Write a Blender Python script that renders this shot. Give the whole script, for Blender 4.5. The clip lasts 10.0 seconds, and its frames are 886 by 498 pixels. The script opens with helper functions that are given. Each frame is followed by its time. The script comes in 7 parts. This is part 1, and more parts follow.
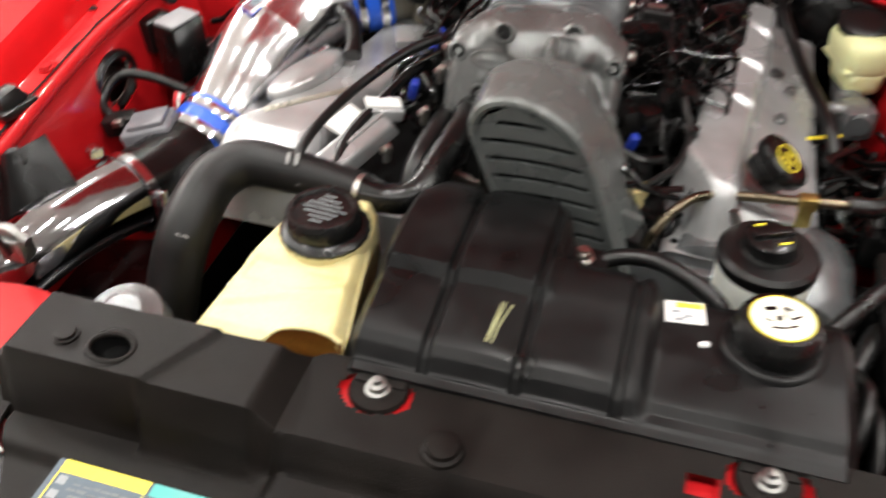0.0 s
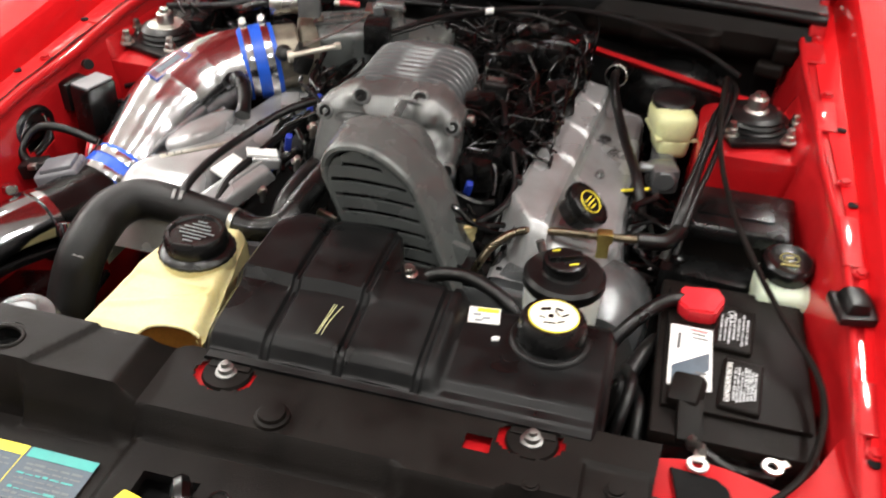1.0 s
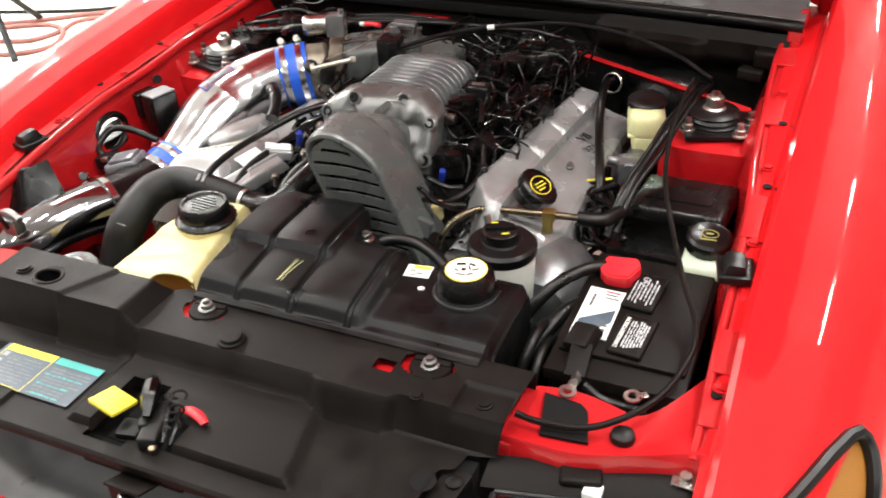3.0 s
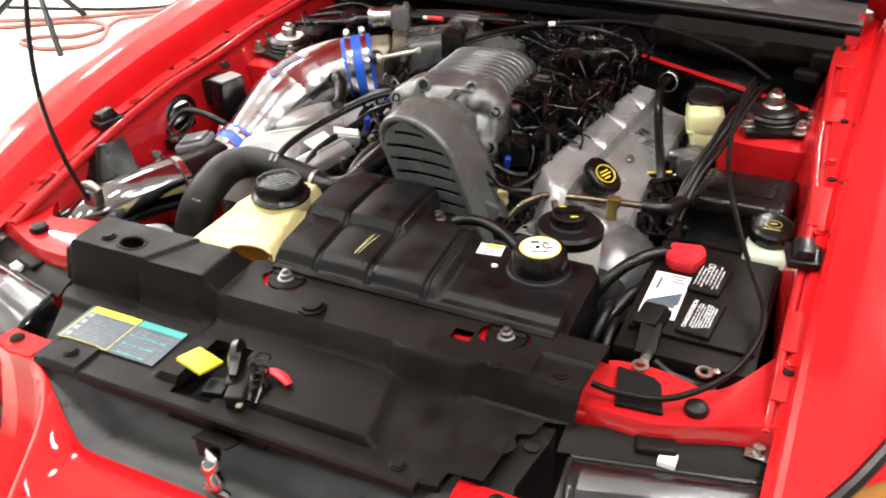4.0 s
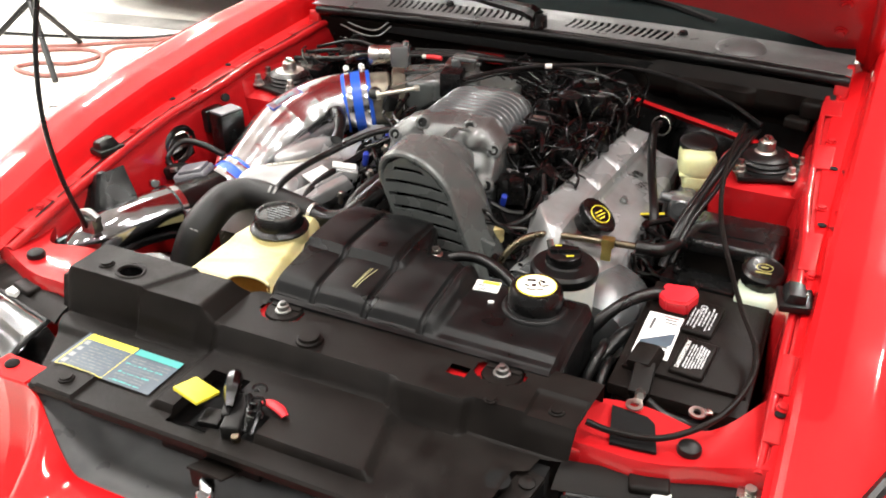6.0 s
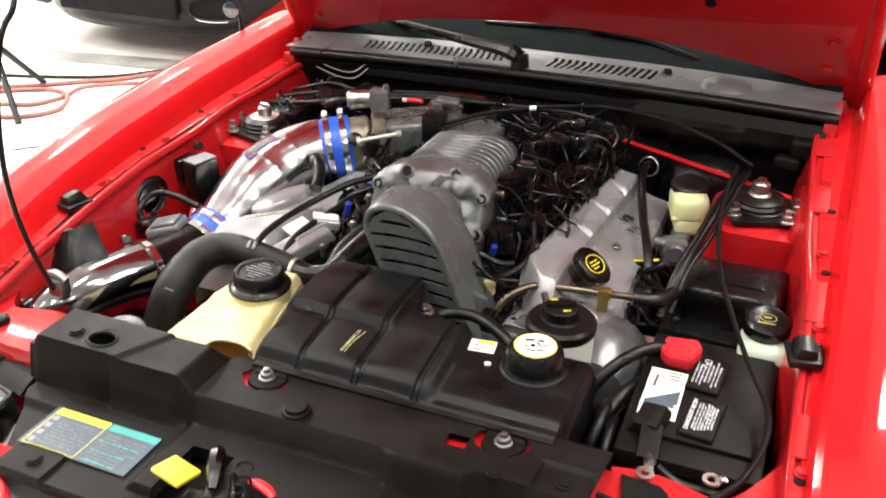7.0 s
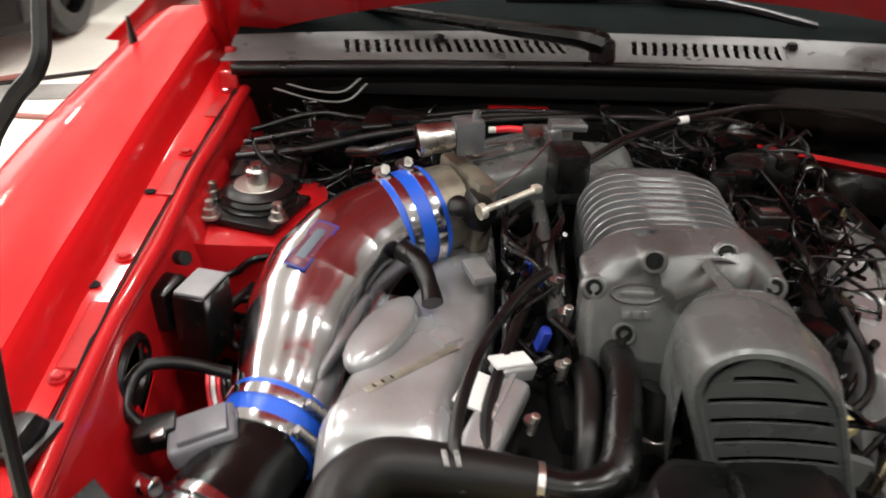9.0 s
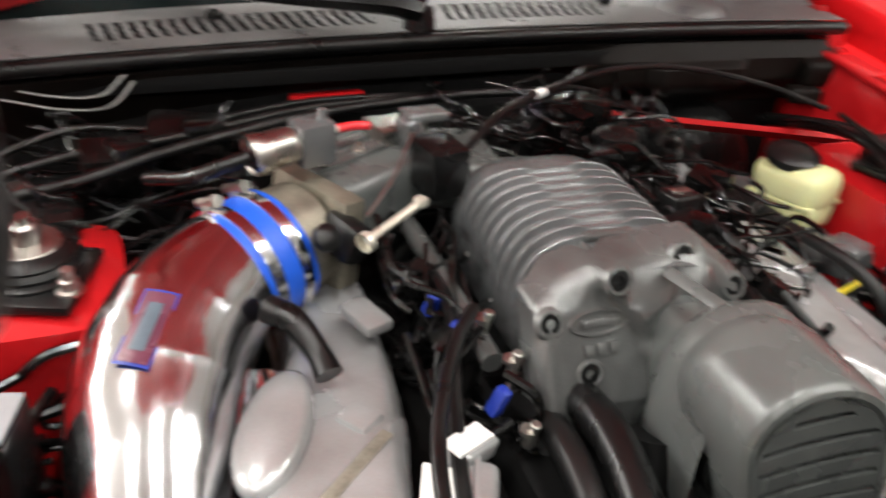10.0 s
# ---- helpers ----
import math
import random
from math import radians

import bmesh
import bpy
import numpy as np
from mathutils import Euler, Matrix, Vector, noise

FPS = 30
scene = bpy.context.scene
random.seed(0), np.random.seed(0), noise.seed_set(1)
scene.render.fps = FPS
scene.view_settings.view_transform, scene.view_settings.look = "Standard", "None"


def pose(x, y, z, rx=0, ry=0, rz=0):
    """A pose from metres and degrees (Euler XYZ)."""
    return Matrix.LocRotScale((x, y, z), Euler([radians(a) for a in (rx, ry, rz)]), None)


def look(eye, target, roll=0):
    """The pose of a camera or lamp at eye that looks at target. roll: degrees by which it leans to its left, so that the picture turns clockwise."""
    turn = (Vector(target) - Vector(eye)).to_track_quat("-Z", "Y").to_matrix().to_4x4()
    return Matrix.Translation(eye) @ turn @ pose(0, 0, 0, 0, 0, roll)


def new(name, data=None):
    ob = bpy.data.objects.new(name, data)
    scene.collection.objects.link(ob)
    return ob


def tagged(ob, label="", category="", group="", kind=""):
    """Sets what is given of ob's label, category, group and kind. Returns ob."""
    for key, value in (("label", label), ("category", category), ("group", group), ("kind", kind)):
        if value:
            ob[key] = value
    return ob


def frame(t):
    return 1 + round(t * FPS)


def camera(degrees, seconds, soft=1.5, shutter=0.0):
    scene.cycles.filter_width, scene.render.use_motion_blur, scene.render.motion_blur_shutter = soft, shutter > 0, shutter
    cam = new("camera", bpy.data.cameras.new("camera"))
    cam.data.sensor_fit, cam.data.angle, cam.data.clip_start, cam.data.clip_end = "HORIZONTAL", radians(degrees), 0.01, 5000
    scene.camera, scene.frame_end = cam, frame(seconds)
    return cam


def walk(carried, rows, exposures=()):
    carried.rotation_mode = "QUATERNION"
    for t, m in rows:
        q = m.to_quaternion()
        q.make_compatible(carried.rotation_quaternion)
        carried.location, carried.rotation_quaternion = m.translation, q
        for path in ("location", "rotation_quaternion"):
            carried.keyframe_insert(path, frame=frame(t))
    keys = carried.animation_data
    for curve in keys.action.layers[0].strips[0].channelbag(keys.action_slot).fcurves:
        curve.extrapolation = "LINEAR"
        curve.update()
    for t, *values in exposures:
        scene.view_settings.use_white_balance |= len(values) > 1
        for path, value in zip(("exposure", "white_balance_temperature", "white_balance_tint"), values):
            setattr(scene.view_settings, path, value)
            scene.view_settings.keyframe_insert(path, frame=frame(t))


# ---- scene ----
cam = camera(53.4, 10.0, soft=1.7, shutter=0.5)
PATH = [
    (0, (0.158, -0.02, 1.416), (-0.28, 1.413, 0.092), -0.3),
    (0.2, (0.213, -0.048, 1.437), (-0.209, 1.436, 0.164), -0.6),
    (0.5, (0.266, -0.092, 1.435), (-0.135, 1.45, 0.226), 0.6),
    (0.8, (0.309, -0.149, 1.459), (-0.063, 1.407, 0.260), 2.2),
    (1, (0.343, -0.181, 1.479), (-0.031, 1.401, 0.314), 2.7),
    (1.2, (0.380, -0.203, 1.491), (-0.026, 1.401, 0.369), 2.6),
    (1.5, (0.459, -0.214, 1.502), (-0.053, 1.377, 0.404), 1.3),
    (1.8, (0.584, -0.195, 1.490), (-0.049, 1.341, 0.376), -1.7),
    (2, (0.657, -0.184, 1.476), (-0.008, 1.329, 0.351), -3.1),
    (2.2, (0.701, -0.188, 1.485), (0.022, 1.316, 0.354), -3.9),
    (2.5, (0.713, -0.233, 1.506), (0.029, 1.282, 0.394), -3.9),
    (2.7, (0.706, -0.266, 1.528), (0.009, 1.246, 0.42), -3.6),
    (4, (0.635, -0.399, 1.507), (-0.114, 1.113, 0.434), -1.8),
    (4.5, (0.621, -0.433, 1.492), (-0.148, 1.051, 0.393), -0.2),
    (5, (0.626, -0.437, 1.499), (-0.154, 1.045, 0.406), 0.1),
    (5.5, (0.626, -0.428, 1.509), (-0.135, 1.096, 0.46), 0.2),
    (7, (0.563, -0.359, 1.522), (-0.124, 1.261, 0.571), 0.0),
    (7.3, (0.502, -0.313, 1.514), (-0.168, 1.321, 0.575), -0.2),
    (7.5, (0.442, -0.263, 1.501), (-0.229, 1.37, 0.562), -0.8),
    (7.7, (0.345, -0.197, 1.466), (-0.326, 1.438, 0.531), -1.3),
    (8, (0.206, -0.087, 1.447), (-0.459, 1.55, 0.509), -2.2),
    (8.2, (0.105, -0.029, 1.431), (-0.495, 1.629, 0.487), -1.6),
    (8.5, (-0.038, 0.045, 1.383), (-0.444, 1.753, 0.425), -0.1),
    (8.7, (-0.145, 0.091, 1.368), (-0.375, 1.823, 0.394), 0.9),
    (9, (-0.252, 0.15, 1.361), (-0.297, 1.885, 0.368), 1.0),
    (9.2, (-0.297, 0.230, 1.343), (-0.262, 1.953, 0.327), 0.0),
    (9.5, (-0.352, 0.325, 1.319), (-0.209, 2.041, 0.302), -0.5),
    (9.7, (-0.360, 0.371, 1.314), (-0.093, 2.066, 0.285), 0.1),
    (10, (-0.418, 0.419, 1.298), (0.21, 2.006, 0.255), 4.2),
]
STOPS = [(0.0, -0.05), (0.5, -0.1), (1.0, -0.2), (2.5, -0.04), (4.5, 0.05), (5.5, 0.1), (7.0, -0.02), (7.5, -0.2), (8.0, -0.42), (8.5, -0.45), (9.0, -0.46), (9.5, -0.45), (10.0, -0.02)]
walk(cam, [(t, look(eye, target, roll)) for t, eye, target, roll in PATH], STOPS)

# ---- light and exposure ----
world = bpy.data.worlds.new("world")
scene.world = world
world.use_nodes = True
world.node_tree.nodes["Background"].inputs[0].default_value = (0.9, 0.95, 1.0, 1)
world.node_tree.nodes["Background"].inputs[1].default_value = 0.02
# short ceiling fixtures: a close row over the engine bay, one in front of the car, wider rows behind it and a brighter
# column added along the west wall to whiten it
LAMPS = [(lx, 0.38, 27) for lx in (-3.9, -2.6, -1.3, 0.0, 1.3, 2.6, 3.9)]
LAMPS += [(lx, ly, 40 if lx > -3 else 95) for lx in (-3.9, -1.3, 1.3) for ly in (1.7, 3.1, 4.6, 6.2)]
LAMPS += [(lx, -1.45, 22) for lx in (-2.6, -1.3, 0.0, 1.3, 2.6)]
# added lamps: they brighten the west wall that the left wing reflects
LAMPS += [(-6.1, ly, 110) for ly in (0.6, 2.6, 4.6, 6.6)]
LAMP_Z = 3.05
for lx, ly, power in LAMPS:
    panel_light = bpy.data.lights.new("ceiling_panel", "AREA")
    panel_light.shape, panel_light.size, panel_light.size_y = "RECTANGLE", 0.055, 0.42
    panel_light.energy, panel_light.color = power, (1.0, 0.97, 0.93)
    holder = new("ceiling_panel", panel_light)
    holder.location = (lx, ly, LAMP_Z - 0.012)

# ---- small builders ----


def fresh():
    return bmesh.new()


def merge(bm, tmp, m=None):
    if m is not None:
        bmesh.ops.transform(tmp, matrix=m, verts=tmp.verts)
    me = bpy.data.meshes.new("tmp")
    tmp.to_mesh(me)
    tmp.free()
    bm.from_mesh(me)
    bpy.data.meshes.remove(me)
    return bm


def box(bm, c, s, bevel=0.003, rot=(0, 0, 0), taper=1.0, seg=2):
    """A rounded box of size s about c; taper narrows its top."""
    tmp = fresh()
    bmesh.ops.create_cube(tmp, size=1)
    for v in tmp.verts:
        k = taper if v.co.z > 0 else 1.0
        v.co = Vector((v.co.x * s[0] * k, v.co.y * s[1] * k, v.co.z * s[2]))
    if bevel:
        bmesh.ops.bevel(tmp, geom=list(tmp.edges), offset=min(bevel, min(s) * 0.45), segments=seg, profile=0.6, affect="EDGES")
    return merge(bm, tmp, pose(*c, *rot))


def lathe(bm, profile, c, axis=(0, 0, 1), n=28, wobble=0.0, teeth=0):
    """A turned shape: profile of (radius, height) along axis from c."""
    q = Vector((0, 0, 1)).rotation_difference(Vector(axis)).to_matrix().to_4x4()
    m = Matrix.Translation(c) @ q
    rings = []
    for r, h in profile:
        if r <= 1e-6:
            rings.append([bm.verts.new(m @ Vector((0, 0, h)))])
        else:
            ring = []
            for i in range(n):
                a = 2 * math.pi * i / n
                k = r * (1 + (wobble if teeth and i % 2 else 0))
                ring.append(bm.verts.new(m @ Vector((k * math.cos(a), k * math.sin(a), h))))
            rings.append(ring)
    for a, b in zip(rings, rings[1:]):
        for i in range(n):
            j = (i + 1) % n
            if len(a) == 1 and len(b) == 1:
                continue
            if len(a) == 1:
                bm.faces.new((a[0], b[i], b[j]))
            elif len(b) == 1:
                bm.faces.new((a[i], a[j], b[0]))
            else:
                bm.faces.new((a[i], a[j], b[j], b[i]))
    return bm


def cyl(bm, p0, p1, r0, r1=None, n=24, edge=0.0):
    p0, p1 = Vector(p0), Vector(p1)
    r1 = r0 if r1 is None else r1
    h = (p1 - p0).length
    e = min(edge, h * 0.4, r0 * 0.5)
    prof = [(0, 0), (r0 - e, 0), (r0, e), (r1, h - e), (r1 - e, h), (0, h)] if e else [(0, 0), (r0, 0), (r1, h), (0, h)]
    return lathe(bm, prof, p0, p1 - p0, n)


def spline(pts, per=6):
    pts = [Vector(p) for p in pts]
    ext = [pts[0] * 2 - pts[1]] + pts + [pts[-1] * 2 - pts[-2]]
    out = []
    for i in range(1, len(ext) - 2):
        a, b, c, d = ext[i - 1:i + 3]
        for k in range(per):
            t = k / per
            out.append(0.5 * ((2 * b) + (c - a) * t + (2 * a - 5 * b + 4 * c - d) * t * t + (3 * b - a - 3 * c + d) * t ** 3))
    return out + [pts[-1]]


def tube(bm, pts, r, n=12, per=6, ribs=0.0, hollow=False):
    """A hose or wire through pts; r may be one radius or one for each point."""
    line = spline(pts, per) if len(pts) > 2 else [Vector(p) for p in pts]
    radii = np.interp(np.linspace(0, 1, len(line)), np.linspace(0, 1, len(r)), r) if isinstance(r, (list, tuple)) else [r] * len(line)
    up, rings = None, []
    for i, p in enumerate(line):
        d = (line[min(i + 1, len(line) - 1)] - line[max(i - 1, 0)]).normalized()
        if up is None:
            up = d.orthogonal().normalized()
        up = (up - d * up.dot(d)).normalized()
        side = d.cross(up)
        k = float(radii[i]) * (1 + (ribs if i % 2 else 0))
        rings.append([bm.verts.new(p + k * (math.cos(2 * math.pi * j / n) * up + math.sin(2 * math.pi * j / n) * side)) for j in range(n)])
    for a, b in zip(rings, rings[1:]):
        for j in range(n):
            bm.faces.new((a[j], a[(j + 1) % n], b[(j + 1) % n], b[j]))
    if not hollow:
        bm.faces.new(rings[0][::-1])
        bm.faces.new(rings[-1])
    return bm


def sheet(bm, us, vs, f, thick=0.0, skip=None):
    """A surface f(u, v) -> point over the values us and vs, with cells left out where skip(u, v) holds."""
    g = [[bm.verts.new(f(u, v)) for v in vs] for u in us]
    made = []
    for i in range(len(us) - 1):
        for j in range(len(vs) - 1):
            if skip and skip((us[i] + us[i + 1]) / 2, (vs[j] + vs[j + 1]) / 2):
                continue
            made.append(bm.faces.new((g[i][j], g[i + 1][j], g[i + 1][j + 1], g[i][j + 1])))
    if thick:
        bmesh.ops.recalc_face_normals(bm, faces=made)
        bmesh.ops.solidify(bm, geom=made, thickness=thick)
    loose = [v for v in bm.verts if not v.link_faces]
    bmesh.ops.delete(bm, geom=loose, context="VERTS")
    return bm


def span(a, b, n):
    return [a + (b - a) * i / n for i in range(n + 1)]


def steps(x, a, b):
    """A smooth rise from 0 at a to 1 at b."""
    t = min(1, max(0, (x - a) / (b - a)))
    return t * t * (3 - 2 * t)


def thing(name, base, label, category, group="", kind=""):
    ob = new(name)
    ob.empty_display_size = 0.05
    ob.location = base
    return tagged(ob, label, category, group, kind)


def link(name, bm, material, smooth=38):
    me = bpy.data.meshes.new(name)
    bmesh.ops.recalc_face_normals(bm, faces=bm.faces)
    bm.to_mesh(me)
    bm.free()
    me.materials.append(material)
    me.polygons.foreach_set("use_smooth", [True] * len(me.polygons))
    me.set_sharp_from_angle(angle=radians(smooth))
    return new(name, me)


def part(name, bm, material, parent, label="", smooth=38):
    ob = link(name, bm, material, smooth)
    ob.parent = parent
    ob.matrix_parent_inverse = Matrix.Translation(-parent.location) if parent.parent is None else Matrix.Identity(4)
    return tagged(ob, label)


def single(name, bm, material, label, category, group="", kind="", smooth=38):
    return tagged(link(name, bm, material, smooth), label, category, group, kind)


def words(name, text, size, m, material, parent, depth=0.0004):
    cu = bpy.data.curves.new(name, "FONT")
    cu.body, cu.size, cu.extrude, cu.align_x, cu.align_y = text, size, depth, "CENTER", "CENTER"
    tmp = bpy.data.objects.new(name, cu)
    scene.collection.objects.link(tmp)
    me = bpy.data.meshes.new_from_object(tmp.evaluated_get(bpy.context.evaluated_depsgraph_get()))
    bpy.data.objects.remove(tmp)
    me.transform(m)
    me.materials.clear()
    me.materials.append(material)
    ob = new(name, me)
    ob.parent = parent
    ob.matrix_parent_inverse = Matrix.Translation(-parent.location) if parent.parent is None else Matrix.Identity(4)
    return ob


# ---- materials ----


def mat(name, color, rough=0.5, metal=0.0, vary=0.12, scale=18.0, bump=0.1, grain=240.0, coat=0.0, spread=0.12, dirt=None, spec=0.5, trans=0.0, sub=0.0):
    """A surface with blotches at one scale and grain at another, both in metres of the place."""
    m = bpy.data.materials.new(name)
    m.use_nodes = True
    nt = m.node_tree
    b = nt.nodes["Principled BSDF"]
    b.inputs["Metallic"].default_value = metal
    b.inputs["Specular IOR Level"].default_value = spec
    b.inputs["Coat Weight"].default_value = coat
    b.inputs["Coat Roughness"].default_value = 0.06
    b.inputs["Transmission Weight"].default_value = trans
    if sub:
        b.inputs["Subsurface Weight"].default_value = sub
        b.inputs["Subsurface Radius"].default_value = (0.02, 0.015, 0.008)
    at = nt.nodes.new("ShaderNodeNewGeometry")
    big, fine = nt.nodes.new("ShaderNodeTexNoise"), nt.nodes.new("ShaderNodeTexNoise")
    for nd, s, d in ((big, scale, 4), (fine, grain, 3)):
        nd.inputs["Scale"].default_value, nd.inputs["Detail"].default_value = s, d
        nt.links.new(at.outputs["Position"], nd.inputs["Vector"])
    ramp = nt.nodes.new("ShaderNodeValToRGB")
    lo = tuple(c * (1 - vary) for c in color) if dirt is None else dirt
    hi = tuple(min(1, c * (1 + vary * 0.6)) for c in color)
    ramp.color_ramp.elements[0].position, ramp.color_ramp.elements[1].position = 0.3, 0.62
    ramp.color_ramp.elements[0].color, ramp.color_ramp.elements[1].color = (*lo, 1), (*hi, 1)
    nt.links.new(big.outputs["Fac"], ramp.inputs["Fac"])
    mix = nt.nodes.new("ShaderNodeMix")
    mix.data_type, mix.blend_type = "RGBA", "MULTIPLY"
    mix.inputs[0].default_value = min(1, vary * 1.5)
    nt.links.new(ramp.outputs["Color"], mix.inputs[6])
    nt.links.new(fine.outputs["Fac"], mix.inputs[7])
    nt.links.new(mix.outputs[2], b.inputs["Base Color"])
    rr = nt.nodes.new("ShaderNodeMapRange")
    rr.inputs[1].default_value, rr.inputs[2].default_value = 0.3, 0.7
    rr.inputs[3].default_value, rr.inputs[4].default_value = max(0.01, rough - spread * rough), min(1, rough + spread)
    nt.links.new(big.outputs["Fac"], rr.inputs[0])
    nt.links.new(rr.outputs[0], b.inputs["Roughness"])
    if bump:
        bp = nt.nodes.new("ShaderNodeBump")
        bp.inputs["Strength"].default_value, bp.inputs["Distance"].default_value = bump, 0.002
        nt.links.new(fine.outputs["Fac"], bp.inputs["Height"])
        nt.links.new(bp.outputs[0], b.inputs["Normal"])
    return m


M_red = mat("red_paint", (0.62, 0.008, 0.011), 0.50, vary=0.05, bump=0.004, coat=1.0, spread=0.05, spec=0.05)
# the car's red again, darkened to carry the shade inside the bay
M_redin = mat("red_paint_inner_shaded", (0.46, 0.008, 0.011), 0.42, vary=0.10, scale=14, bump=0.03, grain=160, coat=1.0, spread=0.2, spec=0.15)
M_plastic = mat("black_plastic", (0.0085, 0.0066, 0.0055), 0.42, vary=0.4, bump=0.28, grain=700, spread=0.16, spec=0.13)
M_gloss = mat("black_gloss_plastic", (0.0055, 0.0055, 0.0055), 0.20, vary=0.3, bump=0.06, grain=500, spec=0.38)
M_rubber = mat("black_rubber", (0.0055, 0.0055, 0.0055), 0.29, vary=0.3, bump=0.10, grain=500, spec=0.36)
# one matt near-black for hidden parts, backings, holes and gaps
M_dark = mat("near_black_matt", (0.0035, 0.0035, 0.0035), 0.75, vary=0.4, bump=0.3, grain=120, spec=0.2)
M_chrome = mat("polished_aluminium", (0.68, 0.68, 0.70), 0.12, 1.0, vary=0.03, bump=1.0, grain=11, spread=0.05)
M_cast = mat("cast_aluminium", (0.24, 0.25, 0.255), 0.15, 0.62, vary=0.2, bump=0.22, grain=700, spread=0.12)
M_castdark = mat("grey_cast_aluminium", (0.165, 0.173, 0.170), 0.16, 0.55, vary=0.2, bump=0.25, grain=600, spread=0.14, dirt=(0.13, 0.13, 0.127))
M_guard = mat("grey_satin_paint", (0.116, 0.125, 0.121), 0.24, 0.20, vary=0.12, bump=0.1, grain=700)
M_cover = mat("silver_satin_metal", (0.45, 0.46, 0.465), 0.21, 0.46, vary=0.12, scale=11, bump=0.05, grain=400, spread=0.12, dirt=(0.34, 0.34, 0.335))
M_tan = mat("translucent_tan_plastic", (0.68, 0.61, 0.32), 0.4, vary=0.14, scale=9, bump=0.05, grain=200, sub=0.25, dirt=(0.60, 0.51, 0.23))
M_white = mat("white_plastic", (0.72, 0.74, 0.68), 0.4, vary=0.1, bump=0.04, sub=0.2)
M_green = mat("pale_green_plastic", (0.60, 0.70, 0.55), 0.4, vary=0.1, bump=0.04, sub=0.2)
M_label = mat("paper_label", (0.82, 0.82, 0.80), 0.45, vary=0.05, bump=0.02)
M_blue = mat("blue_silicone", (0.012, 0.10, 0.62), 0.34, vary=0.12, bump=0.05)
M_bluedark = mat("dark_blue_plastic", (0.008, 0.03, 0.30), 0.4, vary=0.15)
M_yellow = mat("yellow_print", (0.85, 0.72, 0.05), 0.4, vary=0.06, bump=0.01)
M_teal = mat("teal_print", (0.05, 0.36, 0.33), 0.4, vary=0.1, bump=0.01)
M_navy = mat("slate_print", (0.07, 0.10, 0.13), 0.4, vary=0.2, bump=0.01)
M_steel = mat("zinc_steel", (0.58, 0.56, 0.52), 0.28, 1.0, vary=0.2, bump=0.08)
M_brass = mat("gold_zinc", (0.50, 0.40, 0.13), 0.3, 1.0, vary=0.2, bump=0.08)
M_pipe = mat("stained_steel_pipe", (0.17, 0.14, 0.095), 0.26, 1.0, vary=0.3, scale=40, bump=0.1)
M_redplastic = mat("red_plastic", (0.70, 0.02, 0.03), 0.36, vary=0.08, bump=0.04)
M_concrete = mat("pale_concrete", (0.78, 0.76, 0.69), 0.5, vary=0.14, scale=1.6, bump=0.1, grain=40, spread=0.2, dirt=(0.68, 0.65, 0.57))
M_wall = mat("white_wall", (0.66, 0.66, 0.65), 0.7, vary=0.08, scale=2, bump=0.05, grain=60)
# dark on purpose: keeps the unseen south wall from bouncing light
M_lowbounce = mat("dark_low_bounce_paint", (0.16, 0.16, 0.165), 0.6, vary=0.08, scale=2, bump=0.05, grain=60)
M_ceiling = mat("ceiling_boards", (0.46, 0.46, 0.455), 0.8, vary=0.06, scale=2, bump=0.05, grain=60)
M_blackpaint = mat("black_car_paint", (0.0035, 0.0035, 0.004), 0.40, vary=0.2, bump=0.01, coat=0.12, spec=0.22)
M_hosered = mat("dusty_red_hose", (0.30, 0.12, 0.10), 0.6, vary=0.2, bump=0.1)
M_amber = mat("amber_lens", (0.55, 0.24, 0.05), 0.15, vary=0.05, bump=0.0, trans=0.4)
M_glass = mat("clear_lens", (0.96, 0.97, 0.97), 0.03, vary=0.01, bump=0.0, trans=1.0, spread=0.02)
M_screen = mat("dark_windscreen", (0.010, 0.014, 0.014), 0.05, vary=0.1, bump=0.0, spread=0.02, spec=0.10)
M_cowl = mat("grey_weathered_and_lit_plastic", (0.155, 0.155, 0.155), 0.30, vary=0.2, bump=0.2, grain=900)
M_dullzinc = mat("dull_zinc", (0.30, 0.30, 0.29), 0.4, 1.0, vary=0.25, bump=0.1)
M_bezel = mat("satin_chrome", (0.20, 0.20, 0.21), 0.16, 1.0, vary=0.08, bump=0.01, grain=60)
# polished aluminium darkened in its colour for the dark surroundings it mirrors
M_elbow = mat("polished_aluminium_dark_reflection", (0.40, 0.395, 0.41), 0.08, 1.0, vary=0.05, bump=0.25, grain=16, spread=0.03)
M_darkchrome = mat("smoked_chrome", (0.16, 0.16, 0.17), 0.12, 1.0, vary=0.2, bump=0.02, grain=60)
M_tank = mat("dark_satin_plastic", (0.0056, 0.0057, 0.0058), 0.30, vary=0.35, bump=0.10, grain=700, spread=0.2, spec=0.22)
M_straw = mat("straw_yellow_plastic", (0.66, 0.67, 0.36), 0.35, vary=0.12, scale=14, bump=0.03, sub=0.2)
M_loom = mat("taped_loom", (0.0036, 0.0034, 0.0034), 0.13, vary=0.4, bump=0.08, grain=300, spread=0.2, spec=0.42)
M_hose = mat("dull_rubber", (0.0060, 0.0058, 0.0056), 0.40, vary=0.35, scale=18, bump=0.12, grain=400, spec=0.28)
M_faded_yellow = mat("faded_yellow_print", (0.34, 0.29, 0.06), 0.5, vary=0.3, scale=200, bump=0.0)
M_dim = mat("dim_ink", (0.15, 0.17, 0.18), 0.45, vary=0.2, scale=150, bump=0.0)
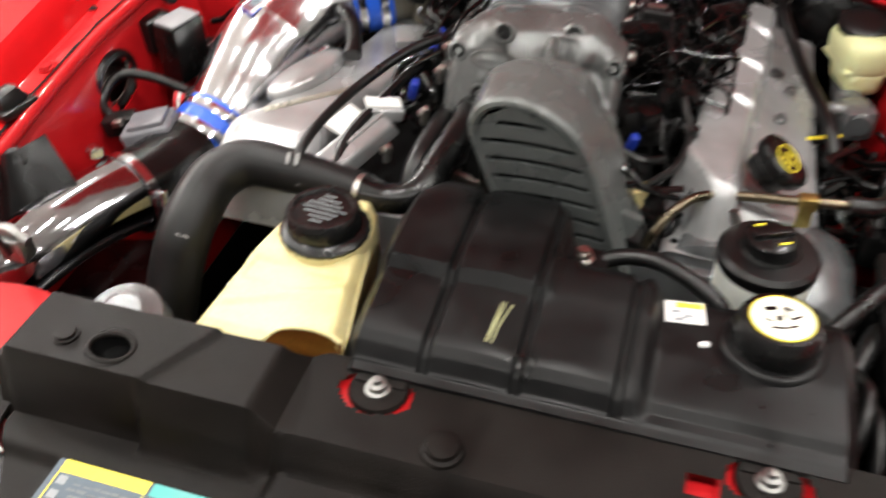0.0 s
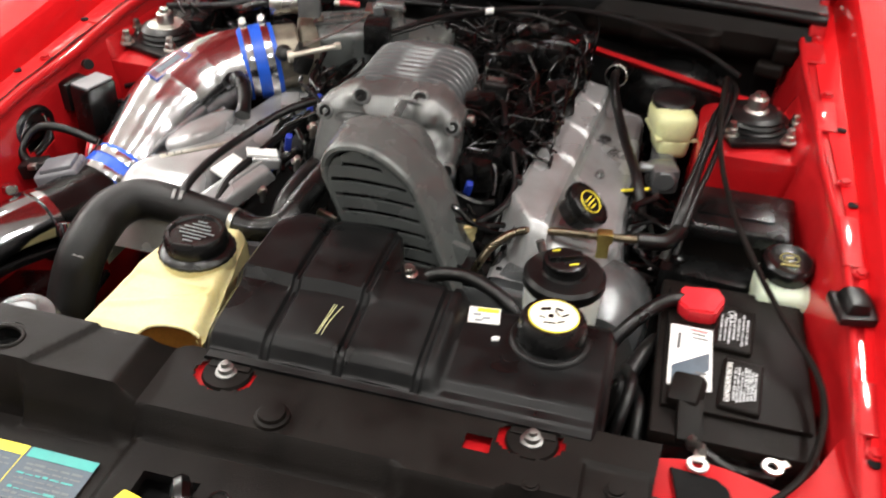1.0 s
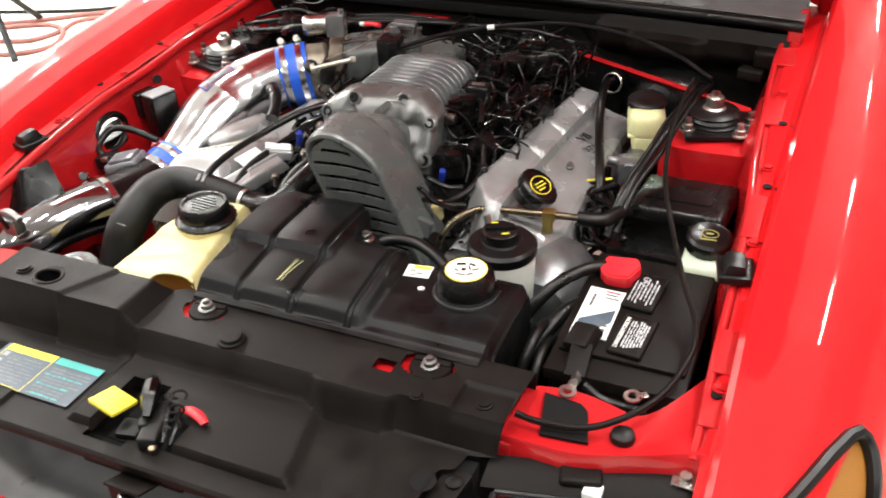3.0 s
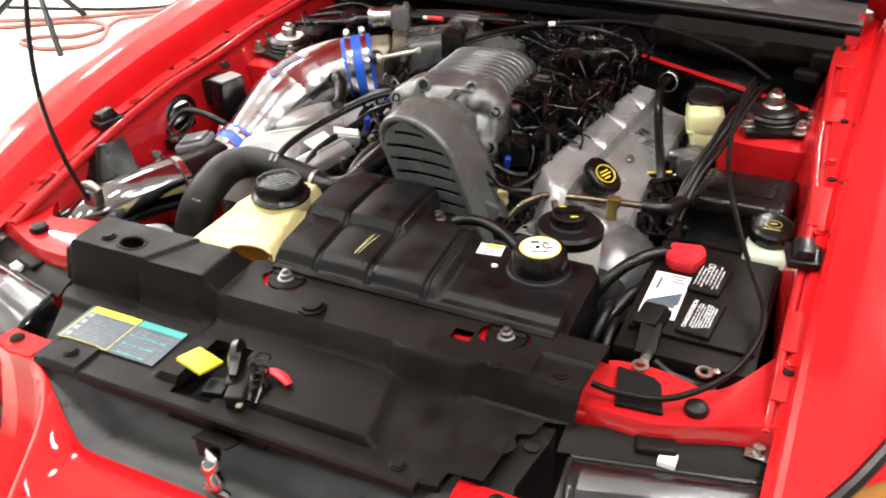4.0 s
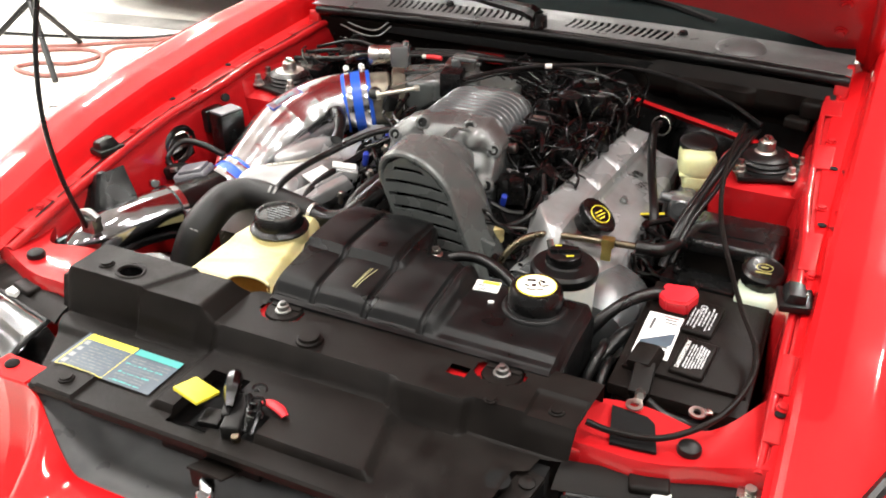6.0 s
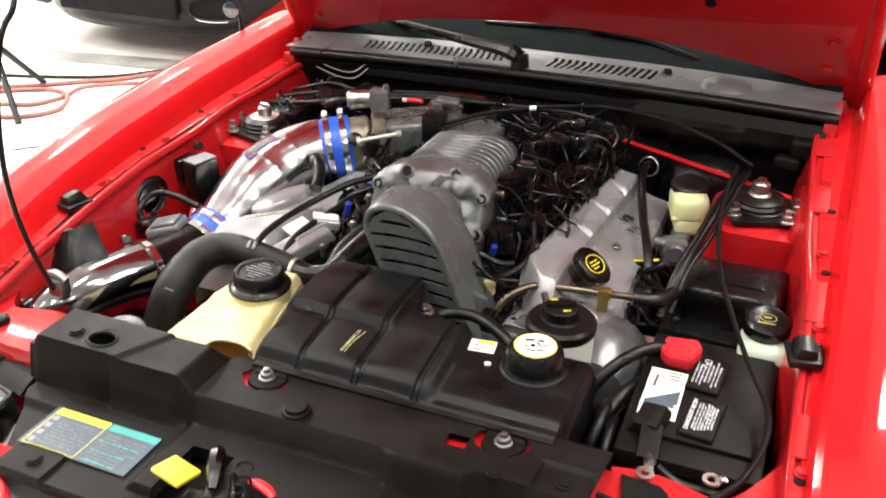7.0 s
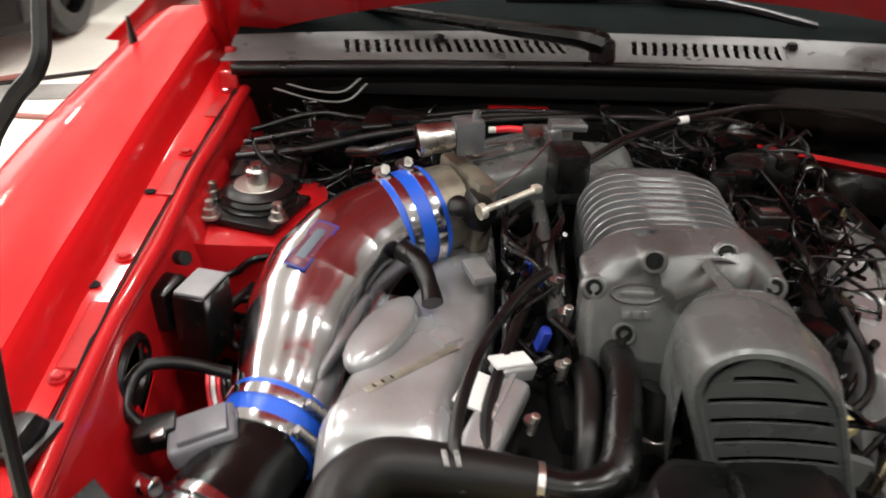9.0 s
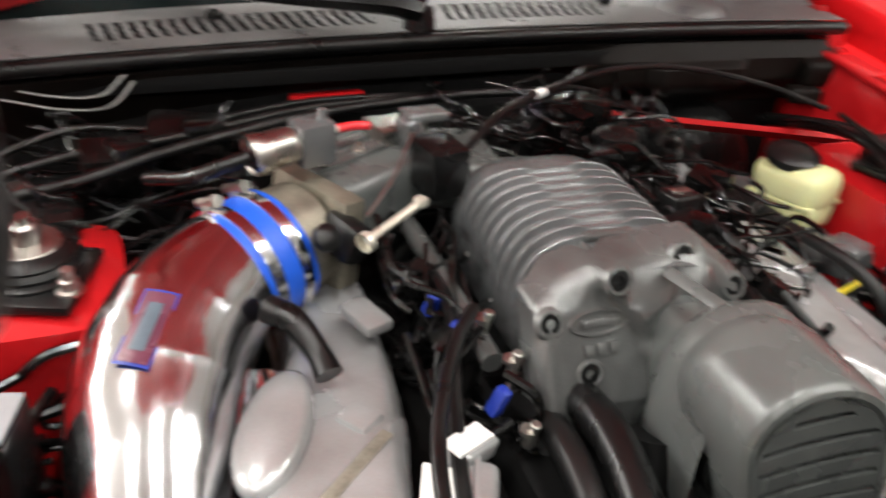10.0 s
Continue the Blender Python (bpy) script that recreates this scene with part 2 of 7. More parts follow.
M_ink = mat("pale_ink", (0.26, 0.28, 0.29), 0.45, vary=0.1, bump=0.0)
M_print = mat("white_print", (0.58, 0.60, 0.61), 0.5, vary=0.25, scale=120, bump=0.0)
M_mark = mat("embossed_grey", (0.10, 0.10, 0.10), 0.5, vary=0.1, bump=0.0)

# ---- garage ----
bm = fresh()
sheet(bm, span(-7, 7, 28), span(-3, 8, 22), lambda u, v: Vector((u, v, 0.0)))
single("floor", bm, M_concrete, "pale smooth concrete workshop floor", "floor", kind="structure")
bm = fresh()
box(bm, (0, 2.5, 3.72), (14.2, 11.2, 0.12), 0)
single("ceiling", bm, M_ceiling, "plain pale workshop ceiling", "ceiling", kind="structure")
# the south wall is out of view, set close and dark to hold back bounce
for nm, c, s in (("wall_north", (0, 8.06, 1.83), (14.2, 0.12, 3.66)), ("wall_south", (0, -3.06, 1.83), (14.2, 0.12, 3.66)),
                 ("wall_west", (-7.06, 2.5, 1.83), (0.12, 11, 3.66)), ("wall_east", (7.06, 2.5, 1.83), (0.12, 11, 3.66))):
    bm = fresh()
    box(bm, c, s, 0)
    single(nm, bm, M_lowbounce if nm == "wall_south" else M_wall, "unseen dark wall added to cut light bouncing onto the bonnet" if nm == "wall_south" else "plain white painted workshop wall", "wall", kind="structure")
for lx, ly, power in LAMPS:
    lt = thing("ceiling_light", (lx, ly, LAMP_Z), "white short workshop ceiling light on rods", "lamp", "ceiling lights")
    bm = fresh()
    box(bm, (lx, ly, LAMP_Z + 0.06), (0.16, 0.52, 0.09), 0.01, taper=0.7)
    part("frame", bm, M_wall, lt)
    for dy in (-0.18, 0.18):
        bm = fresh()
        cyl(bm, (lx, ly + dy, LAMP_Z + 0.10), (lx, ly + dy, 3.66), 0.005, n=8)
        part("rod", bm, M_wall, lt)

# ---- red car: body ----
car = thing("car", (0, 1.2, 0), "red sports coupe with its bonnet propped open", "car")


def z_flange(y):
    return float(np.interp(y, [0.28, 0.42, 0.5, 0.6, 0.75, 0.9, 1.2, 1.65], [0.705, 0.745, 0.768, 0.795, 0.828, 0.848, 0.872, 0.892]))


def z_crease(y):
    return z_flange(y) + float(np.interp(y, [0.3, 0.6, 1.0, 1.6], [0.03, 0.042, 0.052, 0.062]))


def x_crease(y):
    return float(np.interp(y, [0.3, 0.6, 1.0, 1.65], [0.662, 0.660, 0.668, 0.690]))


def narrow(s, y):
    """The driver-side flange is narrower beside the battery."""
    return 0.028 * (1 - steps(y, 0.66, 1.32)) if s > 0 else 0.0


def fender_point(s, y, k):
    """Across the wing: k from 0 at the inner flange to 10 at the sill."""
    zf, zc, xc = z_flange(y), z_crease(y), x_crease(y)
    w = float(np.interp(y, [0.33, 0.5, 0.7, 1.0, 1.3, 1.65], [0.62, 0.86, 0.94, 1.0, 0.94, 0.80]))
    xs = [0.622 + 0.8 * narrow(s, y), xc - 0.02 + 0.4 * narrow(s, y), xc - 0.004, xc + 0.004] + [xc + w * d for d in (0.052, 0.104, 0.152, 0.192, 0.226, 0.252, 0.245)]
    zs = [zf, zf + 0.003, zc - 0.008, zc, zc + 0.007, zc + 0.004, zc - 0.016, zc - 0.050, zc - 0.105, zc - 0.30, 0.22]
    i = min(9, int(k))
    f = k - i
    return Vector((s * (xs[i] + (xs[i + 1] - xs[i]) * f), y, zs[i] + (zs[i + 1] - zs[i]) * f))


def y_front(x, k):
    """Where the wing ends and its corner lamp begins."""
    if k > 6.25:
        return 0.54 - 0.06 * (k - 6.25)
    return float(np.interp(x, [0.64, 0.671, 0.704, 0.737, 0.771, 0.785, 0.80, 0.84], [0.300, 0.307, 0.334, 0.392, 0.444, 0.482, 0.54, 0.60]))


def wing(s, y, k):
    """The wing's surface, ended in front where the lamps begin."""
    x = abs(fender_point(s, y, k).x)
    if k < 3:
        y = max(y, 0.310 + 1.3 * max(0.0, 0.668 - x))
    elif k <= 8.8:
        y = max(y, y_front(x, k))
    return fender_point(s, y, k)


ks = [0, 0.9, 1, 1.5, 2, 2.5, 3, 3.25, 3.5, 3.75, 4, 4.25, 4.5, 4.75, 5, 5.33, 5.66, 6, 6.33, 6.66, 7, 7.25, 7.5, 8, 8.5, 9, 9.5, 10]
for s in (1, -1):
    bm = fresh()
    sheet(bm, span(0.31, 0.60, 34) + span(0.6, 1.68, 43)[1:], ks, lambda y, k: wing(s, y, k), 0,
          skip=lambda y, k: k > 8 and (y - 1.15) ** 2 + (fender_point(s, y, k).z - 0.32) ** 2 < 0.355 ** 2 or (k > 8.8 and y < 0.62))
    bmesh.ops.remove_doubles(bm, verts=bm.verts, dist=0.0004)
    bmesh.ops.dissolve_degenerate(bm, edges=bm.edges, dist=0.0001)
    bmesh.ops.recalc_face_normals(bm, faces=bm.faces)
    bmesh.ops.solidify(bm, geom=list(bm.faces), thickness=0.0012)
    part("fender", bm, M_red, car, "glossy red painted wing", 30)

# inner aprons with a hole and stiffening swages
for s in (1, -1):
    bm = fresh()

    def apron(y, k):
        zf = z_flange(y) - 0.004
        hole = 0.006 * math.sin(y * 21) * steps(k, 0.1, 0.4)
        e = narrow(s, y)
        pts = [(0.640 + 0.5 * e, zf), (0.612 + e, zf), (0.600 + e, zf - 0.02), (0.588 + hole + e, zf - 0.10), (0.580 + hole + e, zf - 0.22), (0.575 + e, 0.36)]
        i = min(4, int(k))
        f = k - i
        return Vector((s * (pts[i][0] + (pts[i + 1][0] - pts[i][0]) * f), y, pts[i][1] + (pts[i + 1][1] - pts[i][1]) * f))

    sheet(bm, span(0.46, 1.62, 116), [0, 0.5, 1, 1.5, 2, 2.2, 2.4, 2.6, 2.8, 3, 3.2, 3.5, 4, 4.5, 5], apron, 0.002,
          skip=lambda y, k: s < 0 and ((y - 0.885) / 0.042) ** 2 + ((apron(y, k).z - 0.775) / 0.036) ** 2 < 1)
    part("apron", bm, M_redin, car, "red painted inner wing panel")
    if s < 0:
        bm = fresh()
        tube(bm, [Vector((-0.598 + 0.05 * (0.775 + 0.037 * math.sin(a) - 0.80), 0.885 + 0.043 * math.cos(a), 0.775 + 0.037 * math.sin(a))) for a in span(0, 2 * math.pi, 24)], 0.007, 8, 2)
        part("grommet", bm, M_rubber, car, "black rubber grommet round the hole")
    bm = fresh()
    box(bm, (s * 0.662, 0.98, 0.50), (0.02, 0.9, 0.44), 0.0)
    part("wheel_arch_liner", bm, M_dark, car, "dark wheel arch liner")
    # rolled seam beside the flange with its bolts
    bm = fresh()
    tube(bm, [(s * (0.606 + narrow(s, y) + 0.0015 * math.sin(17 * y)), y, z_flange(y) - 0.004 + 0.001 * math.sin(23 * y)) for y in span(0.45, 1.58, 28)], 0.006 if s > 0 else 0.0095, 12, 3)
    part("seam", bm, M_redin, car)
    for y in (0.547, 0.80, 0.99, 1.24, 1.46):
        bm = fresh()
        bx = s * (0.631 + 0.6 * narrow(s, y))
        cyl(bm, (bx, y, z_flange(y)), (bx, y, z_flange(y) + 0.007), 0.0078, n=6, edge=0.001)
        cyl(bm, (bx, y, z_flange(y)), (bx, y, z_flange(y) + 0.003), 0.0105, n=16)
        part("bolt", bm, M_redin, car)
    for y, length in ((0.515, 0.05), (0.60, 0.07), (0.86, 0.10), (1.17, 0.09), (1.40, 0.08)):
        bm = fresh()
        slope = math.degrees(math.atan2(z_flange(y + 0.03) - z_flange(y - 0.03), 0.06))
        e = narrow(s, y)
        box(bm, (s * (0.622 + 0.72 * e), y, z_flange(y) + 0.0010), (0.034 - 0.4 * e, length, 0.005), 0.0024, (slope, 0, 0), seg=3)
        part("flange_pad", bm, M_redin, car, "stamped red pad on the wing flange")
    for y in (0.504, 0.905, 1.1):
        bm = fresh()
        cyl(bm, (s * 0.645, y + 0.03, z_flange(y + 0.03) + 0.0035), (s * 0.645, y + 0.03, z_flange(y + 0.03) + 0.0050), 0.007, n=16)
        part("flange_hole", bm, M_dark, car, "dark punched hole")

# shadow gap between wing and apron
for s in (-1,):
    bm = fresh()
    sheet(bm, span(0.52, 1.52, 100), [0, 1], lambda y, v: Vector((s * (0.6135 + 0.005 * v * (0.75 + 0.25 * math.sin(y * 38) * (1 if (y * 7) % 1 > 0.25 else -0.6))), y, z_flange(y) + 0.0042)))
    part("panel_gap", bm, M_dark, car, "dark gap along the wing flange")
# strut towers
for s in (1, -1):
    bm = fresh()

    def tower(u, v):
        # u round the top edge, v from the crown downwards
        a = u * 2 * math.pi
        cx, cy = s * 0.535, 1.205
        ex, ey = 0.092, 0.098
        c, sn = math.cos(a), math.sin(a)
        p = 0.45
        px, py = math.copysign(abs(c) ** p, c) * ex, math.copysign(abs(sn) ** p, sn) * ey
        grow = 1 + 0.10 * steps(v, 0.25, 1.0)
        k = min(1, v / 0.25)
        z = 0.818 - 0.012 * steps(v, 0.15, 0.3) - 0.33 * max(0, v - 0.25) / 0.75
        return Vector((cx + px * k * grow, cy + py * k * grow, z))

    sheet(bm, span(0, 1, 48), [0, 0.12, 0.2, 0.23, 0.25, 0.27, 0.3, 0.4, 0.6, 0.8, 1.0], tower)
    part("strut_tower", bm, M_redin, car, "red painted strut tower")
    bm = fresh()
    box(bm, (s * 0.605, 1.21, 0.80), (0.05, 0.20, 0.09), 0.02, (0, s * 20, 0), seg=3)
    part("tower_gusset", bm, M_redin, car)

# front cross panels beside the radiator cover
for s in (1, -1):
    bm = fresh()

    def cross(u, v):
        x = 0.415 + 0.235 * u
        back = 0.50 + 0.012 * math.sin(u * 6) + 0.115 * steps(u, 0.58, 1.0)
        front = 0.405 + 0.045 * steps(u, 0.3, 1.0)
        z = 0.752 + 0.006 * steps(u, 0.75, 1)
        if v < 0:
            return Vector((s * x, back, z + v * 0.06))
        if v > 1:
            return Vector((s * x, front - 0.012 * (v - 1), z - 0.006 - (v - 1) * 0.075))
        return Vector((s * x, back + (front - back) * v, z - 0.004 * math.sin(math.pi * v)))

    sheet(bm, span(0, 1, 30), [-1, -0.2, 0, 0.1, 0.3, 0.5, 0.7, 0.9, 0.97, 1.04, 1.3, 2], cross, 0.002)
    part("front_panel", bm, M_redin, car, "red painted radiator support panel")
    bm = fresh()
    lathe(bm, [(0, 0.011), (0.009, 0.0105), (0.0140, 0.007), (0.0155, 0.002), (0.015, -0.002), (0.0, -0.002)], (s * 0.552, 0.455, 0.751), n=20)
    part("rubber_stop", bm, M_hose, car, "round black rubber stop")
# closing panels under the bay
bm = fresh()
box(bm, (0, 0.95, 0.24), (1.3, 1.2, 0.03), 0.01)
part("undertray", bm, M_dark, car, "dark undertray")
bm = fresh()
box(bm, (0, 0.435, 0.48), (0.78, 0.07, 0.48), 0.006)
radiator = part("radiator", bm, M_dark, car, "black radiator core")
for i in range(24):
    bm = fresh()
    box(bm, (0, 0.474, 0.28 + 0.018 * i), (0.7, 0.004, 0.004), 0)
    part("fin", bm, M_dark, radiator)
# radiator support bar below the cover
bm = fresh()
box(bm, (0, 0.445, 0.73), (0.86, 0.09, 0.03), 0.008)
part("radiator_support", bm, M_redin, car, "red painted crossbar")

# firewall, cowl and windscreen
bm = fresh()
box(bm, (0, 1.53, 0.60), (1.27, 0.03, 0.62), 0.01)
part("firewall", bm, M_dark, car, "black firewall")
bm = fresh()


def redledge(u, v):
    x = 0.185 + 0.395 * u
    y = 1.522 - 0.49 * 0.395 * u
    if v <= 1:
        return Vector((x, y - 0.002 - 0.018 * v, 0.790 + 0.014 * v))
    return Vector((x, y - 0.020 + 0.005 * (v - 1), 0.804 + 0.003 * (v - 1)))


sheet(bm, span(0, 1, 16), [0, 0.5, 0.9, 1, 1.1, 1.5, 2], redledge, 0.003)
part("firewall_ledge", bm, M_redin, car, "red painted firewall ledge")
bm = fresh()
box(bm, (-0.17, 1.505, 0.845), (0.10, 0.02, 0.02), 0.004)
part("firewall_patch", bm, M_redin, car)


def cowl(u, v):
    # u across, v from the seal backwards
    x = 0.64 * u
    front = 1.478 + 0.025 * (1 - u * u)
    back = 1.615 + 0.012 * (1 - u * u) - 0.03 * abs(u) ** 3
    z = 0.928 + 0.006 * (1 - u * u) + 0.010 * steps(v, 0.6, 1.0)
    return Vector((x, front + (back - front) * v, z))


bm = fresh()


def slot(u, v):
    x = 0.64 * u
    for a, b, lean in ((-0.462, -0.09, -0.05), (0.005, 0.262, 0.05)):
        w = (x - a - lean * (v - 0.5) * 0.4)
        if 0 < w < b - a and 0.30 < v < 0.78:
            return (w / 0.0165) % 1.0 > 0.5
    return False


sheet(bm, span(-1, 1, 460), [0, 0.1, 0.2, 0.30, 0.38, 0.46, 0.54, 0.62, 0.70, 0.78, 0.88, 1.0], cowl, 0.0015, skip=slot)
part("cowl_panel", bm, M_cowl, car, "grey weathered plastic cowl with air slots")
bm = fresh()
box(bm, (0, 1.665, 0.885), (1.2, 0.35, 0.02), 0.002)
part("cowl_well", bm, M_dark, car)
bm = fresh()
tube(bm, [cowl(u, -0.02) + Vector((0, -0.004, -0.012)) for u in span(-0.97, 1, 14)], 0.010, 10, 3)
part("cowl_seal", bm, M_rubber, car, "black rubber bonnet seal")
bm = fresh()


def shelf(u, v):
    """A dark wall under the seal that swells into a moulded tray on the driver's side."""
    p = cowl(u, 0)
    tray = steps(u, 0.28, 0.42)
    wall = Vector((p.x, p.y - 0.004 + 0.05 * v, p.z - 0.028 - 0.115 * v))
    out = 0.020 * steps(v, 0.10, 0.34) - 0.05 * steps(v, 0.55, 1.0)
    step = 0.018 * (1 - steps(abs(u - 0.60), 0.10, 0.13)) * steps(v, 0.34, 0.42)
    bulge = Vector((p.x, p.y - 0.004 - out - step, p.z - 0.030 - 0.022 * steps(v, 0.08, 0.34) - 0.085 * max(0, v - 0.34) / 0.66))
    return wall * (1 - tray) + bulge * tray


sheet(bm, span(-0.97, 0.97, 120), span(0, 1, 48), shelf, 0.003)
part("cowl_front", bm, M_plastic, car, "black panel below the bonnet seal")
bm = fresh()
box(bm, (0.585, 1.455, 0.858), (0.046, 0.05, 0.040), 0.010, (6, 0, -10), seg=3)
box(bm, (0.560, 1.435, 0.828), (0.05, 0.03, 0.024), 0.007, (0, 0, -14), seg=3)
part("cowl_box", bm, M_plastic, car, "black moulded plastic filter housing")
for x, y in ((-0.302, 1.588), (0.278, 1.590)):
    bm = fresh()
    lathe(bm, [(0, 0.011), (0.005, 0.0105), (0.009, 0.008), (0.0105, 0.0), (0.0, 0.0)], (x, y, 0.936), n=14)
    part("push_pin", bm, M_gloss, car, "black push pin")
bm = fresh()
lathe(bm, [(0, 0.02), (0.03, 0.018), (0.05, 0.008), (0.055, 0.0), (0, 0)], (0.41, 1.555, 0.931), n=24)
part("cowl_dome", bm, M_cowl, car)


def screen(u, v):
    p = cowl(u, 0.98)
    return Vector((p.x * (1 - 0.16 * v), p.y + 0.80 * v - 0.05 * v * v, p.z - 0.004 + 0.40 * v + 0.05 * v * (1 - v)))


bm = fresh()
sheet(bm, span(-1, 1, 20), span(0, 1, 12), screen, 0.005)
part("windscreen", bm, M_screen, car, "dark tinted windscreen glass")
for s in (1, -1):
    bm = fresh()
    tube(bm, [Vector((s * (0.655 - 0.10 * v), 1.66 + 0.80 * v - 0.05 * v * v, 0.938 + 0.40 * v + 0.05 * v * (1 - v))) for v in span(0, 1, 6)], 0.026, 10, 3)
    part("pillar", bm, M_red, car)
# cabin, doors and tail behind the windscreen
bm = fresh()


def cabin(u, v):
    y = 1.66 + 2.75 * v
    half = 0.92 - 0.06 * v
    roof = float(np.interp(v, [0, 0.02, 0.28, 0.32, 0.52, 0.75, 0.8, 1.0], [0.93, 0.95, 1.30, 1.33, 1.32, 1.02, 1.00, 0.95]))
    belt = 0.90 + 0.03 * v
    pts = [(half - 0.05, 0.22), (half, 0.42), (half, 0.72), (half - 0.05, belt), (half - 0.27 * min(1, max(0.0, (roof - 0.9) / 0.3)), max(belt + 0.002, roof - 0.03)), (0.0, roof)]
    k = abs(u) * 5
    i = min(4, int(5 - k))
    f = 5 - k - i
    x = pts[i][0] + (pts[i + 1][0] - pts[i][0]) * f
    return Vector((math.copysign(x, u) if u else 0.0, y, pts[i][1] + (pts[i + 1][1] - pts[i][1]) * f))


us = [i / 20 for i in range(-20, 21)]
sheet(bm, us, [0.0, 0.05, 0.1, 0.2, 0.28, 0.32, 0.42, 0.52, 0.64, 0.75, 0.8, 0.9, 1.0], cabin,
      skip=lambda u, v: abs(u) < 0.2 and v < 0.28)
part("cabin", bm, M_red, car, "red coupe cabin and tail", 30)


# wiper
def wiper(pts, r):
    b = fresh()
    tube(b, pts, r, 8, 5)
    return b


wp = part("wiper", wiper([(-0.040, 1.503, 0.960), (-0.058, 1.512, 0.964), (-0.092, 1.527, 0.966), (-0.20, 1.568, 0.966), (-0.36, 1.632, 0.968), (-0.50, 1.685, 0.972)], [0.017, 0.020, 0.016, 0.012, 0.009, 0.006]), M_gloss, car, "black wiper arm")
bm = fresh()
cyl(bm, (-0.042, 1.515, 0.93), (-0.042, 1.515, 0.966), 0.022, 0.019, edge=0.004)
part("pivot", bm, M_gloss, wp)
bm = fresh()
tube(bm, [(-0.19, 1.692, 0.980), (0.05, 1.692, 0.990), (0.085, 1.690, 0.991), (0.12, 1.688, 0.988), (0.22, 1.680, 0.976), (0.335, 1.655, 0.952)], [0.005, 0.006, 0.013, 0.011, 0.008, 0.011], 8, 5)
part("blade", bm, M_rubber, wp)

# bonnet, propped open
HINGE = Vector((0, 1.635, 0.905))
OPEN = radians(56)


def hood_pt(x, d, h):
    """Across x, d from the hinge forwards along the panel, h above its inner face."""
    return HINGE + Vector((x, -d * math.cos(OPEN) + h * math.sin(OPEN), d * math.sin(OPEN) + h * math.cos(OPEN)))


def hood_half(d):
    return float(np.interp(d, [0, 0.4, 1.0, 1.36], [0.675, 0.665, 0.635, 0.60]))


def hood_back(u):
    return 0.150 * max(0.0, 1 - u * u) ** 0.8 - 0.012


bm = fresh()
sheet(bm, span(-1, 1, 40), span(0, 1, 24),
      lambda u, v: hood_pt(u * hood_half(1.36 * v), hood_back(u) + (1.36 - 0.06 * u * u - hood_back(u)) * v, 0.03 + 0.025 * (1 - u * u) + 0.02 * math.sin(math.pi * v)), 0.002)
hood = part("hood", bm, M_red, car, "red bonnet raised on its prop", 30)
bm = fresh()


def inner(u, v):
    d = hood_back(u) + 0.01 + (1.33 - 0.06 * u * u - hood_back(u)) * v
    dip = 0.0
    if 0.16 < v < 0.9 and abs(u) < 0.8:
        e = min((v - 0.16) / 0.05, (0.9 - v) / 0.05, (0.8 - abs(u)) / 0.06, 1.0)
        dip = 0.028 * steps(e, 0, 1)
        rib = max(0.0, 1 - abs(abs(u) - 0.32 * v - 0.12) / 0.07)
        dip -= 0.02 * steps(rib, 0, 0.6)
    return hood_pt(u * (hood_half(1.36 * v) - 0.008), d, dip)


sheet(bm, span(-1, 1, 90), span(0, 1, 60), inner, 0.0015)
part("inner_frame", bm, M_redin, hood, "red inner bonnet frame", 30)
for s in (1, -1):
    bm = fresh()
    tube(bm, [hood_pt(s * hood_half(1.36 * v), hood_back(s) + (1.30 - hood_back(s)) * v, 0.012) for v in span(0, 1, 8)], 0.022, 10, 2)
    part("edge_fold", bm, M_redin, hood)
for s in (1, -1):
    for d in (0.10, 0.18):
        bm = fresh()
        c = hood_pt(s * 0.60, d, -0.002)
        nrm = Vector((0, -math.sin(OPEN), -math.cos(OPEN)))
        cyl(bm, c, c + nrm * 0.010, 0.010, n=6, edge=0.001)
        cyl(bm, c, c + nrm * 0.003, 0.014, n=16)
        part("hinge_bolt", bm, M_redin, hood)
    bm = fresh()
    box(bm, (s * 0.636, 1.58, 0.900), (0.016, 0.13, 0.036), 0.006, (-18, 0, 0), seg=3)
    box(bm, (s * 0.628, 1.50, 0.893), (0.030, 0.07, 0.030), 0.006, (-12, 0, 0), seg=3)
    box(bm, (s * 0.625, 1.52, 0.875), (0.04, 0.10, 0.010), 0.004)
    box(bm, (s * 0.628, 1.44, 0.868), (0.03, 0.04, 0.02), 0.004, (10, 0, 0))
    part("hinge", bm, M_redin, hood, "red painted bonnet hinge")
for x, d in ((0.36, 0.26), (-0.36, 0.26)):
    bm = fresh()
    c = hood_pt(x, d, -0.0035)
    cyl(bm, c, c + Vector((0, -math.sin(OPEN), -math.cos(OPEN))) * 0.001, 0.011, n=16)
    part("drain_hole", bm, M_dark, hood, "dark round hole")

# front bumper
bm = fresh()


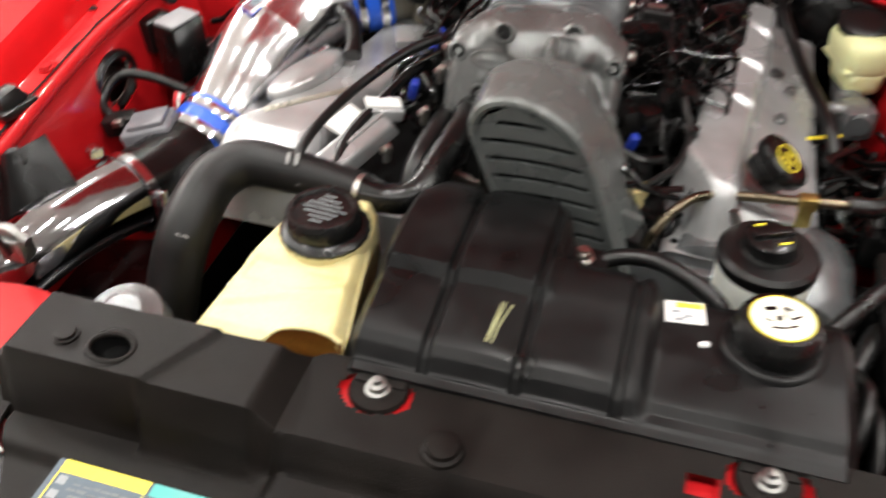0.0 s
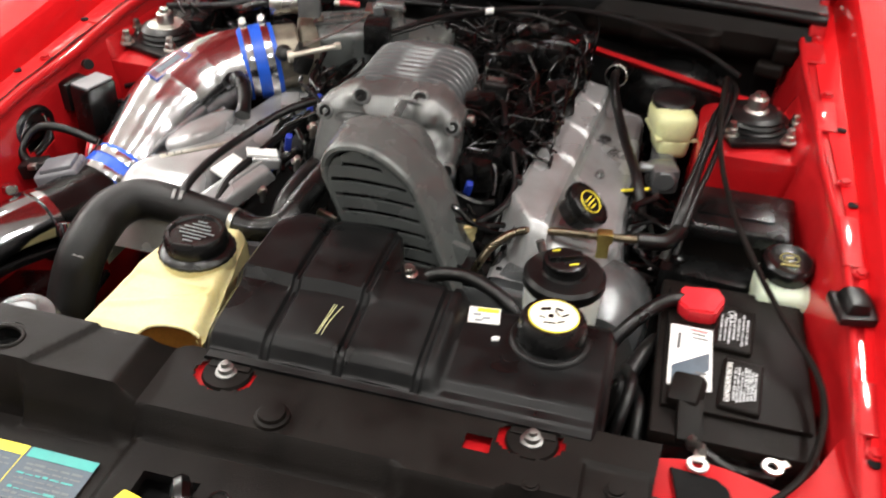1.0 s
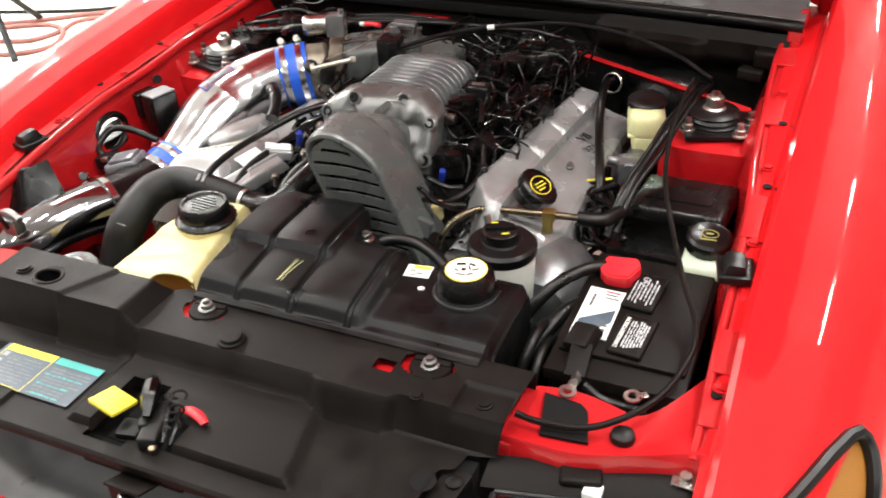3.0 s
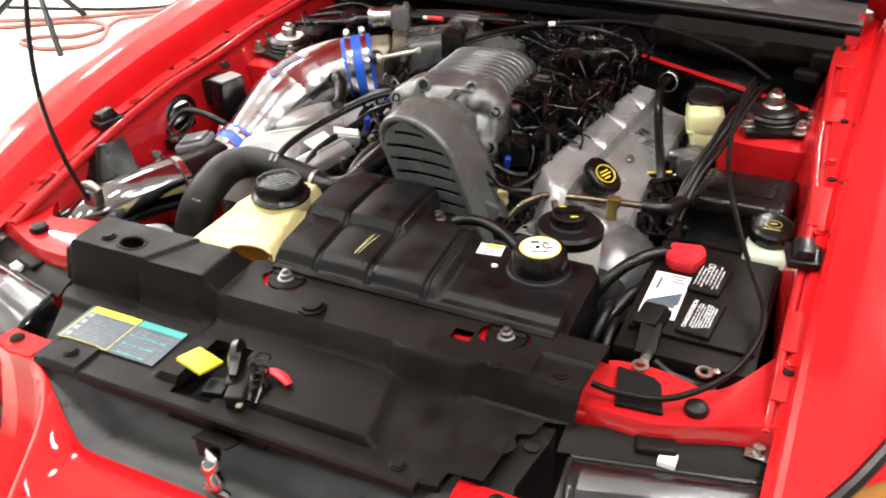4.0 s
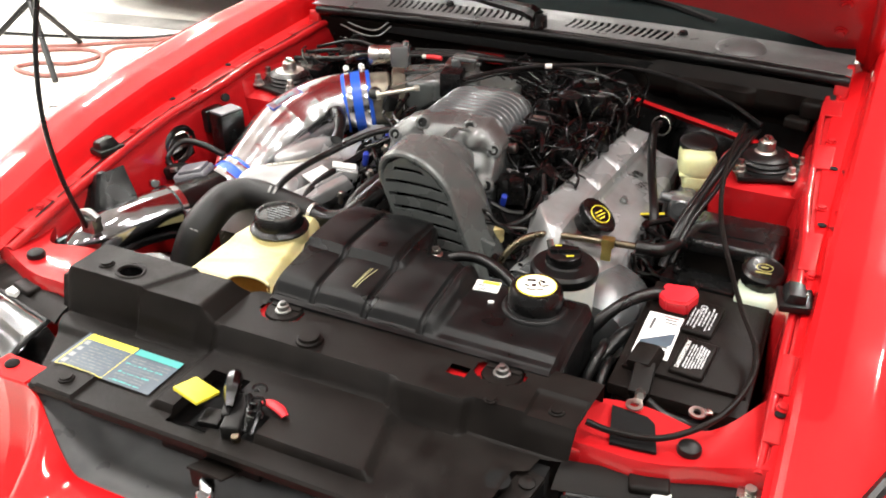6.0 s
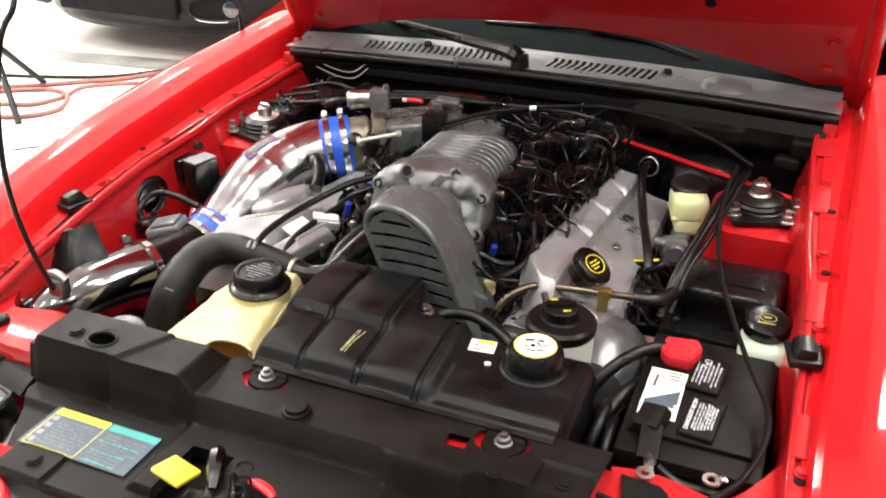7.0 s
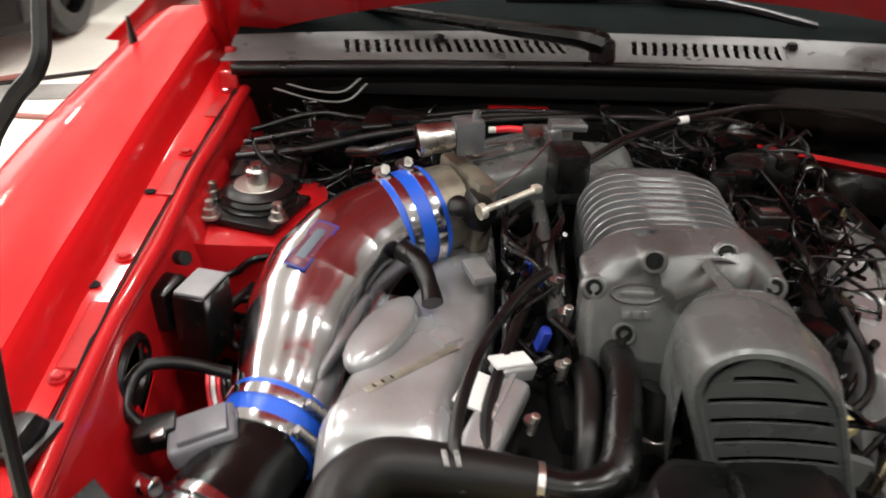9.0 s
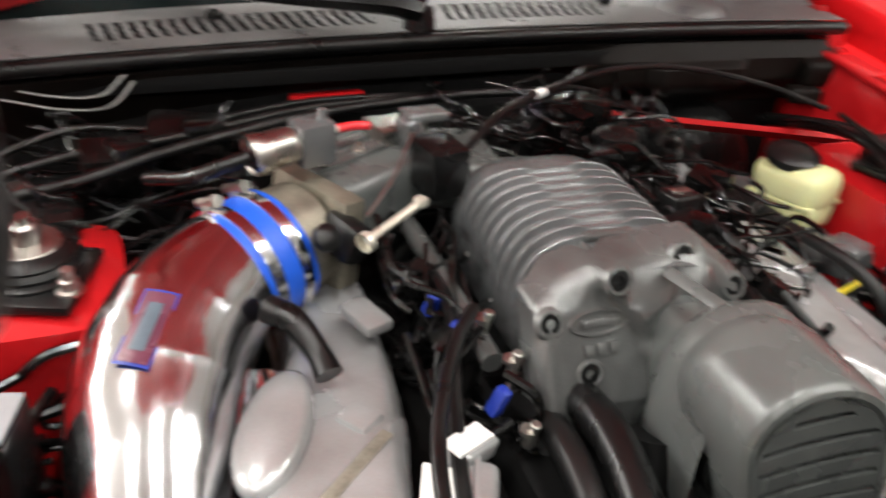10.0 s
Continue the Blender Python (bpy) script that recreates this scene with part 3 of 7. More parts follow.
def bumper(x, v):
    ax = abs(x)
    rise = steps(ax, 0.19, 0.322)
    out = steps(ax, 0.404, 0.414)
    zt = 0.643 + 0.083 * rise - 0.17 * out
    yt = 0.166 + 0.046 * rise + 0.2 * min(0.056, max(0, ax - 0.364)) - 0.03 * out + 0.30 * max(0, ax - 0.45)
    nose = -0.04 + 0.34 * (ax / 0.9) ** 2.4
    if v < 0.5:
        k = v / 0.5
        bulge = 0.05 * math.sin(math.pi * k)
        post = steps(ax, 0.24, 0.33) * (1 - steps(ax, 0.43, 0.5))
        g = (1 - post) * (1 - (1 - k) ** 1.3) + post * k ** 1.9
        h = (1 - post) * k ** 1.15 + post * (1 - (1 - k) ** 1.6)
        return Vector((x, yt + (nose - yt) * g, zt + (0.47 - zt) * h + bulge * (1 - rise * 0.9)))
    k = (v - 0.5) / 0.5
    return Vector((x * (1 - 0.03 * k), nose + 0.07 * k * k, 0.47 - 0.27 * k))


xs = [i / 100 for i in range(-90, 91, 2)] + [s * q for s in (1, -1) for q in (0.33, 0.35, 0.362, 0.364, 0.366, 0.39, 0.401, 0.4035, 0.406, 0.4085, 0.411, 0.4135, 0.416, 0.21, 0.23, 0.25, 0.27, 0.29, 0.31, 0.325)]
sheet(bm, sorted(set(xs)), [0, 0.02, 0.05, 0.1, 0.15, 0.2, 0.25, 0.3, 0.35, 0.4, 0.45, 0.5, 0.55, 0.6, 0.7, 0.8, 0.9, 1.0], bumper, 0.003)
fascia = part("bumper", bm, M_red, car, "red painted front bumper", 32)
for s in (1, -1):
    bm = fresh()
    tab = [(0.406, 0.222), (0.402, 0.258), (0.322, 0.256), (0.324, 0.214), (0.364, 0.211)]
    low, high = [[bm.verts.new((s * x, y, 0.7225 + h)) for x, y in tab] for h in (0.0, 0.005)]
    bm.faces.new(high)
    bm.faces.new(low)
    for i in range(5):
        bm.faces.new((low[i], low[(i + 1) % 5], high[(i + 1) % 5], high[i]))
    bmesh.ops.recalc_face_normals(bm, faces=bm.faces)
    bmesh.ops.bevel(bm, geom=list(bm.edges), offset=0.0018, segments=2, affect="EDGES")
    part("bumper_tab", bm, M_red, fascia)
    bm = fresh()
    lathe(bm, [(0, 0.007), (0.006, 0.006), (0.011, 0.002), (0.011, 0), (0, 0)], (s * 0.376, 0.240, 0.7275), n=16)
    part("screw", bm, M_plastic, fascia, "dark screw")
# grille mouth
bm = fresh()


def mouth(x, v):
    t = bumper(x, 0)
    prof = [(0.0, -0.004), (0.02, -0.010), (0.045, -0.012), (0.07, -0.020), (0.10, -0.020), (0.14, -0.02), (0.15, -0.03)]
    k = v * 6
    i = min(5, int(k))
    f = k - i
    dy = prof[i][0] + (prof[i + 1][0] - prof[i][0]) * f
    dz = prof[i][1] + (prof[i + 1][1] - prof[i][1]) * f
    return Vector((x * (1 - 0.08 * v), t.y + 0.002 + dy, min(0.705, t.z - 0.004 + dz)))


sheet(bm, span(-0.325, 0.325, 50), span(0, 1, 24), mouth, 0.003)
# the cowl's grey stands in for light reflected on this black plastic
part("grille_mouth", bm, M_cowl, fascia, "black plastic grille surround, greyed for reflected light")
bm = fresh()
box(bm, (0, 0.365, 0.60), (0.8, 0.02, 0.26), 0.002)
part("grille_back", bm, M_dark, fascia)
# chrome badge on its bracket
bm = fresh()
tube(bm, [(-0.005, 0.190, 0.705), (0.006, 0.182, 0.700), (0.004, 0.178, 0.692), (-0.006, 0.182, 0.682), (-0.003, 0.184, 0.668), (0.004, 0.182, 0.655), (0.002, 0.18, 0.645), (-0.016, 0.18, 0.638)], [0.006, 0.010, 0.012, 0.009, 0.010, 0.010, 0.008, 0.004], 10, 4, ribs=0.08)
tube(bm, [(-0.014, 0.182, 0.650), (0.0, 0.18, 0.643), (0.018, 0.18, 0.640), (0.022, 0.18, 0.632)], [0.005, 0.008, 0.006, 0.003], 8, 4)
bmesh.ops.translate(bm, vec=(0.010, 0, 0), verts=bm.verts)
part("badge", bm, M_chrome, fascia, "curled chrome badge")
bm = fresh()
box(bm, (0.012, 0.208, 0.712), (0.055, 0.05, 0.004), 0.0015, (-24, 0, 0))
box(bm, (-0.002, 0.196, 0.70), (0.03, 0.012, 0.03), 0.003)
part("badge_bracket", bm, M_plastic, fascia)

# headlights
for s in (1, -1):
    bm = fresh()

    def lens(u, v):
        x = 0.428 + 0.30 * u
        yb, yf = 0.352 + 0.075 * u, 0.165 + 0.17 * u
        bul = math.sin(math.pi * min(1, v * 0.9 + 0.1))
        return Vector((s * (x + 0.01 * v), yb + (yf - yb) * v - 0.004, 0.712 - 0.008 * u - 0.145 * v ** 1.7 + 0.010 * bul))

    sheet(bm, span(0, 1, 24), span(0, 1, 18), lens, 0.003)
    bm.normal_update()
    lamp = part("headlight", bm, M_glass, car, "clear wraparound headlight in a black housing")
    lamp.visible_shadow = False
    bm = fresh()

    def shell(u, v):
        p = lens(u, max(0, min(1, v)))
        inset = 0.0 if v in (0, 1) else 0.05 + 0.03 * math.sin(math.pi * v)
        return Vector((p.x, p.y + inset * 0.6, p.z - 0.006 - inset))

    sheet(bm, span(-0.02, 1.02, 24), span(0, 1, 12), shell)
    # left lamp takes brighter chrome in place of the bright floor it reflects
    part("reflector", bm, M_darkchrome if s > 0 else M_chrome, lamp, "black lamp interior, left one brightened for its reflection")
    for u in (0.42, 0.78):
        bm = fresh()
        c = lens(u, 0.55) + Vector((0, 0.02, -0.02))
        lathe(bm, [(0.0, -0.04), (0.022, -0.036), (0.036, -0.018), (0.042, -0.006), (0.045, -0.006), (0.045, -0.015)], c + Vector((0, 0.01, -0.012)), (0, -0.85, 0.3), n=24)
        part("bowl", bm, M_darkchrome, lamp, "chrome reflector bowl")
    bm = fresh()
    sheet(bm, span(0.05, 0.97, 24), span(0.02, 0.42, 20), lambda u, v: lens(u, v) + Vector((0, 0.004, -0.010 - 0.004 * v - 0.010 * steps(v, 0.20, 0.23) + 0.007 * steps(v, 0.27, 0.30))), 0.002)
    part("visor", bm, M_bezel, lamp, "stepped satin chrome bezel below the lens")
    bm = fresh()
    rim = [lens(u, 0) + Vector((0, 0.004, 0)) for u in span(0, 1, 8)] + [lens(1, v) for v in (0.3, 0.6, 1)] + [lens(u, 1) for u in (0.7, 0.4, 0)] + [lens(0, v) for v in (0.6, 0.3, 0)]
    tube(bm, rim, 0.0045, 8, 3)
    part("gasket", bm, M_rubber, lamp, "black lamp gasket")
    bm = fresh()

    def brow(u, v):
        p = lens(u, 0)
        return Vector((p.x, p.y + 0.006 + 0.042 * v, p.z + 0.004 + 0.012 * v + 0.004 * math.sin(v * 3)))

    sheet(bm, span(-0.06, 1, 20), span(0, 1, 5), brow, 0.004)
    for u in (0.30,):
        p = lens(u, 0)
        box(bm, (p.x, p.y + 0.03, p.z + 0.015), (0.05, 0.030, 0.012), 0.005, (0, 0, s * 14), seg=3)
    part("lamp_bracket", bm, M_plastic, lamp, "black plastic lamp mounting")
    bm = fresh()
    p = lens(0.36, 0)
    box(bm, (p.x, p.y + 0.012, p.z + 0.010), (0.022, 0.02, 0.010), 0.002)
    part("clip", bm, M_label, lamp, "white clip")
    bm = fresh()
    box(bm, (s * 0.632, 0.437, 0.728), (0.03, 0.025, 0.004), 0.001)
    cyl(bm, (s * 0.632, 0.437, 0.728), (s * 0.632, 0.437, 0.738), 0.007, n=10)
    part("bracket", bm, M_steel, lamp, "zinc lamp bracket with a stud")
    bm = fresh()

    sheet(bm, span(0.29, 0.56, 42), span(3.0, 8.8, 40), lambda y, k: fender_point(s, y, k) + Vector((-s * 0.003, 0, -0.003)), 0.004,
          skip=lambda y, k: y > y_front(abs(fender_point(s, y, k).x), k) + 0.004 or y < 0.30)
    part("corner_lamp", bm, M_amber, lamp, "amber corner lamp")
    bm = fresh()
    line = []
    for k in (3.2, 4, 5, 6, 6.6, 7, 7.4, 7.8, 8.3, 8.8):
        y = 0.45
        for _ in range(12):
            y = 0.5 * y + 0.5 * y_front(abs(fender_point(s, y, k).x), k)
        line.append(fender_point(s, y, k) + Vector((s * 0.001, 0, 0.001)))
    tube(bm, line, 0.0085, 8, 3)
    part("corner_gasket", bm, M_rubber, lamp, "black corner lamp gasket")
    bm = fresh()
    sheet(bm, span(0.31, 0.55, 14), span(3.0, 8.8, 12), lambda y, k: fender_point(s, y, k) + Vector((-s * 0.03, 0, -0.035)), 0.002,
          skip=lambda y, k: y > y_front(abs(fender_point(s, y, k).x), k) + 0.03)
    part("corner_shell", bm, M_darkchrome, lamp)

# wheels
for s in (1, -1):
    for y in (1.15, 3.72):
        bm = fresh()
        lathe(bm, [(0.21, -0.11), (0.29, -0.115), (0.318, -0.09), (0.32, 0.0), (0.318, 0.09), (0.29, 0.115), (0.21, 0.11)], (s * 0.79, y, 0.32), (1, 0, 0), 40)
        wheel = part("wheel", bm, M_rubber, car, "black tyre on a silver rim")
        bm = fresh()
        lathe(bm, [(0.21, -0.1), (0.2, 0.02), (0.08, 0.06), (0.03, 0.09), (0, 0.09)], (s * 0.79, y, 0.32), (s, 0, 0), 40)
        part("rim", bm, M_steel, wheel)
# antenna
bm = fresh()
lathe(bm, [(0.0, 0.009), (0.012, 0.008), (0.021, 0.004), (0.023, 0.0), (0, 0)], (-0.778, 1.50, 0.926), (-0.1, 0, 1), 18)
ant = part("antenna", bm, M_rubber, car, "short black antenna stub on its base")
bm = fresh()
lathe(bm, [(0.0095, 0.006), (0.0075, 0.02), (0.0045, 0.045), (0.0028, 0.062), (0.0, 0.064)], (-0.778, 1.50, 0.926), (-0.1, 0, 1), 14)
part("mast", bm, M_rubber, ant)
# bump stops on the wings
for s, y in ((1, 0.733), (-1, 0.722)):
    bm = fresh()
    z = z_flange(y)
    box(bm, (s * 0.632, y, z + 0.006), (0.05, 0.055, 0.012), 0.004, (0, 0, s * 12))
    box(bm, (s * 0.630, y - 0.002, z + 0.018), (0.034, 0.045, 0.022), 0.008, (8, s * 6, s * 12), taper=0.75)
    part("bump_stop", bm, M_rubber, car, "black wedge rubber bump stop")
# bonnet prop
bm = fresh()
tube(bm, [(-0.498, 0.524, 0.785), (-0.485, 0.49, 0.88), (-0.469, 0.466, 0.967), (-0.472, 0.470, 1.036), (-0.478, 0.490, 1.115), (-0.470, 0.509, 1.190), (-0.452, 0.511, 1.222), (-0.437, 0.514, 1.240), (-0.438, 0.532, 1.27), (-0.442, 0.60, 1.39), (-0.455, 0.73, 1.60), (-0.462, 0.80, 1.70)], 0.0042, 8, 5)
prop = part("prop_rod", bm, M_rubber, car, "black bent bonnet prop rod")
bm = fresh()
box(bm, (-0.497, 0.535, 0.785), (0.03, 0.022, 0.03), 0.004)
tube(bm, [(-0.52, 0.54, 0.80), (-0.497, 0.535, 0.808), (-0.474, 0.532, 0.80)], 0.007, 8, 4)
part("prop_bracket", bm, M_dullzinc, prop)

# ---- black car behind ----
BX = -3.22
bc = thing("parked_car", (BX, 4.7, 0), "glossy black sports car parked on the workshop floor", "car")
bm = fresh()


def bnose(u, v):
    x = u * 0.93
    fr = 3.72 + 0.42 * abs(u) ** 3
    prof = [(0.16, 0.24), (0.05, 0.17), (0.0, 0.22), (-0.03, 0.32), (-0.05, 0.45), (0.02, 0.56), (0.08, 0.66), (0.35, 0.74), (0.9, 0.84), (1.5, 0.92)]
    k = v * 9
    i = min(8, int(k))
    f = k - i
    return Vector((BX + x, fr + prof[i][0] + (prof[i + 1][0] - prof[i][0]) * f, prof[i][1] + (prof[i + 1][1] - prof[i][1]) * f - 0.05 * abs(u) ** 4 * (v > 0.5)))


sheet(bm, span(-1, 1, 40), span(0, 1, 36), bnose, 0.004)
part("bumper", bm, M_blackpaint, bc, "glossy black nose", 40)
bm = fresh()
for s in (1, -1):
    sheet(bm, span(0, 1, 20), span(0, 1, 8), lambda u, v: Vector((BX + s * (0.93 - 0.03 * v), 4.1 + 3.6 * u, 0.22 + 0.66 * v)),
          skip=lambda u, v: (4.1 + 3.6 * u - 4.72) ** 2 + (0.22 + 0.66 * v - 0.32) ** 2 < 0.36 ** 2)
box(bm, (BX, 6.6, 0.9), (1.84, 2.4, 0.1), 0.04)
box(bm, (BX, 6.4, 1.12), (1.4, 1.9, 0.42), 0.12, taper=0.72)
part("body", bm, M_blackpaint, bc, "glossy black body", 40)
bm = fresh()
box(bm, (BX, 3.69, 0.345), (0.86, 0.03, 0.13), 0.03, seg=3)
part("intake", bm, M_dark, bc, "dark lower intake")
for s in (1, -1):
    bm = fresh()
    c = Vector((BX + s * 0.64, 3.735 + 0.06, 0.352))
    turn = Matrix.Translation(c) @ Matrix.Rotation(s * radians(14), 4, "Z")
    oval = [turn @ Vector((0.155 * math.copysign(abs(math.cos(q)) ** 0.75, math.cos(q)), -0.06, 0.066 * math.copysign(abs(math.sin(q)) ** 0.8, math.sin(q)))) for q in span(0, 2 * math.pi, 32)]
    tube(bm, oval, 0.010, 8, 2)
    fog = part("fog_lamp_recess", bm, M_blackpaint, bc, "oval black fog lamp recess")
    bm = fresh()
    f = [bm.verts.new(p) for p in oval[:-1]]
    bm.faces.new(f)
    bmesh.ops.translate(bm, vec=(0, 0.004, 0), verts=bm.verts)
    ex = bmesh.ops.extrude_face_region(bm, geom=list(bm.faces))
    bmesh.ops.translate(bm, vec=(0, 0.03, 0), verts=[g for g in ex["geom"] if isinstance(g, bmesh.types.BMVert)])
    part("pocket", bm, M_dark, fog)
    bm = fresh()
    lathe(bm, [(0.0, 0.012), (0.03, 0.010), (0.046, 0.002), (0.05, -0.01), (0, -0.01)], turn @ Vector((s * 0.095, -0.064, 0.004)), (s * 0.24, -1, 0), 24)
    part("lens", bm, M_darkchrome, fog, "round faceted fog lamp lens")
    bm = fresh()
    tube(bm, [p + Vector((0, -0.008, -0.004)) for p in oval[20:27]], 0.004, 6, 3)
    part("trim", bm, M_chrome, fog, "thin bright lower trim")
    bm = fresh()
    lathe(bm, [(0.21, -0.11), (0.30, -0.11), (0.325, -0.08), (0.325, 0.08), (0.30, 0.11), (0.21, 0.11)], (BX + s * 0.80, 4.72, 0.325), (1, 0, 0), 36)
    wh = part("wheel", bm, M_rubber, bc, "black tyre on a silver rim")
    bm = fresh()
    lathe(bm, [(0.21, -0.1), (0.2, 0.03), (0.08, 0.06), (0, 0.09)], (BX + s * 0.80, 4.72, 0.325), (s, 0, 0), 30)
    part("rim", bm, M_steel, wh)

# hoses and a stand leg on the floor
bm = fresh()
tube(bm, [(-4.3, 2.55, 0.012), (-3.7, 2.88, 0.012), (-3.36, 3.06, 0.012), (-3.13, 3.24, 0.012), (-2.96, 3.37, 0.012), (-2.76, 3.63, 0.012), (-2.3, 4.0, 0.012)], 0.012, 8, 8)
single("air_hose", bm, M_hosered, "dusty red air hose lying on the floor", "hose")
bm = fresh()
tube(bm, [(-1.5, 3.42, 0.012), (-2.0, 3.50, 0.012), (-2.5, 3.49, 0.012), (-2.98, 3.16, 0.03), (-3.04, 2.99, 0.012), (-3.10, 2.84, 0.012), (-3.26, 2.77, 0.012), (-3.30, 2.66, 0.012), (-3.11, 2.63, 0.012), (-2.97, 2.71, 0.012), (-2.92, 2.83, 0.012), (-2.97, 2.95, 0.035), (-3.16, 3.06, 0.012), (-3.34, 2.99, 0.012), (-3.6, 2.8, 0.012), (-4.2, 2.45, 0.012)], 0.012, 8, 8)
single("air_hose", bm, M_hosered, "coiled dusty red air hose on the floor", "hose")
bm = fresh()
tube(bm, [(-4.8, 2.85, 0.01), (-3.66, 3.15, 0.01), (-3.11, 3.35, 0.01), (-2.83, 3.60, 0.01), (-2.5, 3.8, 0.01), (-1.8, 4.2, 0.01)], 0.010, 8, 8)
single("cable", bm, M_rubber, "dark power cable lying on the floor", "cable")
bm = fresh()
tube(bm, [(-2.72, 2.33, 0.006), (-2.65, 2.40, 0.006), (-2.55, 2.46, 0.006)], 0.004, 6, 4)
single("wire_offcut", bm, M_rubber, "short dark wire offcut on the floor", "wire")
FOOT, TOP = Vector((-2.93, 2.58, 0.02)), Vector((-3.22, 2.78, 0.34))
stand = thing("work_stand", (-3.22, 2.78, 0), "dark tubular tripod work stand", "stand")
for foot in (FOOT, Vector((-3.55, 2.6, 0.02)), Vector((-3.3, 3.12, 0.02))):
    bm = fresh()
    tube(bm, [foot, TOP], 0.016, 10)
    part("leg", bm, M_rubber, stand)
bm = fresh()
tube(bm, [TOP - Vector((0, 0, 0.03)), TOP + Vector((0, 0, 0.6))], 0.016, 10)
part("post", bm, M_rubber, stand)
bm = fresh()
sheet(bm, span(-5, -1.2, 20), span(0, 1, 3), lambda u, v: Vector((u, 3.49 + 0.14 * (u + 3.75) + 0.20 * v, 0.004)))
single("floor_mat", bm, mat("grey_floor_patch", (0.30, 0.29, 0.27), 0.55, vary=0.3, scale=5, bump=0.1, grain=60), "worn grey strip on the concrete", "floor strip", kind="structure")

# ---- radiator cover ----
cover = thing("radiator_cover", (0, 0.40, 0.70), "black moulded plastic radiator cover with printed label", "engine cover")


def ramp(x, p, q):
    return min(1.0, max(0.0, (x - p) / (q - p)))


def cover_z(x, y):
    # tiers rise from the front lip to the ledge under the tank
    front = 0.735 + 0.004 * math.sin(3 * x)
    edge = 0.375 - 0.008 * steps(x, 0.160, 0.18) + 0.012 * steps(x, 0.27, 0.285)
    z = front + 0.042 * ramp(y, edge, edge + 0.022)
    plat = ramp(x, -0.130, -0.118) * (1 - ramp(x, 0.178 + 0.22 * (0.361 - y), 0.190 + 0.22 * (0.361 - y))) * steps(y, 0.246, 0.252)
    z += 0.011 * plat * (1 - ramp(y, edge + 0.004, edge + 0.022))
    back = 0.016 * (1 - steps(x, -0.262, -0.257))
    lefty = (1 - ramp(x, -0.150, -0.128)) * ramp(y, 0.364 + back, 0.378 + back)
    z += lefty * 0.024 + 0.0045 * lefty * (1 - steps(x - 0.55 * (y - 0.39), -0.262, -0.258))
    z -= 0.02 * (1 - steps(x, -0.415, -0.40))
    # pressed squares round the fixings
    for px, py, w, h in ((-0.268, 0.240, 0.034, 0.005), (0.388, 0.424, 0.034, -0.004)):
        z += h * (1 - steps(abs(x - px), w - 0.002, w + 0.002)) * (1 - steps(abs(y - py), w * 0.8 - 0.002, w * 0.8 + 0.002))
    z -= 0.010 * (1 - steps(x, -0.330, -0.318)) * (1 - steps(y, 0.33, 0.345))
    return z


def cover_hole(x, y):
    if ((x + 0.303) / 0.022) ** 2 + ((y - 0.423) / 0.017) ** 2 < 1:
        return True
    if -0.088 < x < -0.022 and 0.232 < y < 0.338:
        return True
    if -0.03 < x < 0.045 and 0.245 < y < 0.315 - (x + 0.03) * 0.4:
        return True
    for bx in (-0.055, 0.295):
        if ((x - bx) / 0.036) ** 2 + ((y - 0.462) / 0.024) ** 2 < 1:
            return True
    if abs(x - 0.244) < 0.014 and abs(y - 0.443) < 0.010:
        return True
    return False


bm = fresh()
front_edge = lambda x: 0.216 + 0.02 * steps(abs(x), 0.30, 0.46)
xs = span(-0.42, 0.456, 219)


def cover_y(x, v):
    v = min(1, max(0, v))
    return front_edge(x) + (0.27 - front_edge(x)) * v / 0.2 if v < 0.2 else 0.27 + (0.203 + 0.024 * steps(x, -0.15, -0.11)) * (v - 0.2) / 0.8


def cover_x(x, y):
    """The side edges slant in towards the front lip."""
    right = float(np.interp(y, [0.216, 0.228, 0.231, 0.250, 0.253, 0.340, 0.346, 0.374, 0.379, 0.53], [0.284, 0.286, 0.309, 0.312, 0.354, 0.362, 0.380, 0.386, 0.420, 0.432]))
    left = -0.315 - (y - 0.217) * 0.60 if y < 0.372 else -0.42
    return min(right, max(left, x))


sheet(bm, xs, [-0.06, -0.02] + span(0, 1, 80) + [1.02],
      lambda x, v: Vector((cover_x(x, cover_y(x, v)), cover_y(x, v) - 0.004 * (v < 0), cover_z(x, cover_y(x, v)) - (0.014 if v < -0.03 else 0.003 if v < 0 else 0) - (0.03 if v > 1 else 0))),
      skip=lambda x, v: v < 1 and cover_hole(x, cover_y(x, v)))
bmesh.ops.remove_doubles(bm, verts=bm.verts, dist=0.0002)
bmesh.ops.dissolve_degenerate(bm, edges=bm.edges, dist=0.00005)
part("panel", bm, M_plastic, cover, "black moulded plastic panel", 32)
bm = fresh()
sheet(bm, span(-0.31, 0.31, 30), span(0, 1, 5), lambda x, v: Vector((x, 0.218 + 0.035 * v + 0.02 * (x / 0.31) ** 2, 0.726 - 0.028 * math.sin(v * 3.14) * (1 - (x / 0.31) ** 2) - 0.01 * v)))
part("under_lip", bm, M_plastic, cover)
bm = fresh()
box(bm, (0.374, 0.302, 0.722), (0.034, 0.110, 0.008), 0.003, (8, 0, -12))
box(bm, (0.366, 0.262, 0.712), (0.040, 0.030, 0.014), 0.004, (12, 0, -12))
lathe(bm, [(0.011, 0.0), (0.011, 0.006), (0.006, 0.009), (0, 0.009)], (0.384, 0.335, 0.727), n=16)
part("side_bracket", bm, M_plastic, cover, "black bracket running down to the lamp")
bm = fresh()
cyl(bm, (0.352, 0.318, 0.737), (0.352, 0.318, 0.7385), 0.016, n=20)
part("slot", bm, M_dark, cover)
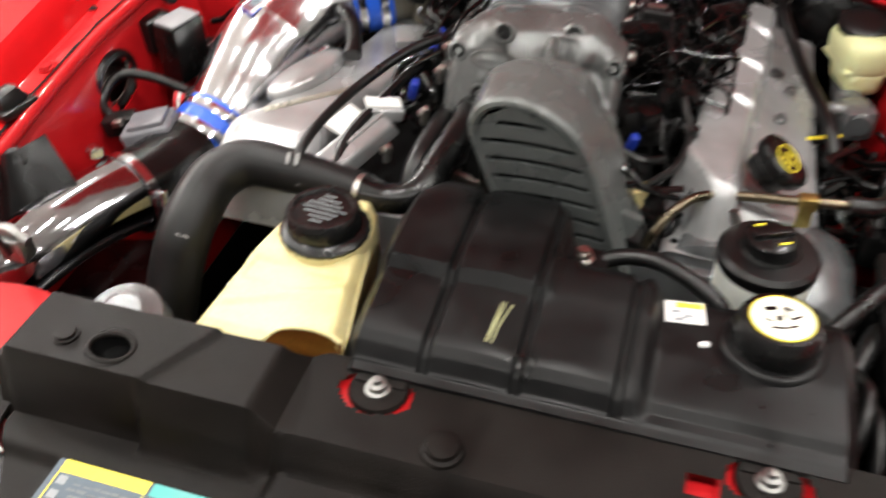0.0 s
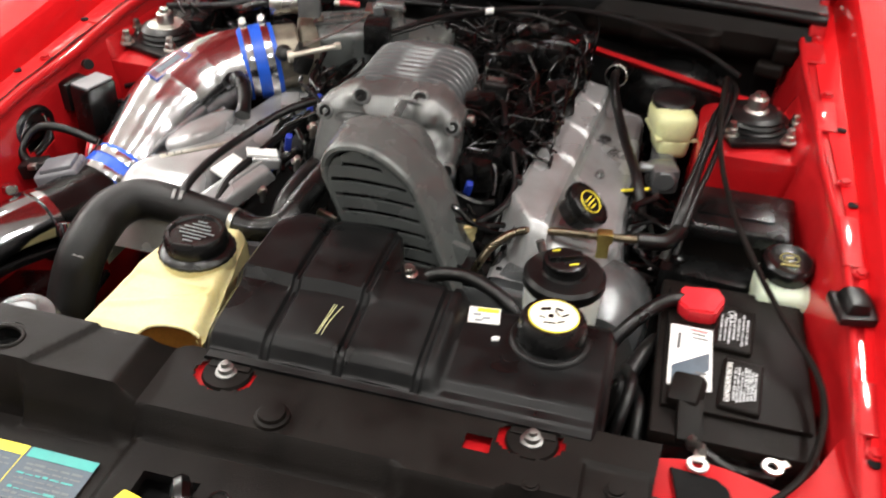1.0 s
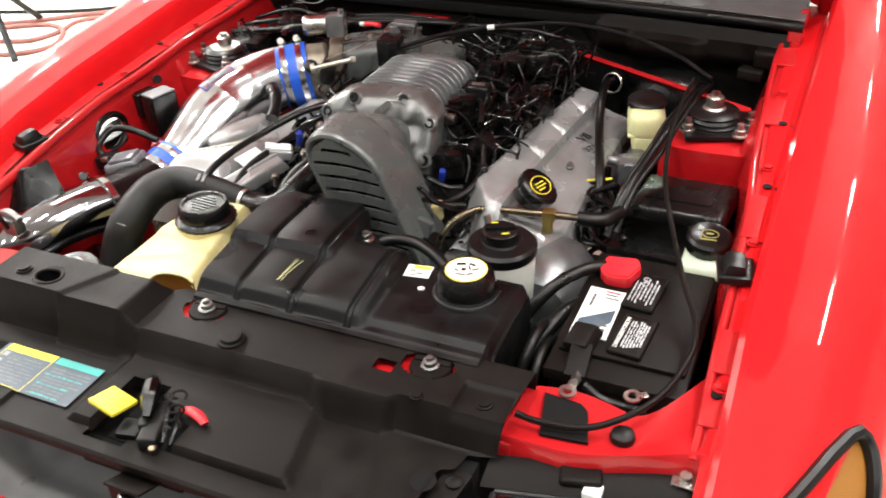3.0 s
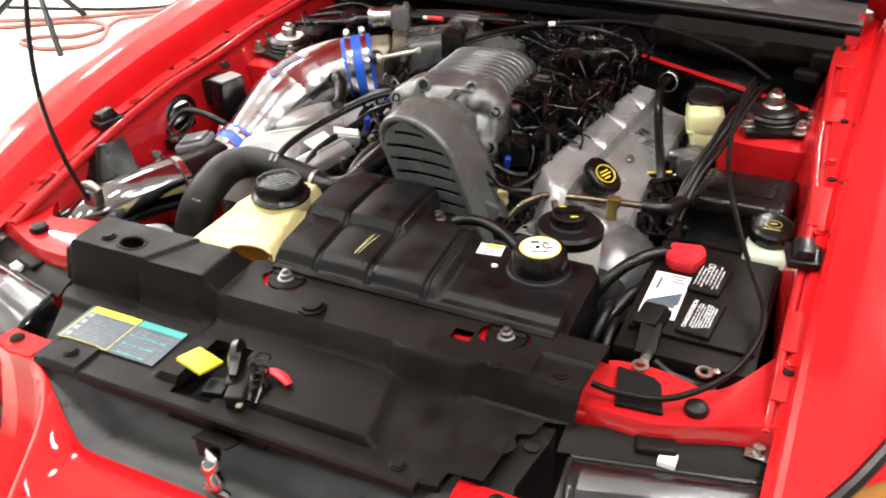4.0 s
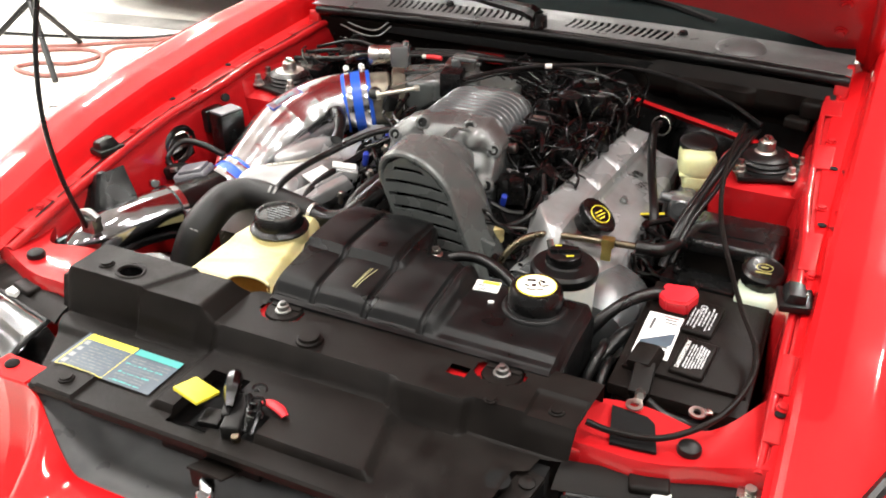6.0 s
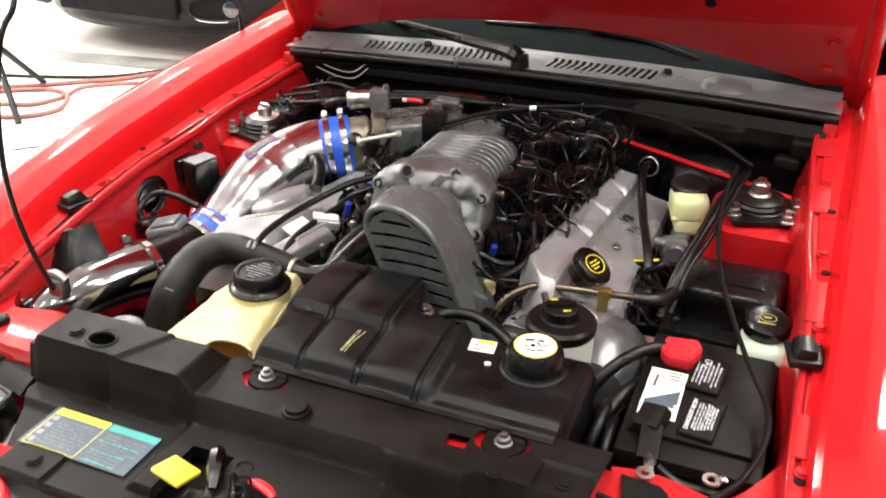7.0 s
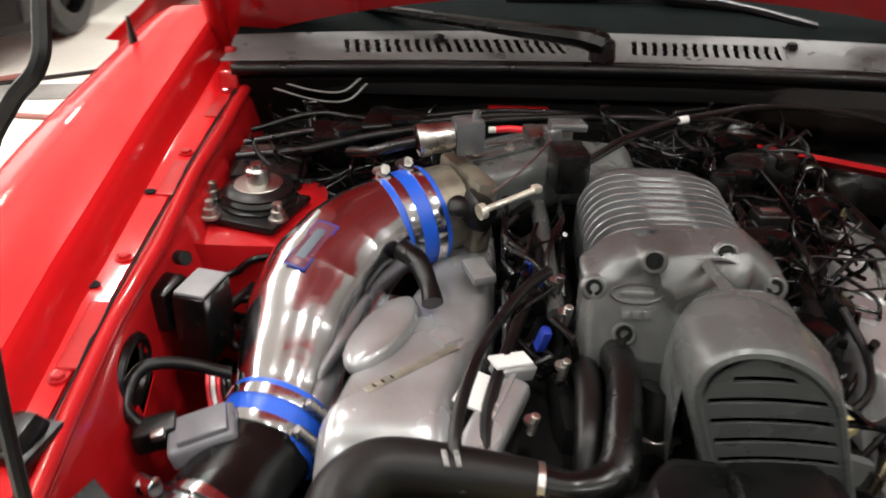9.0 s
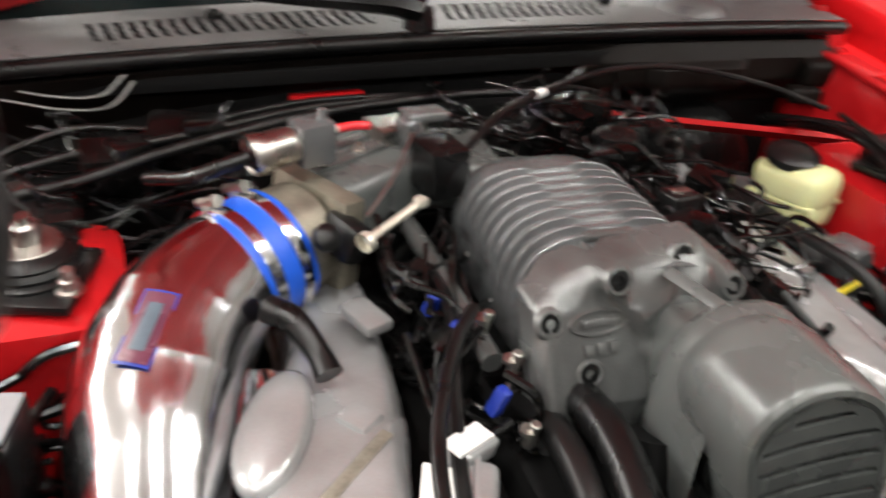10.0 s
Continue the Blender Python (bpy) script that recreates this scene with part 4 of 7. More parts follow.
for px, py, r in ((0.023, 0.417, 0.019), (-0.352, 0.424, 0.012), (0.388, 0.424, 0.011), (-0.268, 0.240, 0.011), (0.252, 0.236, 0.010), (0.305, 0.405, 0.009)):
    bm = fresh()
    lathe(bm, [(0, 0.5 * r), (r * 0.75, 0.48 * r), (r * 0.8, 0.25 * r), (r, 0.2 * r), (r * 1.05, 0.0), (0, 0)], (px, py, cover_z(px, py)), n=22)
    part("push_pin", bm, M_plastic, cover, "round black push pin")
bm = fresh()
tube(bm, [Vector((-0.303 + 0.0225 * math.cos(a), 0.423 + 0.0175 * math.sin(a), 0.8015)) for a in span(0, 2 * math.pi, 20)], 0.003, 8, 2)
part("hole_rim", bm, M_plastic, cover)
bm = fresh()
lathe(bm, [(0.024, 0.0), (0.021, -0.003), (0.019, -0.02), (0.0, -0.02)], (-0.303, 0.423, 0.803), n=24)
part("recess", bm, M_gloss, cover)
# printed service label
bm = fresh()
z_l = lambda x, y: cover_z(x, y) + 0.0012


def label_patch(x0, x1, y0, y1, lift=0.0):
    b = fresh()
    sheet(b, span(x0, x1, 12), span(y0, y1, 6), lambda x, y: Vector((x, y, max(z_l(x, y), 0.736) + lift)))
    return b


lab = part("label", label_patch(-0.320, -0.142, 0.262, 0.338), M_navy, cover, "printed label in yellow, teal and slate")
part("yellow_band", label_patch(-0.312, -0.225, 0.325, 0.338, 0.0006), M_yellow, lab)
part("teal_band", label_patch(-0.222, -0.142, 0.325, 0.338, 0.0006), M_teal, lab)
random.seed(17)
for i in range(9):
    y0 = 0.266 + 0.0062 * i
    for left, right, mm in ((-0.296, -0.232, M_dim), (-0.219, -0.146, M_dim if i % 3 else M_teal)):
        bm = fresh()
        at = left + random.uniform(0, 0.006)
        while at < right - random.uniform(0.0, 0.02):
            w = random.uniform(0.004, 0.014)
            merge(bm, label_patch(at, min(right, at + w), y0, y0 + random.choice((0.0014, 0.0022, 0.003)), 0.0006))
            at += w + random.uniform(0.0012, 0.003)
        part("text_line", bm, mm, lab)
for i in range(4):
    part("pictogram", label_patch(-0.3095, -0.3005, 0.268 + 0.015 * i, 0.277 + 0.015 * i, 0.0006), M_ink, lab)
for x0, x1, y0, y1 in ((-0.3135, -0.3122, 0.262, 0.338), (-0.3135, -0.225, 0.262, 0.2630), (-0.2265, -0.2255, 0.262, 0.325)):
    part("yellow_rule", label_patch(x0, x1, y0, y1, 0.0007), M_yellow, lab)
# bonnet latch
latch = thing("bonnet_latch", (-0.01, 0.28, 0.70), "black bonnet latch with a yellow release tab", "latch")
bm = fresh()
box(bm, (-0.066, 0.276, 0.760), (0.047, 0.041, 0.006), 0.0025, (-12, 6, -10))
part("release_tab", bm, M_yellow, latch, "bright yellow plastic tab")
bm = fresh()
box(bm, (-0.020, 0.290, 0.752), (0.012, 0.074, 0.016), 0.004, (4, 0, 24), seg=3)
box(bm, (0.002, 0.272, 0.744), (0.026, 0.070, 0.022), 0.004, (0, 0, 20), seg=3)
box(bm, (-0.032, 0.262, 0.736), (0.030, 0.030, 0.010), 0.003, (0, 0, 12))
part("latch_body", bm, M_hose, latch)
bm = fresh()
tube(bm, [(-0.038, 0.326, 0.764), (-0.028, 0.312, 0.772), (-0.016, 0.290, 0.772), (-0.006, 0.268, 0.760)], [0.005, 0.011, 0.011, 0.006], 8, 4)
part("catch", bm, M_loom, latch, "black curved catch")
for k in range(3):
    bm = fresh()
    c = Vector((0.012 + 0.010 * k, 0.312 - 0.020 * k, 0.762 - 0.004 * k))
    tube(bm, [c + Vector((0.009 * math.cos(a), 0.009 * math.sin(a), 0.0012 * a)) for a in span(0, 5.2, 14)], 0.0019, 7, 2)
    part("spring", bm, M_gloss, latch, "black wire spring")
bm = fresh()
tube(bm, [(0.002, 0.300, 0.758), (0.018, 0.276, 0.754), (0.026, 0.252, 0.742)], 0.0042, 8, 4)
tube(bm, [(0.020, 0.300, 0.752), (0.030, 0.278, 0.748), (0.034, 0.256, 0.738)], 0.0034, 8, 4)
part("link", bm, M_gloss, latch)
bm = fresh()
tube(bm, [(0.022, 0.302, 0.752), (0.036, 0.302, 0.756), (0.052, 0.298, 0.754), (0.064, 0.292, 0.750)], [0.0045, 0.007, 0.0072, 0.005], 10, 4)
bmesh.ops.scale(bm, vec=(1, 1, 0.6), verts=bm.verts, space=Matrix.Translation((0, 0, -0.753)))
part("red_lever", bm, M_redplastic, latch, "red painted lever")
bm = fresh()
cyl(bm, (0.022, 0.242, 0.733), (0.022, 0.239, 0.746), 0.006, n=12, edge=0.001)
part("striker_pin", bm, M_pipe, latch)
bm = fresh()
box(bm, (-0.02, 0.29, 0.70), (0.16, 0.12, 0.03), 0.004)
part("latch_plate", bm, M_dark, latch)
for bx in (-0.055, 0.295):
    bm = fresh()
    box(bm, (bx, 0.462, 0.766), (0.08, 0.055, 0.006), 0.002)
    part("support_pad", bm, M_redin, car, "red painted support showing through the cover")
bm = fresh()
box(bm, (0.244, 0.443, 0.764), (0.04, 0.03, 0.006), 0.002)
part("support_pad", bm, M_redin, car)

# ---- expansion tank ----
tank = thing("coolant_tank", (0.13, 0.58, 0.60), "black ribbed plastic coolant expansion tank", "tank")
GROOVES = (-0.020, 0.068, 0.160)


def tank_pt(x, v):
    yf = 0.486
    yb = 0.655 + 0.085 * (1 - steps(x, 0.065, 0.105)) * steps(x, -0.13, -0.06) + 0.006 * steps(x, 0.2, 0.32)
    low = steps(x, 0.172, 0.188)
    cz, y1 = 0.805 - 0.013 * low, 0.588 - 0.03 * low
    tz = 0.826 - 0.010 * steps(x, 0.070, 0.084) - 0.0185 * low
    prof = [(yf + 0.008, 0.62), (yf + 0.004, 0.770), (yf - 0.006, 0.776), (yf - 0.006, 0.782), (yf + 0.002, 0.7835), (yf + 0.006, 0.785), (yf + 0.016, cz - 0.006), (yf + 0.026, cz),
            (y1, cz + 0.009 - 0.005 * low), (y1 + 0.010, tz), (yb - 0.02, tz), (yb - 0.006, tz - 0.006), (yb, tz - 0.02), (yb - 0.004, 0.62)]
    k = v * 13
    i = min(12, int(k))
    f = k - i
    y = prof[i][0] + (prof[i + 1][0] - prof[i][0]) * f
    z = prof[i][1] + (prof[i + 1][1] - prof[i][1]) * f
    if 4.5 <= k <= 11.5:
        # moulded grooves between bowed panels
        near = min(abs(x - g) for g in GROOVES)
        z -= 0.0055 * (1 - steps(near, 0.0022, 0.0065))
        cell = min(1.0, near / 0.045)
        z += 0.0028 * math.sin(0.5 * math.pi * cell) * (1 - low) * (1 if k > 7 else 0.5)
    if k > 9:
        z += 0.002 * math.sin(math.pi * min(1, (y - y1) / 0.14)) * (1 - low)
    e = steps(min(x + 0.098, 0.368 - x), 0, 0.012)
    return Vector((x, y + (0.575 - y) * 0.05 * (1 - e), z - 0.016 * (1 - e) * (z > 0.76)))


bm = fresh()
xs = sorted(set(span(-0.098, 0.368, 116) + [g + d for g in GROOVES for d in (-0.0066, -0.005, -0.0035, -0.0022, 0, 0.0022, 0.0035, 0.005, 0.0066)] + [-0.095, -0.091, 0.365, 0.361]))
sheet(bm, xs, [i / 78 for i in range(79)], tank_pt)
for end in (-0.098, 0.368):
    f0 = [bm.verts.new(tank_pt(end, i / 39)) for i in range(40)]
    bm.faces.new(f0)
part("body", bm, M_tank, tank, "black moulded plastic tank", 40)
# filler
bm = fresh()
lathe(bm, [(0.052, -0.02), (0.050, 0.002), (0.048, 0.008), (0.045, 0.010), (0.041, 0.010), (0.038, 0.014), (0.036, 0.03), (0.0, 0.03)], (0.291, 0.606, 0.792), n=36)
part("neck", bm, M_tank, tank)
bm = fresh()
lathe(bm, [(0.041, 0.006), (0.0415, 0.012), (0.039, 0.030), (0.035, 0.036), (0.030, 0.0365), (0.029, 0.035), (0, 0.035)], (0.291, 0.606, 0.798), n=48, wobble=-0.03, teeth=1)
capp = part("cap", bm, M_gloss, tank, "black screw cap with a yellow warning disc")
bm = fresh()
lathe(bm, [(0, 0.0372), (0.029, 0.0370), (0.029, 0.034)], (0.291, 0.606, 0.798), n=40)
disc = part("disc", bm, mat("cream_print", (0.84, 0.83, 0.70), 0.4, vary=0.05, bump=0.0), capp, "cream disc with a yellow rim and black pictograms")
bm = fresh()
lathe(bm, [(0.0280, 0.0376), (0.0295, 0.0374), (0.030, 0.034)], (0.291, 0.606, 0.798), n=40)
part("rim", bm, M_yellow, disc)
random.seed(5)
for dx, dy, w, h, a in ((-0.014, 0.012, 0.016, 0.006, 20), (0.006, 0.016, 0.012, 0.005, -15), (0.016, 0.004, 0.014, 0.003, 40), (-0.004, -0.002, 0.008, 0.008, 10), (0.012, -0.012, 0.012, 0.003, 30), (-0.016, -0.008, 0.010, 0.003, -20), (-0.004, -0.018, 0.018, 0.003, 8), (0.004, 0.006, 0.003, 0.014, 35)):
    bm = fresh()
    box(bm, (0.291 + 0.78 * dx, 0.606 + 0.78 * dy, 0.8356), (0.78 * w, 0.8 * h, 0.0006), 0, (0, 0, a))
    part("pictogram", bm, M_gloss, disc)
# sticker and scuff
bm = fresh()
box(bm, (0.2075, 0.625, 0.7992), (0.038, 0.029, 0.0012), 0, (0, 0, 8))
st = part("sticker", bm, M_label, tank, "white sticker with a yellow band")
bm = fresh()
box(bm, (0.2105, 0.6345, 0.8002), (0.026, 0.007, 0.0008), 0, (0, 0, 8))
part("band", bm, M_yellow, st)
for dx, dy in ((-0.008, 0.0), (0.004, -0.004), (-0.004, -0.010)):
    bm = fresh()
    box(bm, (0.207 + dx, 0.624 + dy, 0.8001), (0.010, 0.004, 0.0006), 0, (0, 0, 12))
    part("print", bm, M_ink, st)
bm = fresh()
for dx, r in ((0.0, 0.0008), (0.0045, 0.0006), (-0.002, 0.0004)):
    tube(bm, [tank_pt(0.034 + dx, 7.15 / 13) + Vector((0, 0, 0.0006)), tank_pt(0.036 + dx, 7.45 / 13) + Vector((0, 0, 0.0006)), tank_pt(0.040 + 1.6 * dx, 7.8 / 13) + Vector((0, 0, 0.0006))], [0.0004, r, 0.0004], 6, 4)
part("scuff", bm, M_straw, tank, "pale chalky scratches")
bm = fresh()
tube(bm, [(0.225, 0.586, 0.7985), (0.229, 0.588, 0.7992), (0.233, 0.588, 0.7985)], 0.003, 8)
part("chip", bm, M_label, tank)
for bx in (-0.055, 0.296):
    bm = fresh()
    lathe(bm, [(0, 0.004), (0.027, 0.004), (0.029, 0.0), (0, 0)], (bx, 0.469, 0.772), n=24)
    box(bm, (bx, 0.486, 0.775), (0.05, 0.03, 0.007), 0.002)
    foot = part("foot", bm, M_plastic, tank, "black mounting lug")
    bm = fresh()
    lathe(bm, [(0.0125, 0.0), (0.0125, 0.002), (0.009, 0.003), (0.009, 0.009), (0.0050, 0.010), (0.0045, 0.015), (0, 0.016)], (bx, 0.467, 0.776), n=12)
    part("stud_nut", bm, M_dullzinc, foot, "zinc stud and flange nut")
bm = fresh()
cyl(bm, (0.098, 0.672, 0.79), (0.098, 0.672, 0.815), 0.006, n=10)
lathe(bm, [(0.013, 0), (0.013, 0.004), (0.009, 0.006), (0.009, 0.012), (0, 0.012)], (0.098, 0.672, 0.80), n=8)
part("stud_nut", bm, M_steel, tank, "zinc stud and nut")
bm = fresh()
box(bm, (0.10, 0.668, 0.788), (0.05, 0.05, 0.03), 0.008)
part("rear_lug", bm, M_tank, tank)
bm = fresh()
tube(bm, [(0.105, 0.672, 0.785), (0.13, 0.685, 0.80), (0.17, 0.688, 0.803), (0.21, 0.672, 0.80), (0.24, 0.655, 0.79), (0.25, 0.65, 0.775)], 0.009, 10, 5)
part("vent_hose", bm, M_rubber, tank, "thin black rubber hose")

# ---- tan reservoir ----
res = thing("washer_reservoir", (-0.2, 0.6, 0.55), "yellowed translucent plastic fluid reservoir", "reservoir")
bm = fresh()


def res_pt(u, v):
    prof = [(0.486, 0.62), (0.484, 0.766), (0.488, 0.777), (0.500, 0.7825), (0.56, 0.7875), (0.585, 0.791), (0.60, 0.797), (0.66, 0.799), (0.705, 0.795), (0.72, 0.78), (0.722, 0.62)]
    k = v * 10
    i = min(9, int(k))
    f = k - i
    y = prof[i][0] + (prof[i + 1][0] - prof[i][0]) * f
    z = prof[i][1] + (prof[i + 1][1] - prof[i][1]) * f
    x0 = float(np.interp(y, [0.49, 0.57, 0.64, 0.70, 0.73], [-0.266, -0.256, -0.240, -0.226, -0.218]))
    x1 = float(np.interp(y, [0.49, 0.53, 0.57, 0.62, 0.70, 0.73], [-0.106, -0.108, -0.116, -0.122, -0.142, -0.152]))
    x = x0 + (x1 - x0) * u
    e = min(u, 1 - u)
    z -= 0.016 * (1 - steps(e, 0, 0.12)) ** 1.6 * (z > 0.74)
    # a moulded rib across the slope and a shallow panel behind it
    z += 0.0030 * math.exp(-((y - 0.548 - 0.06 * (u - 0.5)) / 0.005) ** 2) * steps(e, 0.05, 0.15) - 0.002 * steps(y, 0.555, 0.565) * (1 - steps(y, 0.585, 0.592)) * steps(e, 0.08, 0.16)
    return Vector((x, y, z))


def res_arch(u, v):
    """The arched cut-out at the front corner."""
    p = res_pt(u, v)
    return p.y < 0.56 and ((p.x + 0.139) / 0.050) ** 2 + ((p.y - 0.478) / 0.034) ** 2 < 1


sheet(bm, span(0, 1, 90), sorted(set(span(0, 0.5, 100) + span(0.5, 1, 20))), res_pt, skip=res_arch)
for u in (0, 1):
    bm.faces.new([bm.verts.new(res_pt(u, i / 24)) for i in range(25)])
part("body", bm, M_tan, res, "yellowed translucent plastic body", 40)
bm = fresh()
lathe(bm, [(0.047, -0.02), (0.047, 0.006), (0.043, 0.010), (0.043, 0.016), (0, 0.016)], (-0.175, 0.637, 0.796), n=32)
part("neck", bm, M_tan, res)
bm = fresh()
rim = []
for a in span(0.85, math.pi, 24):
    rx, ry = -0.139 + 0.050 * math.cos(a), 0.478 + 0.034 * math.sin(a)
    rim.append(Vector((rx, ry, 0.766 + 0.019 * steps(ry, 0.478, 0.508))))
tube(bm, rim, 0.0022, 8, 2)
part("rim", bm, M_tan, res)
bm = fresh()


def hollow(a, v):
    k = 1.03 - 0.5 * v ** 3
    return Vector((-0.139 + 0.050 * k * math.cos(a), 0.478 + 0.034 * k * math.sin(a), 0.766 + 0.018 * steps(0.478 + 0.034 * math.sin(a), 0.478, 0.508) - 0.055 * v))


# inner wall of the cut-out, its amber-tinted shadow put into the colour
sheet(bm, span(0.85, math.pi, 24), span(0, 1, 10), hollow)
part("arch_shade", bm, mat("amber_arch_shade", (0.17, 0.080, 0.012), 0.3, vary=0.3, scale=30, bump=0.02), res, "amber inner wall of the arch, darkened as its shade")
bm = fresh()
lathe(bm, [(0.049, 0.006), (0.050, 0.010), (0.047, 0.014), (0.041, 0.016), (0.0405, 0.033), (0.037, 0.038), (0.033, 0.038), (0.031, 0.035), (0, 0.035)], (-0.175, 0.637, 0.797), n=48, wobble=-0.025, teeth=1)
cp = part("cap", bm, M_gloss, res, "black ribbed screw cap with white print")
for i in range(7):
    bm = fresh()
    box(bm, (-0.175 + 0.002 * (i % 2), 0.637 - 0.021 + 0.007 * i, 0.8328), (0.050 - 0.012 * abs(i - 3), 0.0016, 0.0008), 0, (0, 0, -4))
    part("print", bm, M_ink, cp)

# ---- radiator hoses ----
bm = fresh()
tube(bm, [(-0.385, 0.585, 0.60), (-0.374, 0.612, 0.68), (-0.362, 0.638, 0.740), (-0.358, 0.675, 0.766), (-0.350, 0.718, 0.781), (-0.318, 0.746, 0.787), (-0.255, 0.744, 0.787), (-0.18, 0.741, 0.780)], [0.031, 0.032, 0.032, 0.032, 0.031, 0.029, 0.026, 0.022], 24, 8)
rh = thing("radiator_hose", (-0.3, 0.6, 0.62), "thick black rubber radiator hose with white print", "hose")
part("hose", bm, M_hose, rh)
bm = fresh()
tube(bm, [(-0.185, 0.741, 0.780), (-0.145, 0.738, 0.777), (-0.108, 0.748, 0.785), (-0.094, 0.80, 0.802), (-0.086, 0.87, 0.808), (-0.092, 0.935, 0.80), (-0.105, 0.965, 0.775), (-0.11, 0.975, 0.74)], [0.020, 0.018, 0.019, 0.018, 0.018, 0.018, 0.018, 0.018], 16, 8)
ch = thing("coolant_hose", (-0.1, 0.85, 0.75), "glossy black coolant hose bending under the supercharger", "hose")
part("hose", bm, M_gloss, ch)
for c, d in (((-0.178, 0.7405, 0.7797), (1, -0.05, -0.1)), ((-0.1075, 0.969, 0.766), (-0.15, 0.4, -0.9))):
    bm = fresh()
    lathe(bm, [(0.0185, -0.005), (0.0212, -0.0045), (0.0212, 0.0045), (0.0185, 0.005)], c, d, 24)
    part("clamp", bm, M_steel, ch, "bright steel hose clamp")
bm = fresh()
tube(bm, [(-0.128, 0.76, 0.74), (-0.126, 0.80, 0.785), (-0.120, 0.87, 0.796), (-0.122, 0.94, 0.78), (-0.13, 0.97, 0.74)], 0.014, 14, 7)
single("heater_hose", bm, M_rubber, "black rubber heater hose beside the blower", "hose")
M_faded = mat("faded_white_print", (0.30, 0.30, 0.29), 0.5, vary=0.5, scale=160)


def hose_mark(y, z, along, across):
    """A short printed bar lying on the hose's upper side."""
    b = fresh()
    c = Vector((-0.361, y, z))
    n = Vector((0.35, -0.55, 0.76)).normalized()
    d = Vector((0.05, 0.80, 0.60)).normalized()
    w = d.cross(n).normalized()
    sheet(b, span(-across, across, 6), span(-along, along, 2), lambda q, l: c + d * l + w * (0.0323 * math.sin(q / 0.0323)) + n * (0.0323 * math.cos(q / 0.0323)))
    return b


for i in range(4):
    part("print", hose_mark(0.640 + 0.0075 * i, 0.7425 + 0.0055 * i, 0.0022, 0.009 - 0.001 * (i % 2)), M_faded, rh, "faded white print")
for i in range(2):
    bm = fresh()
    box(bm, (-0.262 + 0.011 * i, 0.735, 0.8130), (0.005, 0.017, 0.0012), 0.0003, (18, 0, 12))
    part("print", bm, M_faded, rh, "faded white print")
bm = fresh()
tube(bm, [(-0.02, 0.74, 0.70), (-0.06, 0.76, 0.735), (-0.10, 0.77, 0.71), (-0.13, 0.75, 0.62)], 0.023, 16, 6)
tube(bm, [(-0.05, 0.83, 0.64), (-0.055, 0.84, 0.74), (-0.045, 0.86, 0.80)], 0.024, 16, 6)
single("lower_hose", bm, M_rubber, "black rubber hose beside the blower snout", "hose")
bm = fresh()
lathe(bm, [(0.026, -0.006), (0.0275, -0.005), (0.0275, 0.005), (0.026, 0.006)], (-0.055, 0.845, 0.755), (0.02, 0.1, 1), 24)
box(bm, (-0.062, 0.822, 0.757), (0.05, 0.008, 0.014), 0.002, (0, 20, 0))
box(bm, (-0.048, 0.822, 0.757), (0.04, 0.006, 0.010), 0.002, (0, -35, 0))
single("hose_clamp", bm, M_steel, "bright steel spring hose clamp", "clamp")
bm = fresh()
tube(bm, [(-0.245, 0.722, 0.785), (-0.254, 0.75, 0.812), (-0.248, 0.806, 0.824), (-0.228, 0.88, 0.832), (-0.190, 0.955, 0.846), (-0.155, 1.0, 0.850)], 0.0065, 10, 6)
single("breather_hose", bm, M_rubber, "thin black rubber hose over the valve cover", "hose")

# ---- intake ----
PIPE = [(-0.452, 0.852, 0.714), (-0.444, 0.90, 0.732), (-0.438, 0.97, 0.757), (-0.426, 1.04, 0.783), (-0.396, 1.10, 0.804), (-0.355, 1.145, 0.820), (-0.315, 1.170, 0.824)]
intake = thing("intake_pipe", (-0.43, 1.0, 0.7), "polished aluminium intake pipe with a blue badge", "pipe")
bm = fresh()
tube(bm, PIPE, [0.050, 0.055, 0.067, 0.074, 0.072, 0.064, 0.058], 48, 24)
# the bend is slightly rippled from forming
bm.normal_update()
for v in bm.verts:
    v.co += v.normal * 0.0007 * math.sin(2 * math.pi * v.co.y / 0.095 + 1.2 * math.sin(v.co.x * 40) + 1.0 * math.sin(v.co.z * 45))
part("pipe", bm, M_chrome, intake, "mirror polished aluminium tube", 60)
bm = fresh()
tube(bm, [(-0.418, 0.87, 0.70), (-0.372, 0.92, 0.715), (-0.345, 1.0, 0.745), (-0.335, 1.06, 0.77)], [0.018, 0.024, 0.024, 0.02], 20, 8)
bmesh.ops.translate(bm, vec=(0, 0, -0.010), verts=bm.verts)
part("side_runner", bm, M_chrome, intake, "polished side tube", 60)
c0 = Vector((-0.424, 1.05, 0.786))
d0 = (Vector(PIPE[4]) - Vector(PIPE[3])).normalized()
up0 = Vector((-0.05, -0.25, 1)).normalized()
side0 = d0.cross(up0).normalized()


def badge(hw, hl, lift):
    b = fresh()
    sheet(b, span(-hl, hl, 10), span(-hw, hw, 8), lambda a, w: c0 + d0 * a + (up0 * math.cos(w / 0.066) - side0 * math.sin(w / 0.066)) * (0.0735 + lift))
    return b


bd = part("badge", badge(0.0135, 0.038, 0.0008), M_bluedark, intake, "small blue and red maker's badge")
part("inlay", badge(0.0118, 0.0355, 0.0014), mat("wine_enamel", (0.13, 0.035, 0.06), 0.25, vary=0.2), bd)
part("mark", badge(0.0055, 0.024, 0.0020), M_navy, bd)


